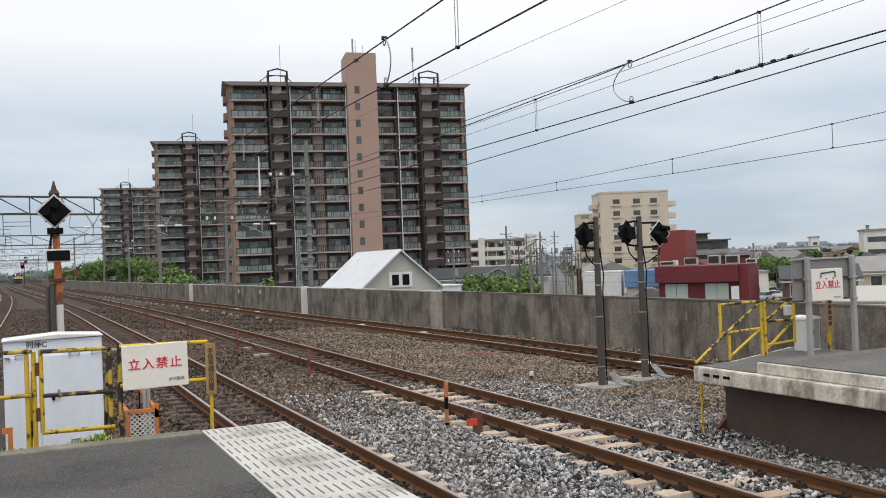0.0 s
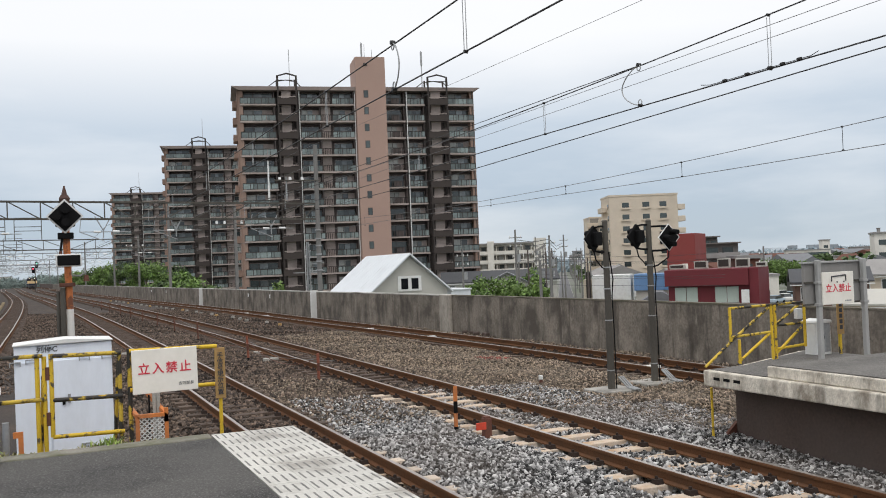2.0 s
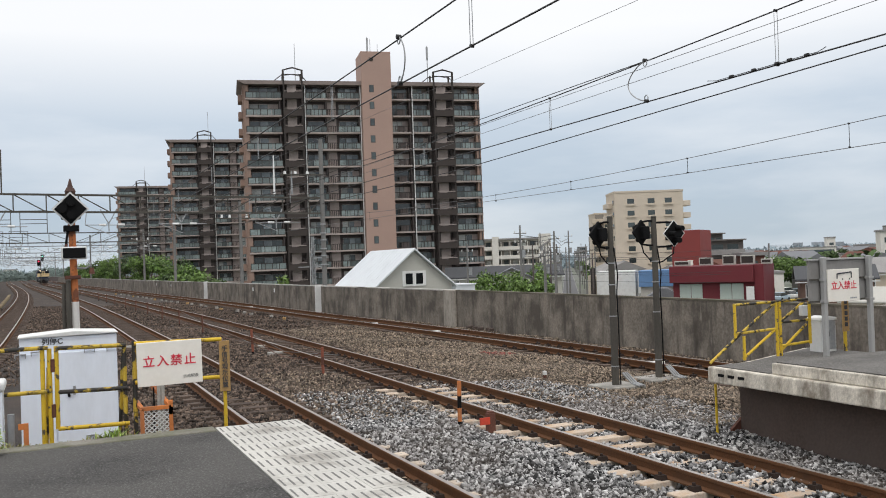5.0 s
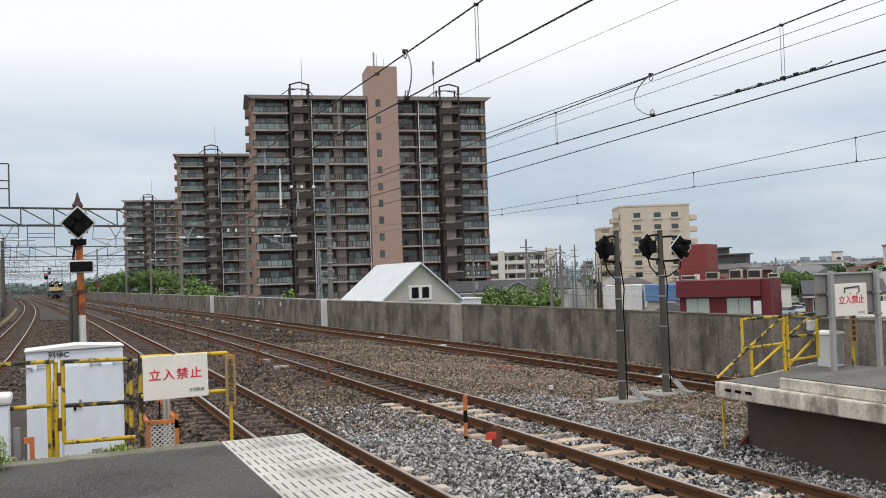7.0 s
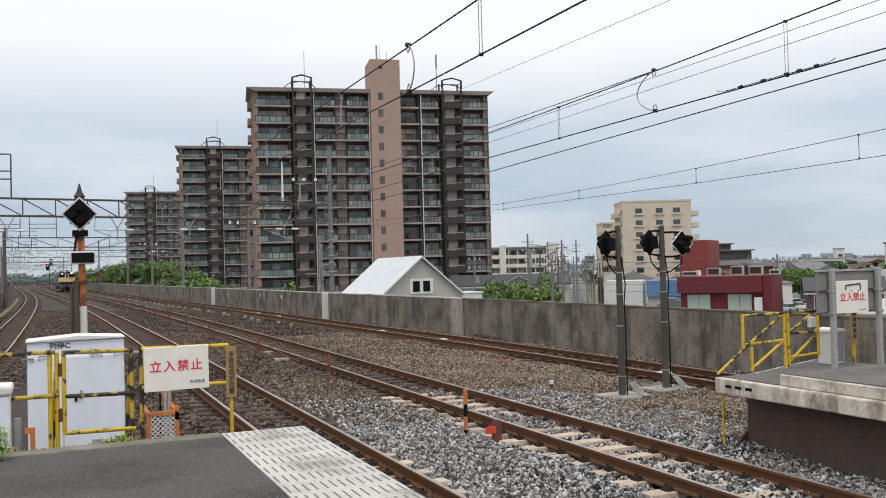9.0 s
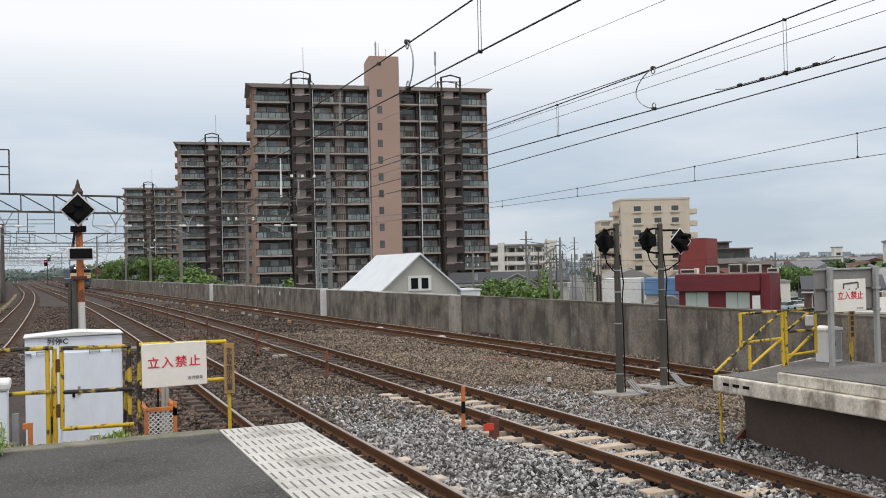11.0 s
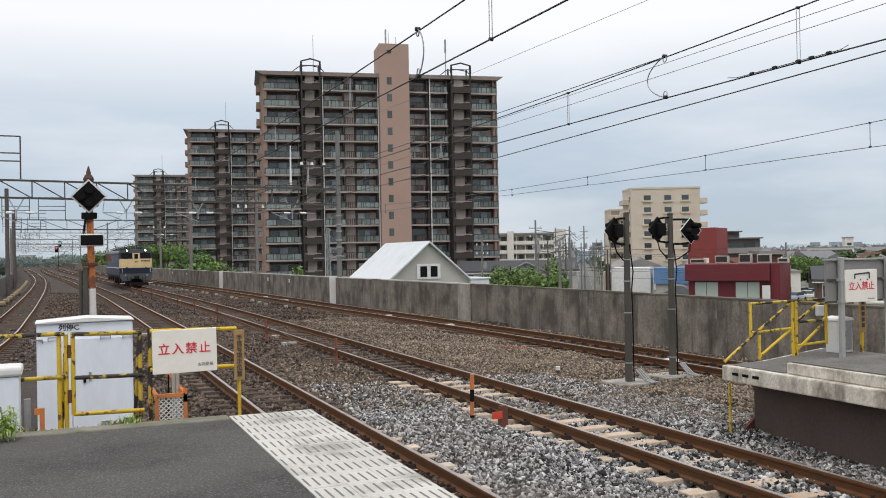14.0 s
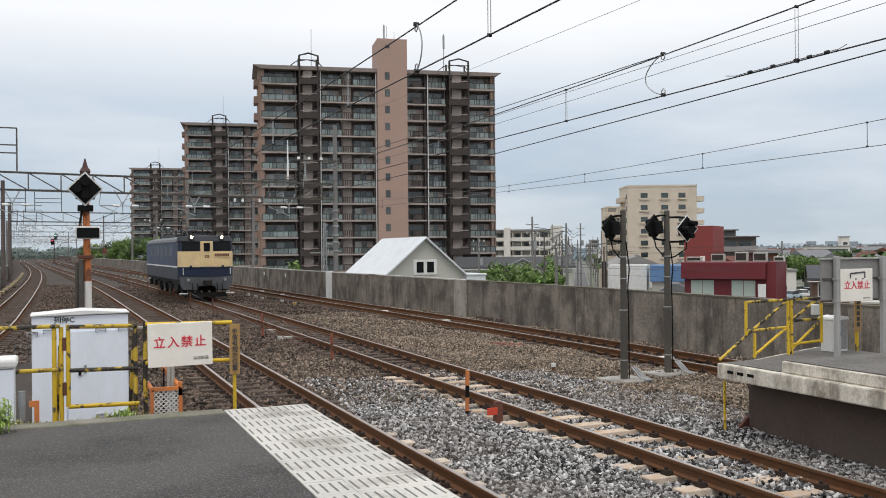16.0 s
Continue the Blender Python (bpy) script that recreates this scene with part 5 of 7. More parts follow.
for k in range(26):
    y = 44 + k * 2.6 + rng.uniform(-0.4, 0.4)
    x = TRACK_C(y) - rng.uniform(1.5, 1.9)
    t = thing("cable_block", "small pale concrete cable block on the ballast" if k % 5 else "small yellowish cable block on the ballast", "block", "cable blocks", m=Matrix.Translation((x, y, -0.22)) @ Matrix.Rotation(rng.uniform(0, 3), 4, "Z"))
    part("block", prism(bmesh.new(), [(-0.1, -0.08), (0.11, -0.07), (0.1, 0.08), (-0.09, 0.09)], "z", 0, 0.15), M_CONC if k % 5 else M_WOODSIGN, t, bevel=0.03, smooth=False)
for y in (17.4, 30.0, 36.0, 52.5, 57.5):
    t = thing("balise_plate", "flat white plate fixed between the rails", "track plate", "white track plates", m=Matrix.Translation((TRACK_C(y) - 0.1, y, -0.15)))
    part("plate", B(-0.28, 0.28, -0.12, 0.12, 0, 0.07), M_WHITE, t, bevel=0.01, smooth=False)
for x, y in ((2.55, 33.0), (6.6, 29.6), (6.35, 27.0)):
    t = thing("track_box", "low pale metal box beside the rail", "track box", "track boxes", m=Matrix.Translation((x, y, -0.22)))
    part("lid", B(-0.22, 0.22, -0.14, 0.14, 0, 0.1), M_CONC, t, bevel=0.02, smooth=False)
cable = thing("ballast_cable", "thin pale cable sagging between posts above the ballast", "cable")
part("strand", pipe(bmesh.new(), [(5.95, 44, 0.45), (6.2, 40, 0.15), (6.5, 36, -0.05), (6.4, 31, -0.12), (5.9, 27.8, 0.35), (6.3, 25.6, 0.0), (7.4, 24, -0.05)], 0.007), M_WIRE_THIN, cable)

# ---- things on the far platform ----
fence = thing("platform_end_fence", "yellow and black braced steel fence on the far platform end", "fence", m=Matrix.Translation((0, 10.55, 0.82)))
r = 0.023
for x, z0, z1 in ((9.40, 0.34, 0.84), (9.56, 0, 0.36), (10.21, 0, 0.83), (10.28, 0.0, 0.84), (10.88, 0.16, 0.84)):
    tube("post", (x, 0, z0), (x, 0, z1), r, M_YELLOW, fence)
for x0, z0, x1, z1, worn in ((9.40, 0.83, 10.88, 0.85, True), (9.40, 0.40, 10.25, 0.43, True), (10.28, 0.16, 10.88, 0.19, False), (10.28, 0.52, 10.88, 0.53, True),
                             (8.92, 0.0, 9.55, 0.42, True), (9.55, 0.42, 10.2, 0.82, True), (9.55, 0.02, 10.2, 0.42, False), (10.3, 0.53, 10.8, 0.82, True), (10.24, 0.05, 10.82, 0.46, False)):
    tube("rail", (x0, 0.02, z0), (x1, 0.02, z1), r * 0.9, M_YELLOW_WORN if worn else M_YELLOW, fence)
part("lantern", B(10.66, 10.77, -0.08, 0.0, 0.60, 0.76), M_WHITE, fence, "small white lamp box", 0.01, False)

case = thing("equipment_case", "white steel equipment case on the far platform", "cabinet", m=Matrix.Translation((11.125, 10.5, 0.82)))
part("body", B(-0.07, 0.25, 0, 0.24, 0, 0.5), M_WHITE, case, bevel=0.015, smooth=False)
part("lid", prism(bmesh.new(), [(-0.085, 0.503), (0.265, 0.503), (0.25, 0.545), (0.09, 0.57), (-0.07, 0.545)], "y", -0.02, 0.28), M_WHITE, case, "white hipped lid", 0.008, False)
part("side_door", B(0.03, 0.22, -0.012, 0.0, 0.05, 0.5), M_STEEL, case, "grey door panel", 0.004, False)
part("latch", B(0.05, 0.075, -0.03, -0.012, 0.26, 0.34), M_BLACK, case)

M_PANEL = mat("dull_grey_panel", (0.27, 0.262, 0.25), 0.7, 0, 0.12, 1.5, 30, 0.05, (0.2, 0.19, 0.18), 0.6, 1.6, stretch=(1, 1, 0.4))
board = thing("notice_board", "grey steel-backed notice board on two pale posts", "sign board", m=Matrix.Translation((0, 10.0, 0.82)))
part("panel", B(10.345, 11.6, 0.0, 0.05, 0.85, 1.45), M_PANEL, board, "dull grey back panel", 0.006, False)
for z in (0.83, 1.155):
    part("crossbar", B(10.33, 11.615, -0.022, 0.0, z, z + 0.028), M_GREYPOLE, board, smooth=False)
part("top_cap", B(10.32, 11.63, -0.03, 0.07, 1.452, 1.478), M_PALEPOST, board, bevel=0.004, smooth=False)
for x in (10.553, 11.485):
    part("post", B(x - 0.037, x + 0.037, -0.1, -0.03, 0, 1.50), M_PALEPOST, board, "pale grey steel post", 0.012, False)
    for z in (0.84, 1.165):
        part("clamp", B(x - 0.05, x + 0.05, -0.108, -0.02, z - 0.02, z + 0.02), M_PALEPOST, board, bevel=0.004, smooth=False)
nsign = thing("no_entry_sign", "white board with red no-entry lettering fixed to the notice board", "sign", m=Matrix.Translation((10.89, 9.886, 1.895)))
part("board", B(-0.315, 0.315, -0.012, 0.012, -0.24, 0.24), M_BOARD, nsign, bevel=0.005, smooth=False)
words("lettering", "立入禁止", 0.13, Matrix.Translation((0, -0.0145, -0.01)) @ UPRIGHT, M_RED, nsign, "red lettering", 0.012)
for k in range(4):
    part("small_print", B(0.12 + k * 0.035, 0.147 + k * 0.035, -0.0145, -0.0118, -0.205, -0.185), M_STEEL, nsign)
bm = bmesh.new()
for a, b in (((-0.14, 0.10), (-0.14, 0.17)), ((-0.14, 0.17), (0.15, 0.19)), ((0.15, 0.19), (0.15, 0.1)), ((-0.03, 0.08), (-0.03, 0.1)), ((0.11, 0.08), (0.11, 0.1))):
    bar(bm, (a[0], -0.018, a[1]), (b[0], -0.018, b[1]), 0.006, 0.02)
part("dark_mark", bm, M_INK, nsign, "dark peeling mark", smooth=False)
tan = thing("hanging_notice", "narrow tan notice with dark upright writing on the far platform", "sign", m=Matrix.Translation((11.475, 10.4, 1.47)))
part("board", B(-0.065, 0.065, -0.012, 0.012, -0.33, 0.33), M_WOODSIGN, tan, bevel=0.003, smooth=False)
for k in range(6):
    bm = bmesh.new()
    z = 0.22 - k * 0.088
    box(bm, -0.03, 0.03, -0.0165, -0.0115, z - 0.032, z + 0.032)
    part("writing_bar", bm, M_INK, tan, smooth=False)
tube("stake", (0, 0.02, -0.65), (0, 0.02, -0.32), 0.028, M_YELLOW, tan)
strut = thing("yellow_prop", "thin yellow prop and dark bracket under the far platform end", "prop", m=Matrix.Translation((8.83, 10.36, -0.25)))
tube("prop", (0, 0, 0), (0, 0, 0.8), 0.018, M_YELLOW, strut)
part("bracket", prism(bmesh.new(), [(0.1, 0.02), (0.42, 0.02), (0.42, 0.28)], "y", -0.05, 0.0), M_RUSTDK, strut)


# ---- overhead line ----
def wire(name, label, pts, r, material):
    t = thing(name, label, "overhead wire", "overhead wires")
    part("strand", pipe(bmesh.new(), pts, r, 5), material, t)
    return t


def along(line, z_of, a, b, off=0.0):
    return [(line(y) + off, y, z_of(y)) for y in steps(a, b)]


def sag(near, mid, span=60.0, phase=-10.0):
    """Height of a messenger wire hung at every span."""
    return lambda y: mid + (near - mid) * (abs(((y - phase) / span) % 1 - 0.5) * 2) ** 2


wire("contact_wire", "dark copper contact wire over the near track", along(TRACK_A, lambda y: 4.34, -25, 400), 0.0085, M_WIRE)
wire("messenger_wire", "dark messenger wire over the near track", along(TRACK_A, sag(5.2, 4.75), -25, 400), 0.0085, M_WIRE)
wire("contact_wire", "dark copper contact wire over the middle track", along(TRACK_B, lambda y: 4.42, -25, 400), 0.0085, M_WIRE)
wire("messenger_wire", "dark messenger wire over the middle track", along(TRACK_B, sag(5.75, 4.83), -25, 400), 0.0085, M_WIRE)
wire("contact_wire", "dark copper contact wire over the wall-side track", along(TRACK_C, lambda y: 4.2 + max(0, y - 16) * 0.008 if y < 30 else 4.31, -25, 400), 0.007, M_WIRE_THIN)
wire("messenger_wire", "grey messenger wire over the wall-side track", along(TRACK_C, sag(5.39, 4.44, phase=-5), -25, 400), 0.007, M_WIRE_THIN)
wire("feeder_wire", "dark feeder wire beside the middle track", along(TRACK_B, lambda y: 5.05 - 0.0175 * min(y, 20), -25, 120, 2.33), 0.0095, M_WIRE)
wire("feeder_wire", "thin grey wire above the middle track", along(TRACK_B, lambda y: 5.72 - 0.006 * min(y, 30), -25, 200, 2.33), 0.005, M_WIRE_THIN)
wire("feeder_wire", "thin grey wire above the middle track", along(TRACK_B, lambda y: 5.56 - 0.008 * min(y, 30), -25, 200, 2.33), 0.005, M_WIRE_THIN)
wire("feeder_wire", "thin pale wire high above the tracks", along(TRACK_B, lambda y: 5.55 + 0.015 * min(y, 30), -25, 200, -0.17), 0.0035, M_WIRE_THIN)
wire("feeder_wire", "second dark messenger wire over the middle track", along(TRACK_B, lambda y: 4.95, 9.5, 50), 0.006, M_WIRE)
for off, z in ((7.6, 7.9), (7.6, 8.5), (3.9, 6.7)):
    wire("feeder_wire", "thin grey feeder wire carried on the gantries", along(TRACK_B, lambda y, z=z: z, 50, 400, off), 0.009, M_WIRE_THIN)


def dropper(x, y, z0, z1, wide, hoop=True):
    t = thing("dropper", "thin dropper between messenger and contact wire", "dropper", "droppers")
    bm = bmesh.new()
    if hoop:
        pipe(bm, [(x, y - wide, z0), (x, y - wide, z1 - 0.02)], 0.004)
        pipe(bm, [(x, y + wide, z0), (x, y + wide, z1 - 0.02)], 0.004)
        part("hanger", bm, M_STEEL, t)
    else:
        part("hanger", pipe(bm, [(x, y, z0), (x, y, z1)], 0.006), M_WIRE, t)
    for z in (z0, z1):
        part("clip", cyl(bmesh.new(), (x - 0.018, y, z), (x + 0.018, y, z), 0.017, 0.017, 8), M_WIRE, t)


for y in (7.07, 11.25, 15.7, 20.5, 26, 32):
    dropper(TRACK_A(y), y, 4.34, sag(5.2, 4.75)(y), 0.028)
for y in (7.26, 11.95, 17, 22, 28, 34):
    dropper(TRACK_B(y), y, 4.42, sag(5.75, 4.83)(y), 0.022)
for y in (11.6, 16.0, 20.8, 25.1, 30, 36):
    dropper(TRACK_C(y), y, 4.21 if y < 20 else 4.25, sag(5.39, 4.44, phase=-5)(y), 0.0, False)


def jumper(x, y, z0, z1, bulge):
    t = thing("jumper_loop", "curved jumper cable linking messenger and contact wire", "jumper", "jumper loops")
    pts = [(x, y, z1)] + [(x, y + bulge * math.sin(math.pi * u) ** 0.7, z1 + (z0 - z1) * u) for u in [k / 14 for k in range(1, 14)]] + [(x, y, z0)]
    part("loop", pipe(bmesh.new(), pts, 0.008, 6), M_STEEL, t)
    for z, side in ((z0, 1), (z1, -1)):
        ring = [(x, y + 0.036 * math.cos(a), z + side * 0.04 + 0.036 * math.sin(a)) for a in [math.pi * k / 6 for k in range(13)]]
        part("ring", pipe(bmesh.new(), ring, 0.007, 6), M_STEEL, t)
    for z in (z0, z1):
        part("clip", cyl(bmesh.new(), (x - 0.025, y, z), (x + 0.025, y, z), 0.024, 0.024, 10), M_WIRE, t)


jumper(7.17, 9.52, 4.43, 4.955, 0.38)
jumper(3.48, 8.78, 4.34, 4.83, -0.16)
splice = thing("wire_splice", "dark splice clamps on the contact wire", "clamp")
for y in (7.95, 7.6, 7.26, 7.08, 6.85):
    part("clamp", B(7.155, 7.185, y - 0.03, y + 0.03, 4.42, 4.45), M_WIRE, splice, bevel=0.008, smooth=False)
part("tail", pipe(bmesh.new(), [(7.17, 8.35, 4.46), (7.17, 8.2, 4.433), (7.17, 6.7, 4.433), (7.17, 6.6, 4.46)], 0.004), M_WIRE, splice)

M_INSUL = mat("white_insulator", (0.78, 0.78, 0.76), 0.3, 0, 0.05, 3, 30, 0)


M_BROWNPOLE = mat("dark_brown_pole", (0.105, 0.085, 0.078), 0.85, 0, 0.2, 2, 30, 0.1, (0.15, 0.13, 0.12), 0.5, 1.5)
# Far trusses get a paler steel colour that stands in for haze.
M_TRUSS_HAZE = mat("haze_paled_truss", (0.22, 0.225, 0.23), 0.7, 0.2, 0.15, 1, 20, 0.05)


def gantry(y, left, right, z1=6.42, z0=5.48, extras=False):
    t = thing("catenary_gantry", "grey steel truss gantry across the tracks with insulators", "gantry", "catenary gantries", m=Matrix.Translation((0, y, 0)))
    drop, steel = (0.33 if extras else 0.13), (M_GREYPOLE if y < 120 else M_TRUSS_HAZE)
    pitch = 1.52 if extras else (right - left) / max(6, int((right - left) / 2.25))
    xs = [left + pitch * k for k in range(int((right - left - 0.6) / pitch) + 1)] + [right]
    lower = lambda x: drop * (x - left) / (right - left)
    for z in (z1, z0):
        part("chord", bar(bmesh.new(), (left, 0, z), (right, 0, z - drop), 0.09, 0.1), steel, t, smooth=False)
    for x in xs:
        part("upright", bar(bmesh.new(), (x, 0, z0 - lower(x)), (x, 0, z1 - lower(x)), 0.06, 0.06), steel, t, smooth=False)
    for x, x2 in zip(xs[:-1], xs[1:]):
        down = (x + x2) / 2 < left + 0.5 * (right - left)
        part("diagonal", bar(bmesh.new(), (x, 0.03, (z1 if down else z0) - lower(x)), (x2, 0.03, (z0 if down else z1) - lower(x2)), 0.055, 0.055), steel, t, smooth=False)
    for x, zt, r in ((left, 7.3 if y < 120 else 7.0, 0.17), (right, 9.6, 0.16)):
        brown = x == left and y < 120
        part("pole", cyl(bmesh.new(), (x, 0, -0.3 if x == left else GROUND_Z), (x, 0, zt), r, r * (0.95 if brown else 0.75), 14), M_BROWNPOLE if brown else M_CPOLE, t, "dark brown steel pole" if brown else "grey concrete pole")
    for k, line in enumerate((TRACK_A, TRACK_B, TRACK_C, TRACK_D)):
        x = line(y)
        bm = bmesh.new()
        bar(bm, (x - 0.55, 0, z0), (x - 0.15, 0, 4.95), 0.05, 0.05)
        bar(bm, (x + 0.25, 0, z0), (x - 0.15, 0, 4.95), 0.05, 0.05)
        bar(bm, (x - 0.15, 0, 4.97), (x - 0.15, 0, 4.55), 0.05, 0.05)
        part("hanger", bm, M_STEEL, t, smooth=False)
        bm = bmesh.new()
        pipe(bm, [(x - 1.3, 0, 4.9), (x + 1.2, 0, 4.86)], 0.022)
        pipe(bm, [(x - 1.2, 0, z0), (x - 1.3, 0, 4.9), (x - 0.1, 0, 4.4)], 0.022)
        part("registration_arm", bm, M_STEEL, t)
        for sx in (-0.62, 0.3):
            part("insulator", cyl(bmesh.new(), (x + sx, -0.03, 4.89), (x + sx + 0.34, -0.03, 4.88), 0.06, 0.06, 10), M_INSUL, t, "white insulator")
    if extras:
        for x, h in ((12.0, 2.1), (13.0, 1.2)):
            part("horn", cyl(bmesh.new(), (x, 0, z1 - 0.1), (x, 0, z1 + h), 0.065, 0.03, 10), M_INSUL if h > 2 else M_STEEL, t, "pale tapered mast")
        for x in (12.6, 13.2, 13.9):
            part("insulator", cyl(bmesh.new(), (x, -0.1, 7.6), (x, -0.1, 7.75), 0.09, 0.07, 10), M_INSUL, t, "white insulator")
        part("crossarm", bar(bmesh.new(), (12.3, -0.1, 7.55), (14.8, -0.1, 7.55), 0.07, 0.07), M_GREYPOLE, t, smooth=False)
        for z in (2.4, 2.9, 3.3, 3.8, 4.2, 4.7):
            part("pole_band", cyl(bmesh.new(), (right, 0, z), (right, 0, z + 0.08), 0.18, 0.18, 14), M_STEEL, t)
    # a frame for feeder wires on top
    for x in ((-1.75, -4.2) if extras else (left + 1.4, left + 4.6)):
        bm = bmesh.new()
        bar(bm, (x, 0, z1), (x, 0, z1 + 2.15), 0.07, 0.07)
        for z in (2.15, 1.3, 0.9):
            bar(bm, (x, 0, z1 + z), (x - 2.4, 0, z1 + z), 0.06, 0.06)
        bar(bm, (x - 2.4, 0, z1), (x - 2.4, 0, z1 + 2.15), 0.07, 0.07)
        part("feeder_frame", bm, M_GREYPOLE, t, smooth=False)
    return t


gantry(50.0, -5.8, 14.75, 6.57, 5.69, extras=True)
gantry(96, -4.03, WALL_R(96) + 0.6)
t = thing("line_pole", "dark brown steel line pole beside the curved track", "pole", "line poles", m=Matrix.Translation((-3.6, 75, -0.3)))
part("shaft", cyl(bmesh.new(), (0, 0, 0), (0, 0, 8.15), 0.155, 0.145, 14), M_BROWNPOLE, t)
part("cap", cyl(bmesh.new(), (0, 0, 8.15), (0, 0, 8.2), 0.165, 0.12, 14), M_BROWNPOLE, t)
for y in (142, 188, 236, 286, 340):
    gantry(y, WALL_L(y) - 0.5, WALL_R(y) + 0.6)
for y in (70, 118):
    t = thing("line_pole", "slim grey line pole behind the parapet wall", "pole", "line poles", m=Matrix.Translation((WALL_R(y) + 0.7, y, GROUND_Z)))
    part("shaft", cyl(bmesh.new(), (0, 0, 0), (0, 0, 14.5), 0.17, 0.11, 12), M_CPOLE, t)
    part("crossarm", bar(bmesh.new(), (-1.6, 0, 13.2), (0.8, 0, 13.2), 0.1, 0.1), M_GREYPOLE, t, smooth=False)
    for x in (-1.4, -0.8, 0.5):
        part("insulator", cyl(bmesh.new(), (x, 0, 13.25), (x, 0, 13.5), 0.1, 0.07, 8), M_INSUL, t)

# white strips on the wall, small things by the left track
for y, w in ((49.2, 0.19), (79.0, 0.16)):
    t = thing("white_wall_post", "white painted post standing against the parapet wall", "post", "white posts", m=Matrix.Translation((WALL_R(y) - 0.12, y, -0.25)))
    part("post", B(-w, w, -0.08, 0.08, 0, 1.55), M_WHITE, t, bevel=0.01, smooth=False)
for y in (58.5, 64.0, 95.0, 104.0):
    t = thing("reflector", "small white reflector plate on the parapet wall", "reflector", "reflectors", m=Matrix.Translation((WALL_R(y) - 0.04, y, 0.85)))
    part("plate", B(-0.03, 0.0, -0.1, 0.1, -0.12, 0.12), M_WHITE, t)
far_sig = thing("colour_light_signal", "far colour-light signal showing green and red on a mast", "railway signal", m=Matrix.Translation((-0.3, 236, -0.25)))
tube("mast", (0, 0, 0), (0, 0, 5.6), 0.1, M_GREYPOLE, far_sig)
for dx, z, c in ((-0.42, 5.3, (0.9, 0.05, 0.12)), (0.38, 6.5, (0.05, 0.75, 0.55))):
    part("signal_head", B(dx - 0.35, dx + 0.35, -0.2, 0.2, z - 0.75, z + 0.75), M_BLACK, far_sig, "black signal head", 0.08, False)
    part("lit_lens", cyl(bmesh.new(), (dx, -0.26, z + 0.3), (dx, -0.2, z + 0.3), 0.2, 0.2, 14), mat("signal_lens_light", c, 0.3, 0, 0.01, bump=0, emit=1.0), far_sig, "lit lens")
M_EDGEBLOCK = mat("yellowish_concrete", (0.34, 0.27, 0.16), 0.9, 0, 0.25, 2, 30, 0.3, (0.16, 0.13, 0.10), 0.8, 2.5)
for k in range(16):
    y = 62 + k * 4.2
    t = thing("kerb_block", "yellowish concrete block edging the curved track", "block", "edge blocks", m=Matrix.Translation((TRACK_D(y) - 1.55, y, -0.24)))
    part("block", B(-0.16, 0.16, -0.75, 0.75, 0, 0.2), M_EDGEBLOCK, t, bevel=0.02, smooth=False)


# ---- the town beyond the wall ----
def windows(t, w, floors, fh, z0, cols, ww, wh, material, sill=M_WHITE, y=0.0, x_of=None):
    glass = mesh_of("window", B(-ww / 2, ww / 2, y - 0.05, y + 0.02, 0, wh), material, 0, False)
    frame_ = mesh_of("window_frame", B(-ww / 2 - 0.12, ww / 2 + 0.12, y - 0.03, y + 0.02, -0.12, wh + 0.12), sill, 0, False)
    ledge = mesh_of("sill", B(-ww / 2 - 0.35, ww / 2 + 0.35, y - 0.35, y, -0.45, -0.12), sill, 0, False)
    for k in range(floors):
        for c in range(cols):
            x = x_of[c] if x_of else w * ((c + 0.5) / cols - 0.5)
            o = piece("window", glass, t, Matrix.Translation((x, 0, z0 + k * fh)))
            piece("window_frame", frame_, o, Matrix.Identity(4))
            piece("sill", ledge, o, Matrix.Identity(4))


M_CREAM = mat("cream_render", (0.62, 0.535, 0.43), 0.85, 0, 0.08, 0.3, 5, 0.03, (0.52, 0.45, 0.36), 0.4, 0.4)
M_PALE = mat("pale_apartment_render", (0.70, 0.67, 0.61), 0.85, 0, 0.08, 0.3, 5, 0.03, (0.52, 0.5, 0.46), 0.4, 0.5)
M_REDWALL = mat("dark_red_cladding", (0.145, 0.020, 0.027), 0.65, 0, 0.12, 0.6, 8, 0.03, (0.14, 0.025, 0.028), 0.5, 0.8)
M_REDWALL2 = mat("brick_red_render", (0.235, 0.05, 0.045), 0.8, 0, 0.1, 0.6, 8, 0.03, (0.24, 0.05, 0.042), 0.5, 0.8)
M_SHUTTER = mat("pale_green_shutter", (0.44, 0.50, 0.45), 0.6, 0, 0.08, 1, 10, 0.03)
M_BLUE = mat("blue_sheet_roof", (0.13, 0.25, 0.45), 0.6, 0, 0.1, 1, 10, 0.03)
M_TILE = mat("grey_roof_tiles", (0.17, 0.175, 0.185), 0.7, 0, 0.2, 1, 10, 0.2)
M_SIDING = mat("pale_grey_siding", (0.47, 0.455, 0.41), 0.75, 0, 0.05, 0.4, 6, 0.03, (0.40, 0.40, 0.37), 0.4, 0.6)
M_METALROOF = mat("white_metal_roof", (0.66, 0.69, 0.71), 0.45, 0.0, 0.04, 0.5, 6, 0.02, (0.56, 0.58, 0.6), 0.5, 0.8)

house = thing("gabled_house", "pale grey house with a white metal gable roof behind the wall", "house", m=facing(27.0, 66.7, -0.9))
zr, ze = 10.45, 7.65
part("wall", prism(bmesh.new(), [(-3.25, 0), (3.25, 0), (3.25, ze - 0.16), (0, zr - 0.2), (-3.25, ze - 0.16)], "y", 0.0, 10.2), M_SIDING, house, "pale grey siding wall", smooth=False)
roof = None
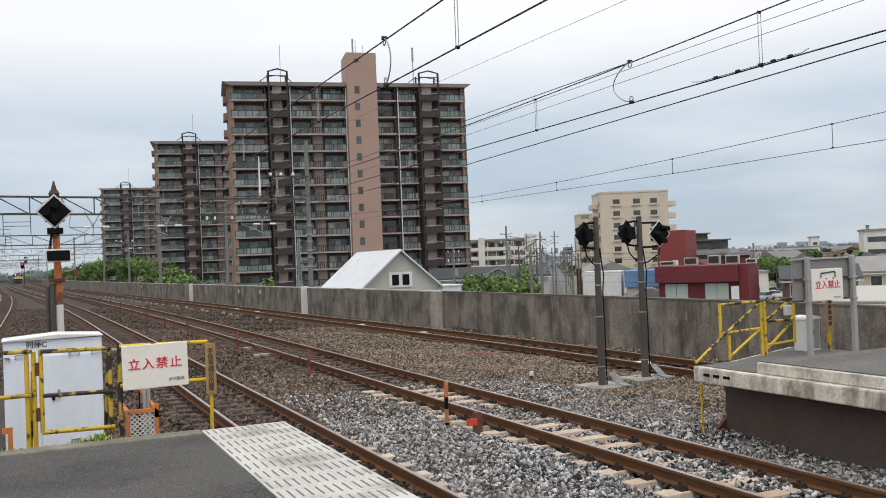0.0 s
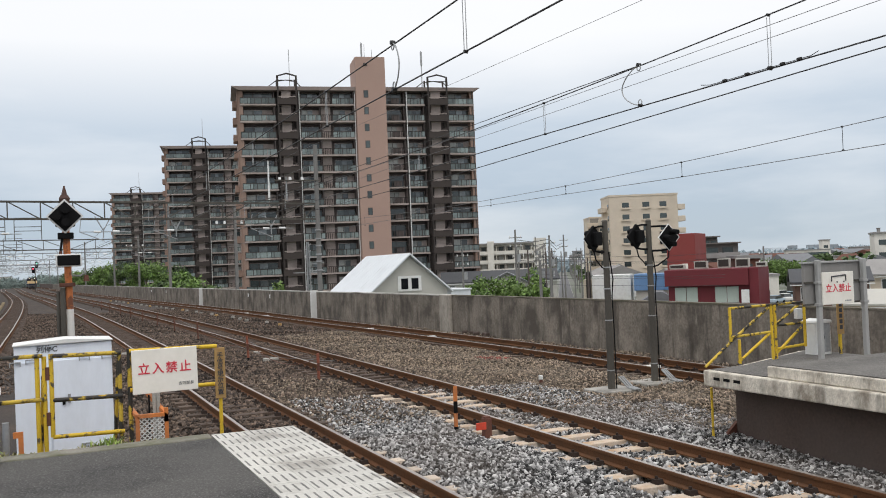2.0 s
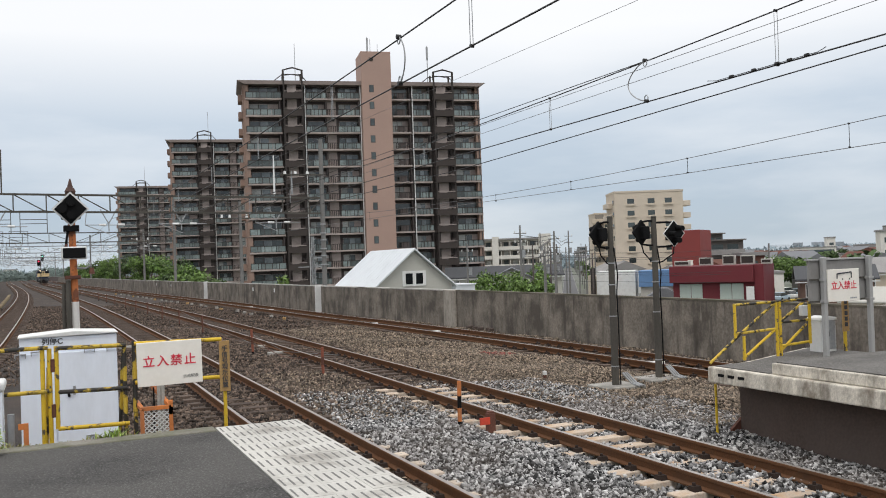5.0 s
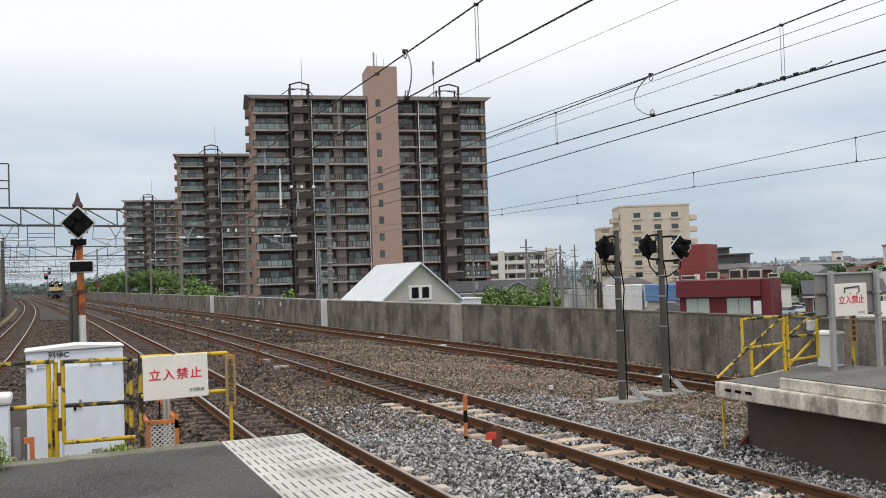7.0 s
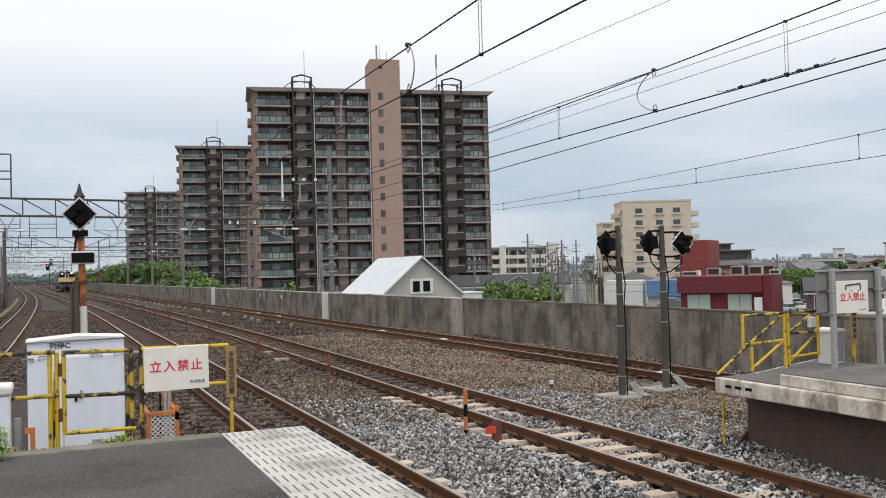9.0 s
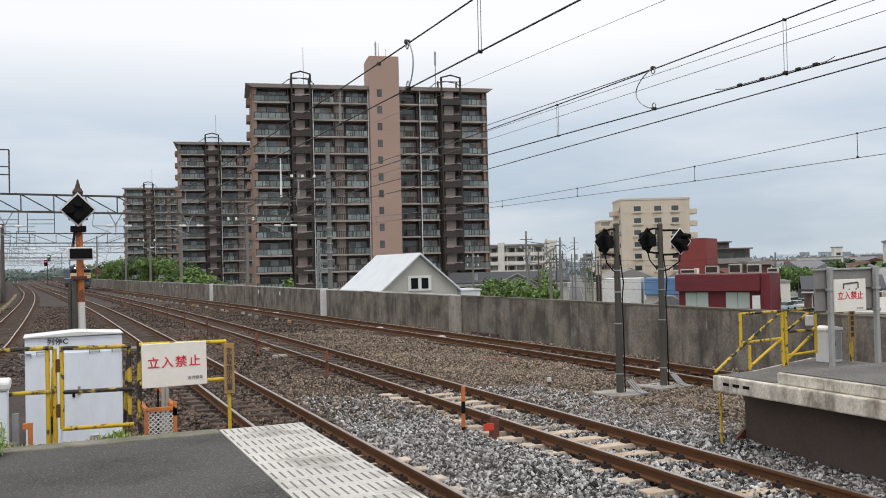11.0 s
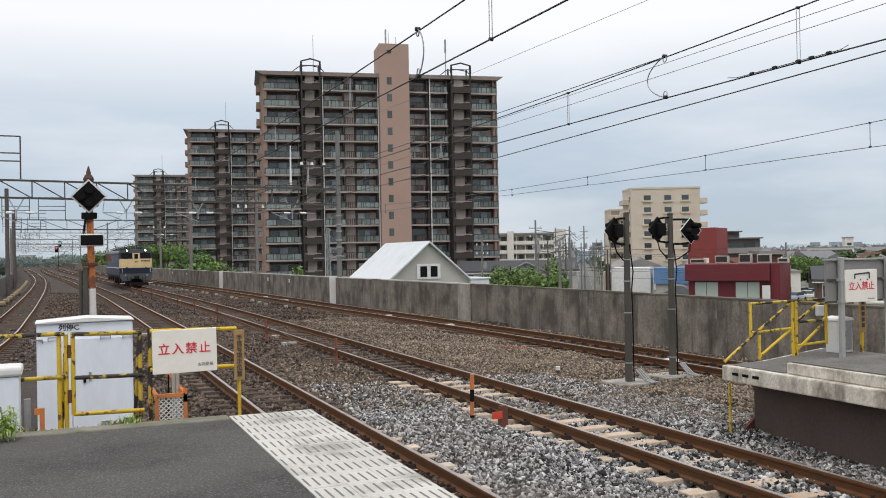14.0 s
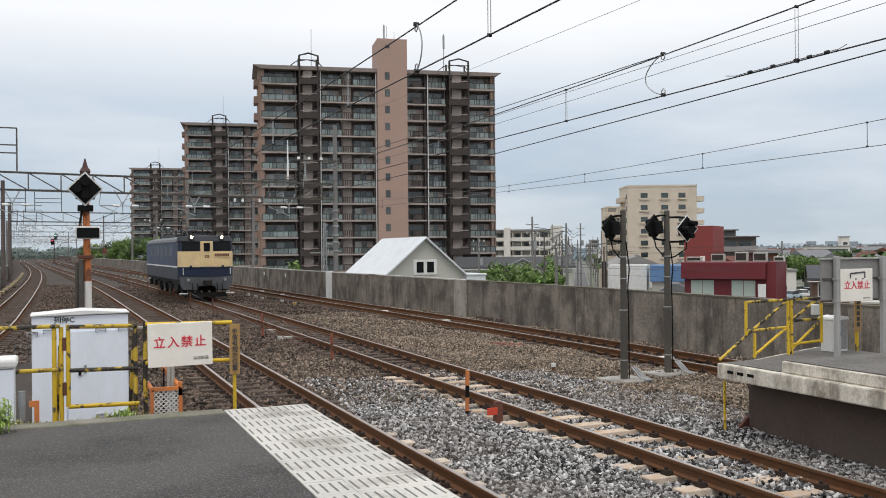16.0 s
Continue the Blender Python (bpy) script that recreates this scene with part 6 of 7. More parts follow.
for s in (-1, 1):
    bm = bmesh.new()
    prism(bm, [(0, zr - 0.12), (3.6 * s, ze - 0.42), (3.6 * s, ze - 0.28), (0, zr + 0.02)], "y", -0.45, 10.6)
    roof = part("roof", bm, M_METALROOF, house, "white standing-seam metal roof", smooth=False)
    for k in range(1, 13):
        y = -0.45 + k * 0.85
        part("roof_seam", bar(bmesh.new(), (0.05 * s, y, zr + 0.03), (3.58 * s, y, ze - 0.27), 0.02, 0.012), M_METALROOF, roof, smooth=False)
for k in range(17):
    z = ze - 1.2 + k * 0.22
    half = min(3.24, max(0.05, 3.24 * (zr - 0.42 - z) / (zr - 0.26 - ze)))
    part("siding_board", B(-half, half, -0.02, -0.004, z, z + 0.216), M_SIDING, house, smooth=False)
part("window_frame", B(-1.0, 1.0, -0.1, 0.0, 7.45, 8.65), M_WHITE, house, "white window frame", 0.02, False)
for s in (-1, 1):
    part("window", B(0.44 * s - 0.29, 0.44 * s + 0.29, -0.13, -0.09, 7.62, 8.47), M_LGLASS, house, "dark window pane")
shed = thing("low_annex", "low white-roofed annex beside the gabled house", "annex", m=facing(32.0, 67.5, -0.9))
part("wall", B(-1.0, 0.75, 0, 5, 0, 7.3), M_METALROOF, shed, smooth=False)
part("roof", B(-1.1, 0.85, -0.1, 5.2, 7.3, 7.42), M_METALROOF, shed, "white roof edge", 0.03, False)

# For thin dark sheets on the wall, painting the shade in balcony openings.
M_APTDARK = mat("balcony_shade_sheet", (0.24, 0.225, 0.20), 0.8, 0, 0.15, 0.3, 5, 0.03)
cream = thing("cream_apartment_block", "cream rendered apartment block with small windows and side balconies", "apartment building", m=facing(136.0, 181.4, -24))
part("wall", B(-8.4, 8.4, 0, 11, 0, 24.2), M_CREAM, cream, bevel=0.05, smooth=False)
part("parapet", B(-8.5, 8.5, -0.1, 11.1, 24.2, 24.65), M_CREAM, cream, smooth=False)
windows(cream, 18, 8, 2.9, 1.2, 3, 1.7, 1.2, M_GLASSG, M_CREAM, x_of=(-4.4, 0.6, 4.8))
for k in range(8):
    part("balcony", B(8.4, 10.2, -0.1, 4.5, k * 2.9 + 0.3, k * 2.9 + 1.6), M_CREAM, cream, "cream side balcony", 0.08, False)
    part("balcony", B(-9.6, -8.4, 3.0, 9.5, k * 2.9 + 0.3, k * 2.9 + 1.6), M_CREAM, cream, "cream side balcony", 0.08, False)
    part("side_window", B(-8.48, -8.38, 1.0, 2.2, k * 2.9 + 1.0, k * 2.9 + 2.2), M_GLASSG, cream)
wing = thing("cream_apartment_wing", "lower cream apartment wing with balconies behind the block", "apartment building", m=facing(136.5, 202.6, -24))
part("wall", B(-1.9, 3.2, 0, 10, 0, 20.0), M_CREAM, wing, bevel=0.05, smooth=False)
part("parapet", B(-2.0, 3.25, -0.1, 10.1, 20.0, 20.4), M_CREAM, wing, smooth=False)
for k in range(7):
    part("balcony", B(-2.9, 0.6, -1.0, 0.0, k * 2.9 + 0.2, k * 2.9 + 1.4), M_CREAM, wing, "cream balcony front", 0.06, False)
    part("balcony_recess", B(-1.8, 0.5, -0.05, 0.01, k * 2.9 + 1.4, k * 2.9 + 2.8), M_APTDARK, wing, "dark sheet for balcony recess shade")
windows(wing, 6, 6, 2.9, 1.5, 2, 1.6, 1.3, M_GLASSG, M_CREAM)

apt = thing("pale_apartment_block", "pale five-storey apartment block with long balconies", "apartment building", m=facing(137.7, 265.6, -30))
part("wall", B(-16, 14, 0, 9, 0, 15.2), M_PALE, apt, smooth=False)
part("roof", B(-16.4, 14.4, -1.6, 9.4, 15.2, 15.7), M_ROOF, apt, smooth=False)
part("stair_tower", B(13.5, 17.5, -2.0, 7, 0, 16.8), M_PALE, apt, "pale stair tower", 0.05, False)
part("lift_tower", B(-1.7, 0.4, -2.2, 5, 0, 16.3), M_PALE, apt, "pale lift tower", 0.05, False)
for k in range(5):
    z = k * 2.95
    part("balcony", B(-16, 13.4, -1.5, 0, z + 0.1, z + 1.25), M_PALE, apt, "pale balcony front", 0.03, False)
    part("recess", B(-15.9, 13.3, -0.06, 0.01, z + 1.15, z + 2.75), M_APTDARK, apt, "dark sheet for balcony recess shade")
    for c in range(10):
        part("window", B(-15.4 + c * 2.9, -13.9 + c * 2.9, -0.1, -0.05, z + 1.2, z + 2.6), M_GLASSG if (c + k) % 3 else M_CURTAIN, apt)
        part("divider", B(-13.4 + c * 2.9, -13.2 + c * 2.9, -1.45, -0.02, z + 1.25, z + 2.9), M_PALE, apt)
    part("slab_edge", B(-16, 13.4, -1.56, -1.5, z - 0.05, z + 0.12), M_ROOF, apt)
    part("stair_rail", bar(bmesh.new(), (13.6, -2.1, z + 0.4), (17.3, -2.1, z + 2.6), 0.1, 0.7), M_ROOF, apt, smooth=False)

red = thing("red_building", "dark red two-storey building with pale shutters and roof units", "building", m=facing(62.1, 71.2, -52))
part("wall", B(-5.0, 3.2, 0, 6.5, 0, 6.25), M_REDWALL, red, smooth=False)
part("fascia", B(-5.2, 3.0, -0.7, 6.6, 6.25, 7.9), M_REDWALL, red, "dark red overhanging fascia", 0.03, False)
part("side_block", B(3.02, 3.9, -0.3, 6.6, 0, 7.95), M_REDWALL, red, "", 0.03, False)
for x in (-3.2, 0.8):
    for s in (-1, 1):
        part("shutter", B(x + s * 0.58 - 0.55, x + s * 0.58 + 0.55, -0.08, 0.0, 3.4, 6.1), M_SHUTTER, red, "pale green shutter")
    part("window_rail", B(x - 1.2, x + 1.2, -0.12, -0.08, 4.45, 4.55), M_ROOF, red)
part("sign_plate", B(2.3, 3.05, -0.78, -0.72, 4.5, 5.8), M_WHITE, red, "white plate", 0.02, False)
for i, (x, w, h) in enumerate(((-4.3, 1.5, 0.5), (-1.9, 1.3, 0.8), (0.4, 1.2, 0.95), (2.2, 1.3, 0.9), (4.0, 1.0, 0.5))):
    ac = thing("roof_unit", "pale metal air-conditioning unit on the red building's roof", "air conditioner", "roof units", m=facing(62.1, 71.2, -52) @ Matrix.Translation((x, 1.0, 7.95)))
    part("casing", B(-w / 2, w / 2, 0, 0.8, 0.0, h), M_SIDING, ac, bevel=0.03, smooth=False)
    part("grille", B(-w / 2 + 0.1, w / 2 - 0.1, -0.03, 0.0, 0.15, h - 0.1), M_DARKMETAL, ac, "dark grille")
redtall = thing("red_tower_block", "brick-red windowless block behind the red building", "building", m=facing(69.2, 83.4, -52))
part("wall", B(-3.0, 0.3, 0, 6, 0, 11.9), M_REDWALL2, redtall, bevel=0.03, smooth=False)
part("lamp_plate", B(-1.2, -0.6, -0.1, 0.0, 7.7, 8.4), M_BOARD, redtall, "cream plate")
white = thing("white_workshop", "plain white rendered workshop behind the wall", "building", m=facing(70.6, 100.3, -40))
part("wall", B(-3.5, 1.6, 0, 6, 0, 7.1), M_WHITE, white, smooth=False)
part("side", B(-4.7, -3.55, 0.5, 6, 0, 6.6), M_CREAM, white, "cream side bay", smooth=False)
part("pipe", B(-4.3, -3.7, 0.1, 0.5, 0, 7.6), M_DARKMETAL, white, "dark pipe stack", smooth=False)
blue = thing("blue_roofed_shed", "shed with a faded blue sheet upper wall", "shed", m=facing(73.0, 96.4, -40))
part("wall", B(-2.0, 4.5, 0, 6, 0, 5.0), M_SIDING, blue, smooth=False)
part("upper_wall", B(-2.2, 4.7, -0.3, 6.2, 5.0, 7.1), M_BLUE, blue, "faded blue sheeting", 0.02, False)
dark = thing("dark_roof_house", "small house with a dark tiled hip roof behind the wall", "house", m=facing(65.0, 84.5, -38))
part("wall", B(-2.2, 2.2, 0, 4, 0, 3.9), M_SIDING, dark, smooth=False)
part("roof", prism(bmesh.new(), [(-2.7, 3.9), (2.7, 3.9), (0.4, 5.3), (-0.4, 5.3)], "y", -0.4, 4.5), M_TILE, dark, "dark grey roof tiles", smooth=False)


grey_house = thing("gabled_house", "small grey house with a dark tiled gable roof", "house", m=facing(57.0, 106.1, -28))
part("wall", prism(bmesh.new(), [(-3.2, 0), (3.2, 0), (3.2, 6.3), (0, 7.9), (-3.2, 6.3)], "y", 0, 7), M_SIDING, grey_house, smooth=False)
for s in (-1, 1):
    part("roof", prism(bmesh.new(), [(0, 7.95), (3.8 * s, 6.1), (3.8 * s, 6.25), (0, 8.1)], "y", -0.5, 7.5), M_TILE, grey_house, "dark grey tiled roof", smooth=False)


def box_house(rng, x, y, turn, w, d, h, flat):
    col = rng.choice((M_SIDING, M_PALE, M_CREAM, M_WHITE, M_ROOF))
    t = thing("town_house", "small distant house in the town", "house", "town houses", m=facing(x, y, turn))
    part("wall", B(-w / 2, w / 2, 0, d, 0, h), col, t, smooth=False)
    if flat:
        part("roof", B(-w / 2 - 0.2, w / 2 + 0.2, -0.2, d + 0.2, h, h + 0.4), M_ROOF, t, smooth=False)
    else:
        rf = rng.choice((M_TILE, M_TILE, M_ROOF, M_RUSTDK))
        if rng.random() < 0.5:
            part("roof", prism(bmesh.new(), [(-w / 2 - 0.5, h), (w / 2 + 0.5, h), (0, h + 2.0)], "y", -0.5, d + 0.5), rf, t, "tiled gable roof", smooth=False)
        else:
            part("roof", prism(bmesh.new(), [(-0.5, h), (d + 0.5, h), (d / 2, h + 2.0)], "x", -w / 2 - 0.5, w / 2 + 0.5), rf, t, "tiled gable roof", smooth=False)
    for k in range(max(1, int(h / 2.9))):
        for c in range(max(1, int(w / 3.2))):
            xx = -w / 2 + 1.6 + c * 3.2
            part("window", B(xx - 0.7, xx + 0.7, -0.06, 0.01, k * 2.9 + 1.0, k * 2.9 + 2.2), M_GLASSG, t)
    return t


def bearing(deg, dist):
    return dist * math.sin(radians(deg)), dist * math.cos(radians(deg))


rng = random.Random(21)
for k in range(150):
    deg = rng.uniform(30.5, 53)
    dist = 120 * (1 + k / 150 * 5) * rng.uniform(0.85, 1.15)
    if 30.4 < deg < 33.4:
        continue
    if (43.2 < deg < 46.2 and dist < 300) or (dist < 150 and deg < 42.5) or (dist < 330 and deg < 35):
        continue
    x, y = bearing(deg, dist)
    flat = rng.random() < 0.3
    box_house(rng, x, y, -deg + rng.uniform(-40, 40), rng.uniform(7, 13), rng.uniform(6, 9), rng.uniform(4.5, 6.3) if dist < 400 else rng.uniform(5.5, 7.5), flat)

for deg, dist, w, h, label in ((46.25, 420, 17.8, 9.0, "long pale distant factory hall"), (-1.6, 560, 6, 12.0, "pale distant building beyond the curve"),
                               (47.2, 440, 3.4, 13.2, "white distant water-tank building"), (42.95, 108, 2.2, 8.7, "brown brick shed behind the roofs"), (32.75, 620, 5.5, 14.5, "far grey office block"), (32.5, 700, 5, 12, "far grey office block"),
                               (50.9, 230, 9, 12.4, "pale cream apartment slab with window bands"), (50.0, 560, 30, 9.5, "long grey distant hall"), (35.6, 560, 16, 14, "far pale apartment block")):
    x, y = bearing(deg, dist)
    t = thing("town_block", label, "building", "town blocks", m=facing(x, y, -deg + 8))
    part("wall", B(-w / 2, w / 2, 0, 9, 0, h), M_RUSTDK if "brick" in label else M_PALE if "pale" in label or "white" in label else M_ROOF, t, smooth=False)
    part("roof", B(-w / 2 - 0.3, w / 2 + 0.3, -0.3, 9.3, h, h + 0.4), M_ROOF, t, smooth=False)
    for k in range(max(1, int(h / 2.9))):
        part("window_band", B(-w / 2 + 0.8, w / 2 - 0.8, -0.05, 0.01, k * 2.9 + 1.1, k * 2.9 + 2.3), M_GLASSG, t)

M_DARKAPT = mat("dark_grey_brown_render", (0.15, 0.135, 0.125), 0.85, 0, 0.12, 0.3, 5, 0.03)
M_BALFRONT = mat("pale_grey_balcony_front", (0.40, 0.385, 0.37), 0.8, 0, 0.1, 0.3, 5, 0.03)
for deg, dist, w, h, floors, label in ((41.35, 190, 6.7, 11.3, 4, "dark grey apartment block with pale balcony fronts"), (40.75, 204, 3.0, 12.9, 4, "dark grey stair block behind the apartments")):
    t = thing("apartment_block", label, "apartment building", "grey apartments", m=facing(*bearing(deg, dist), -deg + 14))
    part("wall", B(-w / 2, w / 2, 0, 8, 0, h), M_DARKAPT, t, smooth=False)
    part("roof", B(-w / 2 - 0.3, w / 2 + 0.3, -1.3, 8.2, h, h + 0.25), M_DARKAPT, t, smooth=False)
    for k in range(floors):
        z = h - (k + 1) * 2.75
        part("balcony", B(-w / 2, w / 2, -1.2, 0, z - 0.1, z + 1.0), M_BALFRONT if k % 2 else M_ROOF, t, "grey balcony front", 0.03, False)
        for c in range(2):
            part("window", B(-w * 0.42 + c * w * 0.45, -w * 0.1 + c * w * 0.45, -0.06, 0.01, z + 0.6, z + 2.0), M_GLASSG, t)
chimney = thing("chimney", "slim grey distant chimney over the roofs", "chimney", m=facing(*bearing(50.0, 500), 0))
part("stack", cyl(bmesh.new(), (0, 0, 0), (0, 0, 18.2), 1.3, 0.8, 16), M_ROOF, chimney)
part("rim", cyl(bmesh.new(), (0, 0, 18.2), (0, 0, 18.7), 0.95, 0.95, 16), M_DARKAPT, chimney)


def roofed_house(deg, dist, turn, w, d, eaves, ridge, wall, roof, label):
    """A gabled house with its ridge along the front, a door-height window row and gutters."""
    t = thing("gabled_house", label, "house", "near houses", m=facing(*bearing(deg, dist), turn))
    part("wall", prism(bmesh.new(), [(0, 0), (d, 0), (d, eaves), (d / 2, ridge - 0.15), (0, eaves)], "x", -w / 2, w / 2), wall, t, smooth=False)
    for sgn in (-1, 1):
        e = d / 2 + sgn * (d / 2 + 0.5)
        drop = (ridge - eaves) * 0.5 / (d / 2)
        part("roof", prism(bmesh.new(), [(d / 2, ridge - 0.1), (e, eaves - drop - 0.02), (e, eaves - drop + 0.14), (d / 2, ridge + 0.06)], "x", -w / 2 - 0.5, w / 2 + 0.5), roof, t, "sloping roof", smooth=False)
    for k in range(max(2, int(w / 2.6))):
        x = -w / 2 + 1.2 + k * 2.6
        win = part("window", B(x - 0.6, x + 0.6, -0.05, 0.01, eaves - 1.9, eaves - 0.7), M_GLASSG, t)
        part("window_frame", B(x - 0.7, x + 0.7, -0.03, 0.01, eaves - 2.0, eaves - 0.6), M_WHITE, win)
    part("gutter", B(-w / 2 - 0.5, w / 2 + 0.5, -0.62, -0.5, eaves - 0.45, eaves - 0.33), M_WHITE, t)
    return t


M_TILEDK = mat("dark_roof_tiles", (0.07, 0.072, 0.077), 0.8, 0, 0.2, 1, 10, 0.2)
M_BRICKBROWN = mat("brown_brick_wall", (0.17, 0.11, 0.085), 0.9, 0, 0.2, 0.6, 8, 0.1)
roofed_house(47.4, 101, -47 + 4, 7, 6, 6.2, 7.4, M_BRICKBROWN, M_TILEDK, "brown house with a dark tiled roof behind the wall")
roofed_house(50.4, 118, -50 + 12, 13, 8, 6.3, 7.9, M_CREAM, M_ROOF, "cream house with a wide grey roof behind the wall")
roofed_house(50.2, 90, -50 - 15, 8, 6, 4.4, 5.5, M_CREAM, M_SIDING, "cream house with a pale sheet roof behind the wall")
roofed_house(27.8, 152, -28 + 4, 19, 8, 6.4, 8.0, M_SIDING, M_TILEDK, "long pale house with a dark tiled roof")
roofed_house(45.9, 88, -46 + 12, 3.6, 4, 3.0, 4.1, M_BRICKBROWN, M_RUSTDK, "low house with a reddish-brown roof")


def parked_car(deg, dist, turn, paint):
    t = thing("parked_car", "small pale car parked among the houses", "car", "parked cars", m=facing(*bearing(deg, dist), turn))
    part("body", B(-2.0, 2.0, -0.8, 0.8, 0.3, 0.95), paint, t, "", 0.15, False)
    cabin = prism(bmesh.new(), [(-1.7, 0.95), (1.2, 0.95), (0.6, 1.5), (-1.4, 1.5)], "y", -0.72, 0.72)
    part("cabin", cabin, M_GLASSG, t, "dark glass cabin", 0.08, False)
    part("roof", B(-1.3, 0.5, -0.7, 0.7, 1.5, 1.55), paint, t, "", 0.03, False)
    for x in (-1.3, 1.3):
        for sgn in (-1, 1):
            part("wheel", cyl(bmesh.new(), (x, 0.68 * sgn, 0.32), (x, 0.84 * sgn, 0.32), 0.32, 0.32, 14), M_BLACK, t)


M_CARBLUE = mat("pale_blue_car_paint", (0.42, 0.52, 0.60), 0.3, 0, 0.05, 1, 10, 0, spec=0.6)
for k, (deg, dist) in enumerate(((44.35, 172), (44.75, 178), (45.15, 186), (44.5, 192))):
    parked_car(deg, dist, 20 + 55 * k, M_WHITE if k % 2 else M_CARBLUE)

x0, y0 = bearing(31.95, 150)
x1, y1 = bearing(31.75, 900)
n = Vector((y1 - y0, x0 - x1, 0)).normalized() * 2.1
road = raw("road", [(x0 - n.x, y0 - n.y, GROUND_Z + 0.02), (x0 + n.x, y0 + n.y, GROUND_Z + 0.02), (x1 + n.x, y1 + n.y, GROUND_Z + 0.02), (x1 - n.x, y1 - n.y, GROUND_Z + 0.02)], [(0, 1, 2, 3)], M_ROAD)
tagged(road, "pale straight town street running away", "road", kind="structure")
for off in (-0.92, 0.0, 0.92):
    a, b, q = n * (off - 0.025), n * (off + 0.025), GROUND_Z + 0.03
    raw("road_line", [(x0 + a.x, y0 + a.y, q), (x0 + b.x, y0 + b.y, q), (x1 + b.x, y1 + b.y, q), (x1 + a.x, y1 + a.y, q)], [(0, 1, 2, 3)], M_CONC, road)
for k in range(26):
    u = k / 26
    side = -1 if k % 2 else 1
    x, y = x0 + (x1 - x0) * u * 0.6 + n.x * 1.9 * side, y0 + (y1 - y0) * u * 0.6 + n.y * 1.9 * side
    t = thing("utility_pole", "grey concrete utility pole beside the street", "utility pole", "utility poles", m=Matrix.Translation((x, y, GROUND_Z)))
    part("shaft", cyl(bmesh.new(), (0, 0, 0), (0, 0, 11 + (k % 3)), 0.15, 0.09, 8), M_CPOLE, t)
    part("crossarm", bar(bmesh.new(), (-0.9, 0, 10.2), (0.9, 0, 10.2), 0.1, 0.1), M_GREYPOLE, t, smooth=False)
for x, y, h in ((43.3, 78.6, 12.6), (47.9, 79.8, 12.0), (69, 111, 13.0), (80, 138, 13.6), (70.2, 73.3, 10.0), (40.0, 84, 11.0), (53.5, 91.3, 10.6), (65.0, 108.0, 10.4), (79.6, 129.0, 10.8), (76.2, 119.7, 10.2)):
    t = thing("utility_pole", "tall grey utility pole with crossarms behind the wall", "utility pole", "utility poles", m=Matrix.Translation((x, y, GROUND_Z)))
    part("shaft", cyl(bmesh.new(), (0, 0, 0), (0, 0, h), 0.15, 0.085, 10), M_CPOLE, t)
    for z in (0.8, 1.7):
        part("crossarm", bar(bmesh.new(), (-0.7, 0, h - z), (0.7, 0, h - z), 0.07, 0.07), M_GREYPOLE, t, smooth=False)
        for sx in (-0.6, 0.1, 0.6):
            part("insulator", cyl(bmesh.new(), (sx, 0, h - z), (sx, 0, h - z + 0.22), 0.06, 0.05, 8), M_INSUL, t)
    part("transformer", cyl(bmesh.new(), (0.25, -0.1, h - 3.2), (0.25, -0.1, h - 2.45), 0.2, 0.2, 12), M_STEEL, t)
rng2 = random.Random(31)
for deg, dist, h in ((29.0, 92, 10.6), (29.6, 118, 11.0), (30.3, 104, 10.2), (30.7, 140, 11.4), (31.1, 168, 11.6), (30.1, 176, 11.8), (32.9, 150, 10.0), (33.3, 122, 9.6)):
    t = thing("utility_pole", "slim utility pole with a crossarm behind the wall", "utility pole", "utility poles", m=facing(*bearing(deg, dist), -deg + rng2.uniform(-30, 30)))
    part("shaft", cyl(bmesh.new(), (0, 0, 0), (0, 0, h), 0.15, 0.09, 10), M_CPOLE if rng2.random() < 0.6 else M_BROWNPOLE, t)
    part("crossarm", bar(bmesh.new(), (-0.7, 0, h - 0.7), (0.7, 0, h - 0.7), 0.07, 0.07), M_GREYPOLE, t, smooth=False)
    for sx in (-0.6, 0.1, 0.6):
        part("insulator", cyl(bmesh.new(), (sx, 0, h - 0.7), (sx, 0, h - 0.48), 0.06, 0.05, 8), M_INSUL, t)
for k, (h, drop) in enumerate(((2.9, 0.4), (2.5, 0.5), (2.1, 0.3), (0.9, 0.5), (0.5, 0.35), (-0.2, 0.4))):
    (ax, ay), (bx, by), (cx, cy) = bearing(30.3, 104), bearing(35.5, 99), bearing(41.5, 90)
    wire("town_cable", "thin dark cable between utility poles", [(ax, ay, h), ((ax + bx) / 2, (ay + by) / 2, h - drop * 0.8), (bx, by, h - drop), ((bx + cx) / 2, (by + cy) / 2, h - drop * 1.3), (cx, cy, h - drop)], 0.016, M_WIRE)
for z in (4.6, 4.2, 2.6):
    wire("town_cable", "thin dark cable between utility poles", [(43.3, 78.6, z), (45.6, 79.2, z - 0.25), (47.9, 79.8, z), (58, 95, z - 0.5), (69, 111, z + 0.3)], 0.03, M_WIRE)
for k in range(18):
    u, side = 0.05 + k * 0.042, 1 if k % 2 else -1
    box_house(rng, x0 + (x1 - x0) * u + n.x * 6.2 * side, y0 + (y1 - y0) * u + n.y * 6.2 * side, -32, rng.uniform(5, 8), rng.uniform(6, 9), rng.uniform(4.6, 7.2), k % 3 == 0)
mast = thing("antenna_mast", "pale lattice antenna mast beside the wall", "mast", m=Matrix.Translation((16.4, 58.2, GROUND_Z)))
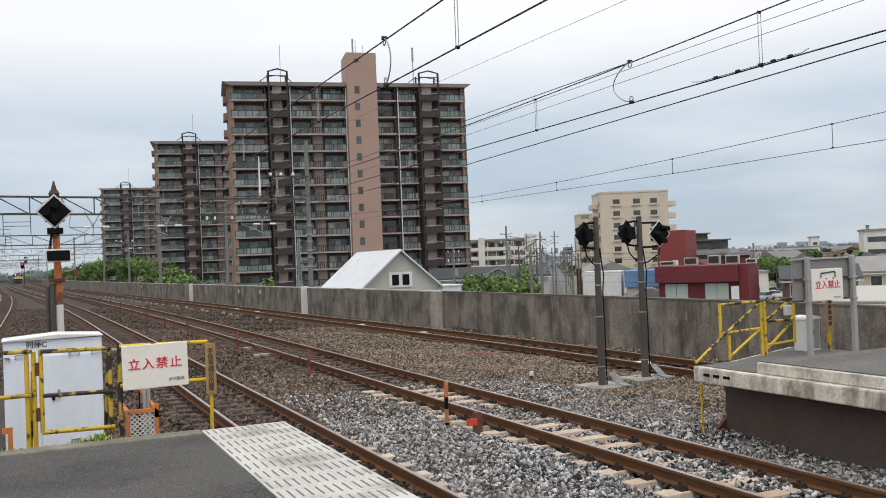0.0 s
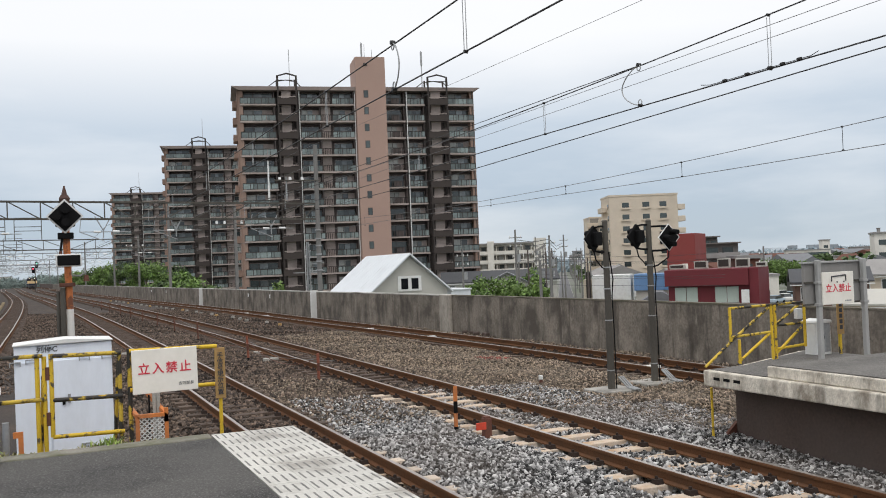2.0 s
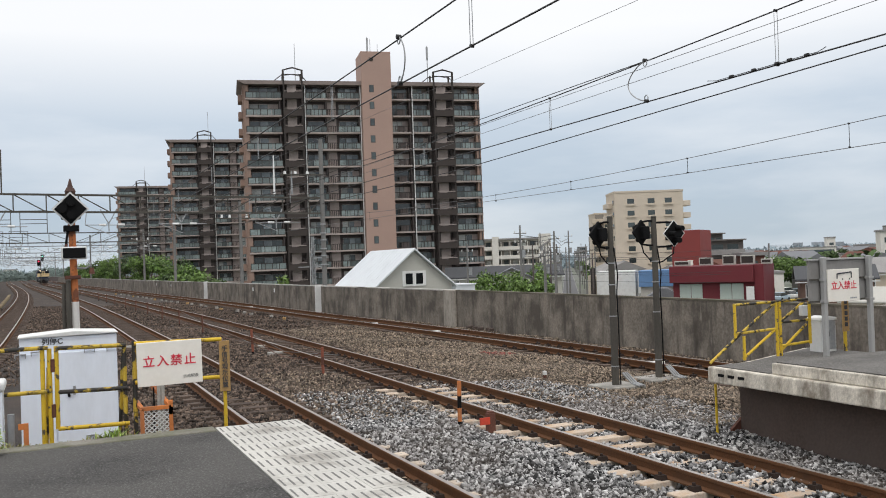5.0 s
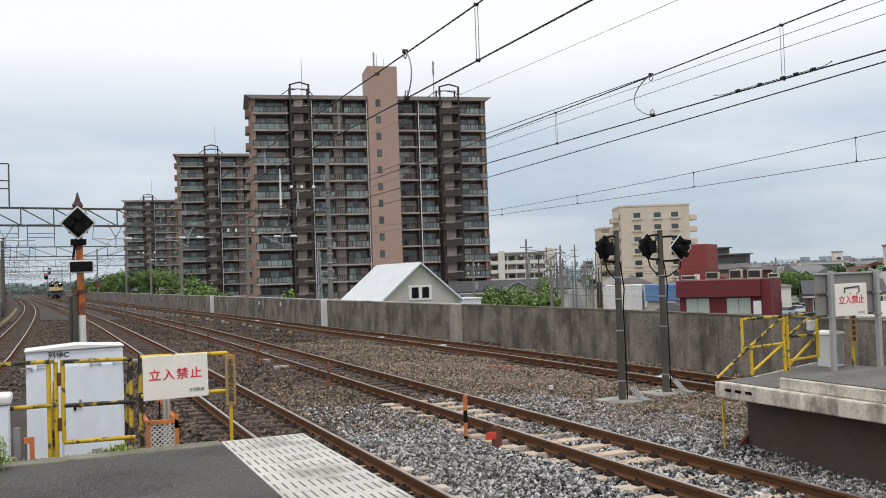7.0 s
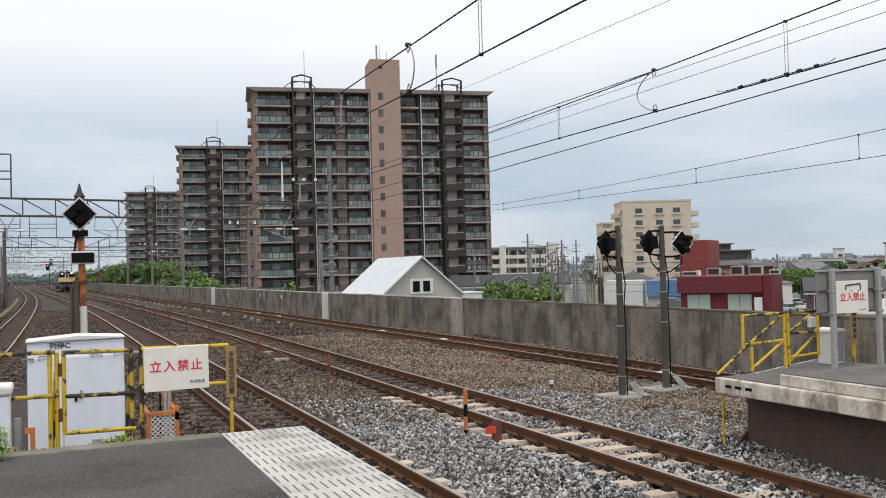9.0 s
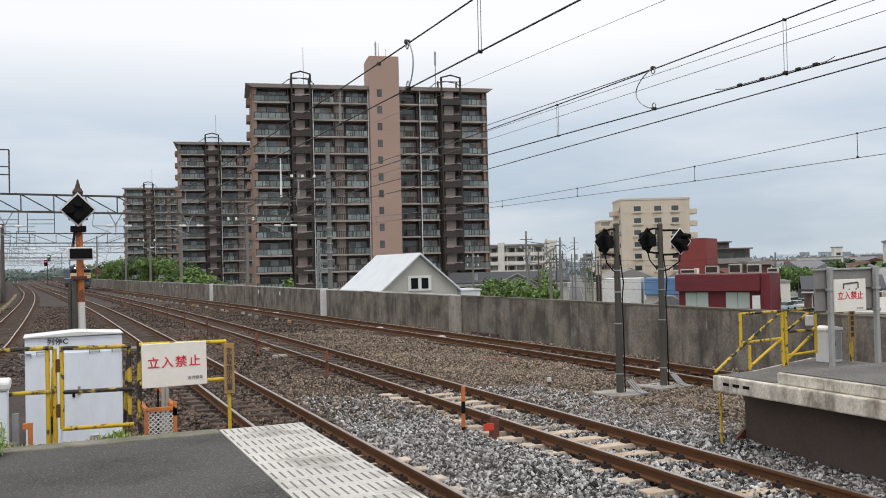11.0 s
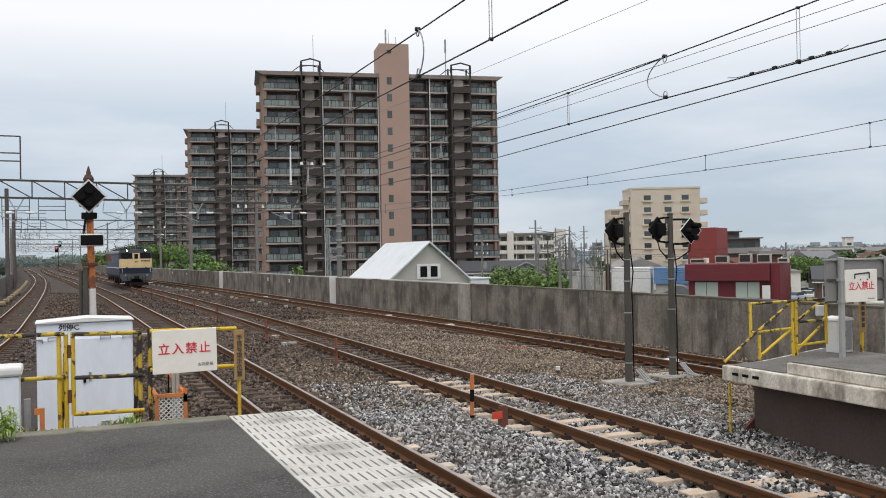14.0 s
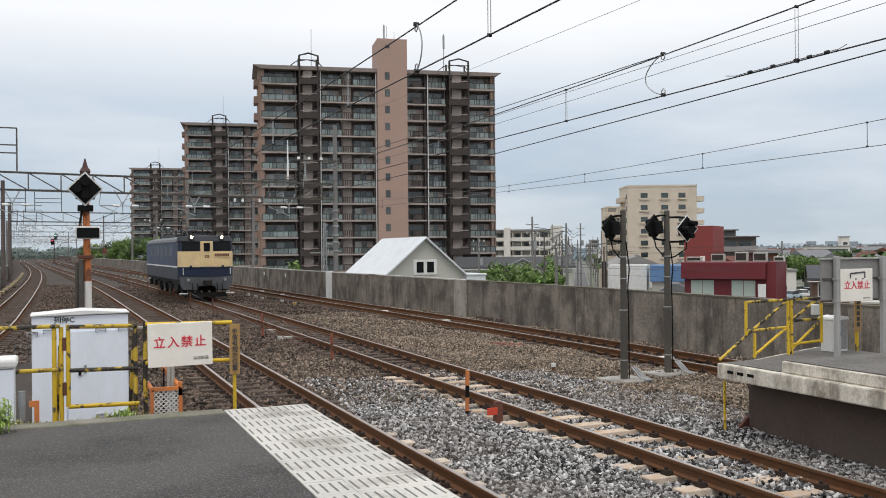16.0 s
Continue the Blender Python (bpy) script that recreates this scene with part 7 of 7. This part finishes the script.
for sx, sy in ((-0.22, -0.2), (0.22, -0.2), (0, 0.2)):
    part("leg", bar(bmesh.new(), (sx, sy, 0), (sx * 0.25, sy * 0.25, 11.3), 0.07, 0.07), M_STEEL, mast, smooth=False)
for k in range(16):
    part("lattice_brace", bar(bmesh.new(), (-0.18, -0.16, 4.5 + k * 0.42), (0.18, -0.16, 4.9 + k * 0.42), 0.035, 0.035), M_STEEL, mast, smooth=False)
for z in (9.4, 9.9, 10.3):
    part("antenna_arm", bar(bmesh.new(), (-0.1, 0, z), (1.1 if z < 10 else 0.7, 0, z), 0.06, 0.06), M_STEEL, mast, smooth=False)
part("antenna_rod", bar(bmesh.new(), (-1.0, 0, 9.3), (0.9, 0, 9.3), 0.06, 0.06), M_STEEL, mast, smooth=False)


# ---- trees ----
M_LEAF = mat("green_leaves", (0.115, 0.19, 0.045), 0.6, 0, 0.3, 0.5, 6, 0, (0.17, 0.25, 0.06), 0.6, 0.5, island=0.5)
M_LEAFD = mat("dark_green_leaves", (0.05, 0.085, 0.025), 0.65, 0, 0.3, 0.5, 6, 0, (0.08, 0.12, 0.035), 0.6, 0.5, island=0.45)
M_BARK = mat("brown_bark", (0.12, 0.09, 0.065), 0.9, 0, 0.3, 3, 30, 0.3)


def leafy(n, size, blobs, seed):
    g = np.random.default_rng(seed)
    pick = g.integers(0, len(blobs), n)
    bl = np.array(blobs)[pick]
    d = g.normal(size=(n, 3))
    d /= np.linalg.norm(d, axis=1)[:, None]
    rad = g.uniform(0.45, 1.0, n) ** 0.6 * g.uniform(0.85, 1.12, n)
    c = bl[:, :3] + d * rad[:, None] * bl[:, 3:6]
    a = g.normal(size=(n, 3))
    a /= np.linalg.norm(a, axis=1)[:, None]
    b = np.cross(a, d)
    b /= np.linalg.norm(b, axis=1)[:, None] + 1e-6
    s = size * g.uniform(0.5, 1.3, n)[:, None]
    v = np.stack([c - a * s, c + b * s * 0.55, c + a * s, c - b * s * 0.55], 1)
    return v.reshape(-1, 3).tolist(), [(4 * i, 4 * i + 1, 4 * i + 2, 4 * i + 3) for i in range(n)]


def tree(x, y, h, spread, seed, material=M_LEAF, leaves=3400, size=0.21):
    rng = random.Random(seed)
    t = thing("leafy_tree", "bushy green tree in full leaf behind the wall", "tree", "trees", m=Matrix.Translation((x, y, GROUND_Z)))
    bm = bmesh.new()
    cyl(bm, (0, 0, 0), (0.1, 0, h * 0.45), 0.22, 0.15, 8)
    blobs = []
    for k in range(9):
        a = rng.uniform(0, 2 * math.pi)
        rr = spread * rng.uniform(0.15, 0.75)
        z = h * rng.uniform(0.5, 0.9)
        p = (rr * math.cos(a), rr * math.sin(a), z)
        cyl(bm, (0.1, 0, h * rng.uniform(0.3, 0.45)), p, 0.09, 0.03, 6)
        q = spread * rng.uniform(0.28, 0.5)
        blobs.append((*p, q, q, q * rng.uniform(0.6, 0.9)))
    blobs.append((0, 0, h * 0.85, spread * 0.45, spread * 0.45, h * 0.15))
    part("trunk", bm, M_BARK, t, "brown trunk and limbs")
    v, f = leafy(leaves, size, blobs, seed)
    raw("crown", v, f, material, t)
    return t


rng = random.Random(8)
for k, (y, h) in enumerate(((97, 8.3), (104, 9.2), (112, 10.2), (122, 11.0), (134, 11.6), (148, 12.0), (165, 12.5), (185, 12.5), (206, 12.0), (228, 12.5), (252, 12.0), (280, 12.2), (310, 12.0))):
    tree(WALL_R(y) + rng.uniform(4.6, 6.2), y, h, rng.uniform(2.8, 3.6), 100 + k, M_LEAF if k % 3 else M_LEAFD)
for k, (x, y, h, sp) in enumerate(((17.2, 70.0, 8.75, 1.6), (52.5, 97.0, 7.9, 3.2), (48.6, 97.5, 8.0, 2.6), (55.5, 96.0, 7.2, 2.4), (40.5, 74.0, 7.8, 1.8), (139.0, 144.5, 7.4, 5.2), (141.0, 138.0, 7.0, 4.6), (146.0, 149.0, 7.6, 5.0), (62, 108, 8.8, 2.5))):
    tree(x, y, h, sp, 200 + k, M_LEAF, 3200 if k in (5, 6, 7) else 2200)
for k in range(16):
    u, side = 0.06 + k * 0.035, -1 if k % 2 else 1
    tree(x0 + (x1 - x0) * u + n.x * 3.0 * side, y0 + (y1 - y0) * u + n.y * 3.0 * side, rng.uniform(5.0, 7.0), rng.uniform(1.8, 2.8), 500 + k, M_LEAF if k % 3 else M_LEAFD, 700, 0.4)
for k in range(60):
    deg = rng.uniform(30, 52)
    dist = rng.uniform(170, 620)
    if 30.4 < deg < 33.4:
        continue
    x, y = bearing(deg, dist)
    tree(x, y, rng.uniform(5, 8.5), rng.uniform(3, 6), 300 + k, M_LEAFD, 420, 0.75)

# wooded ridge and far roofs towards the horizon
blobs = []
for k in range(170):
    deg = rng.uniform(-6, 54)
    dist = rng.uniform(560, 1500)
    x, y = bearing(deg, dist)
    blobs.append((x, y, GROUND_Z + 4.5, rng.uniform(14, 40), rng.uniform(14, 40), rng.uniform(4, 7.5)))
# Pale blue haze is put into the colours of the far woods and town.
v, f = leafy(60000, 1.7, blobs, 77)
tagged(raw("far_woods", v, f, mat("haze_tinted_foliage", (0.25, 0.31, 0.34), 0.9, 0, 0.15, 0.01, 0.1, 0, (0.29, 0.35, 0.39), 0.5, 0.01, island=0.12)), "distant tree belt along the horizon, haze in its colour", "trees", kind="stuff")
M_HAZEHOUSE = mat("haze_tinted_walls", (0.46, 0.50, 0.54), 0.9, 0, 0.1, 0.05, 1, 0, island=0.35)
v, f = [], []
for k in range(420):
    deg, dist = rng.uniform(-4, 53), rng.uniform(600, 1600)
    x, y = bearing(deg, dist)
    w, h = rng.uniform(5, 14), rng.uniform(5.5, 9.5) if k % 14 else rng.uniform(10, 17)
    i = len(v)
    v += [(x + sx * w, y + sy * 5, GROUND_Z + z) for z in (0, h) for sx, sy in ((-1, -1), (1, -1), (1, 1), (-1, 1))]
    f += [tuple(i + q for q in c) for c in ((4, 5, 6, 7), (0, 1, 5, 4), (1, 2, 6, 5), (2, 3, 7, 6), (3, 0, 4, 7))]
tagged(raw("far_town", v, f, M_HAZEHOUSE), "distant town buildings near the horizon, haze in their colour", "town", kind="stuff")
# Leaves greyed towards blue: distance haze is part of their colour.
v, f = leafy(48000, 0.5, [(-45 + k * 7.0 + rng.uniform(-3, 3), 420 + rng.uniform(-25, 40), GROUND_Z + 7, 7, 6, 3 + rng.uniform(0, 2.5)) for k in range(14)], 78)
tagged(raw("trackside_woods", v, f, mat("haze_tinted_leaves", (0.18, 0.225, 0.205), 0.85, 0, 0.2, 0.05, 1, 0, island=0.12)), "haze-tinted green trees where the line curves away", "trees", kind="stuff")


motions()
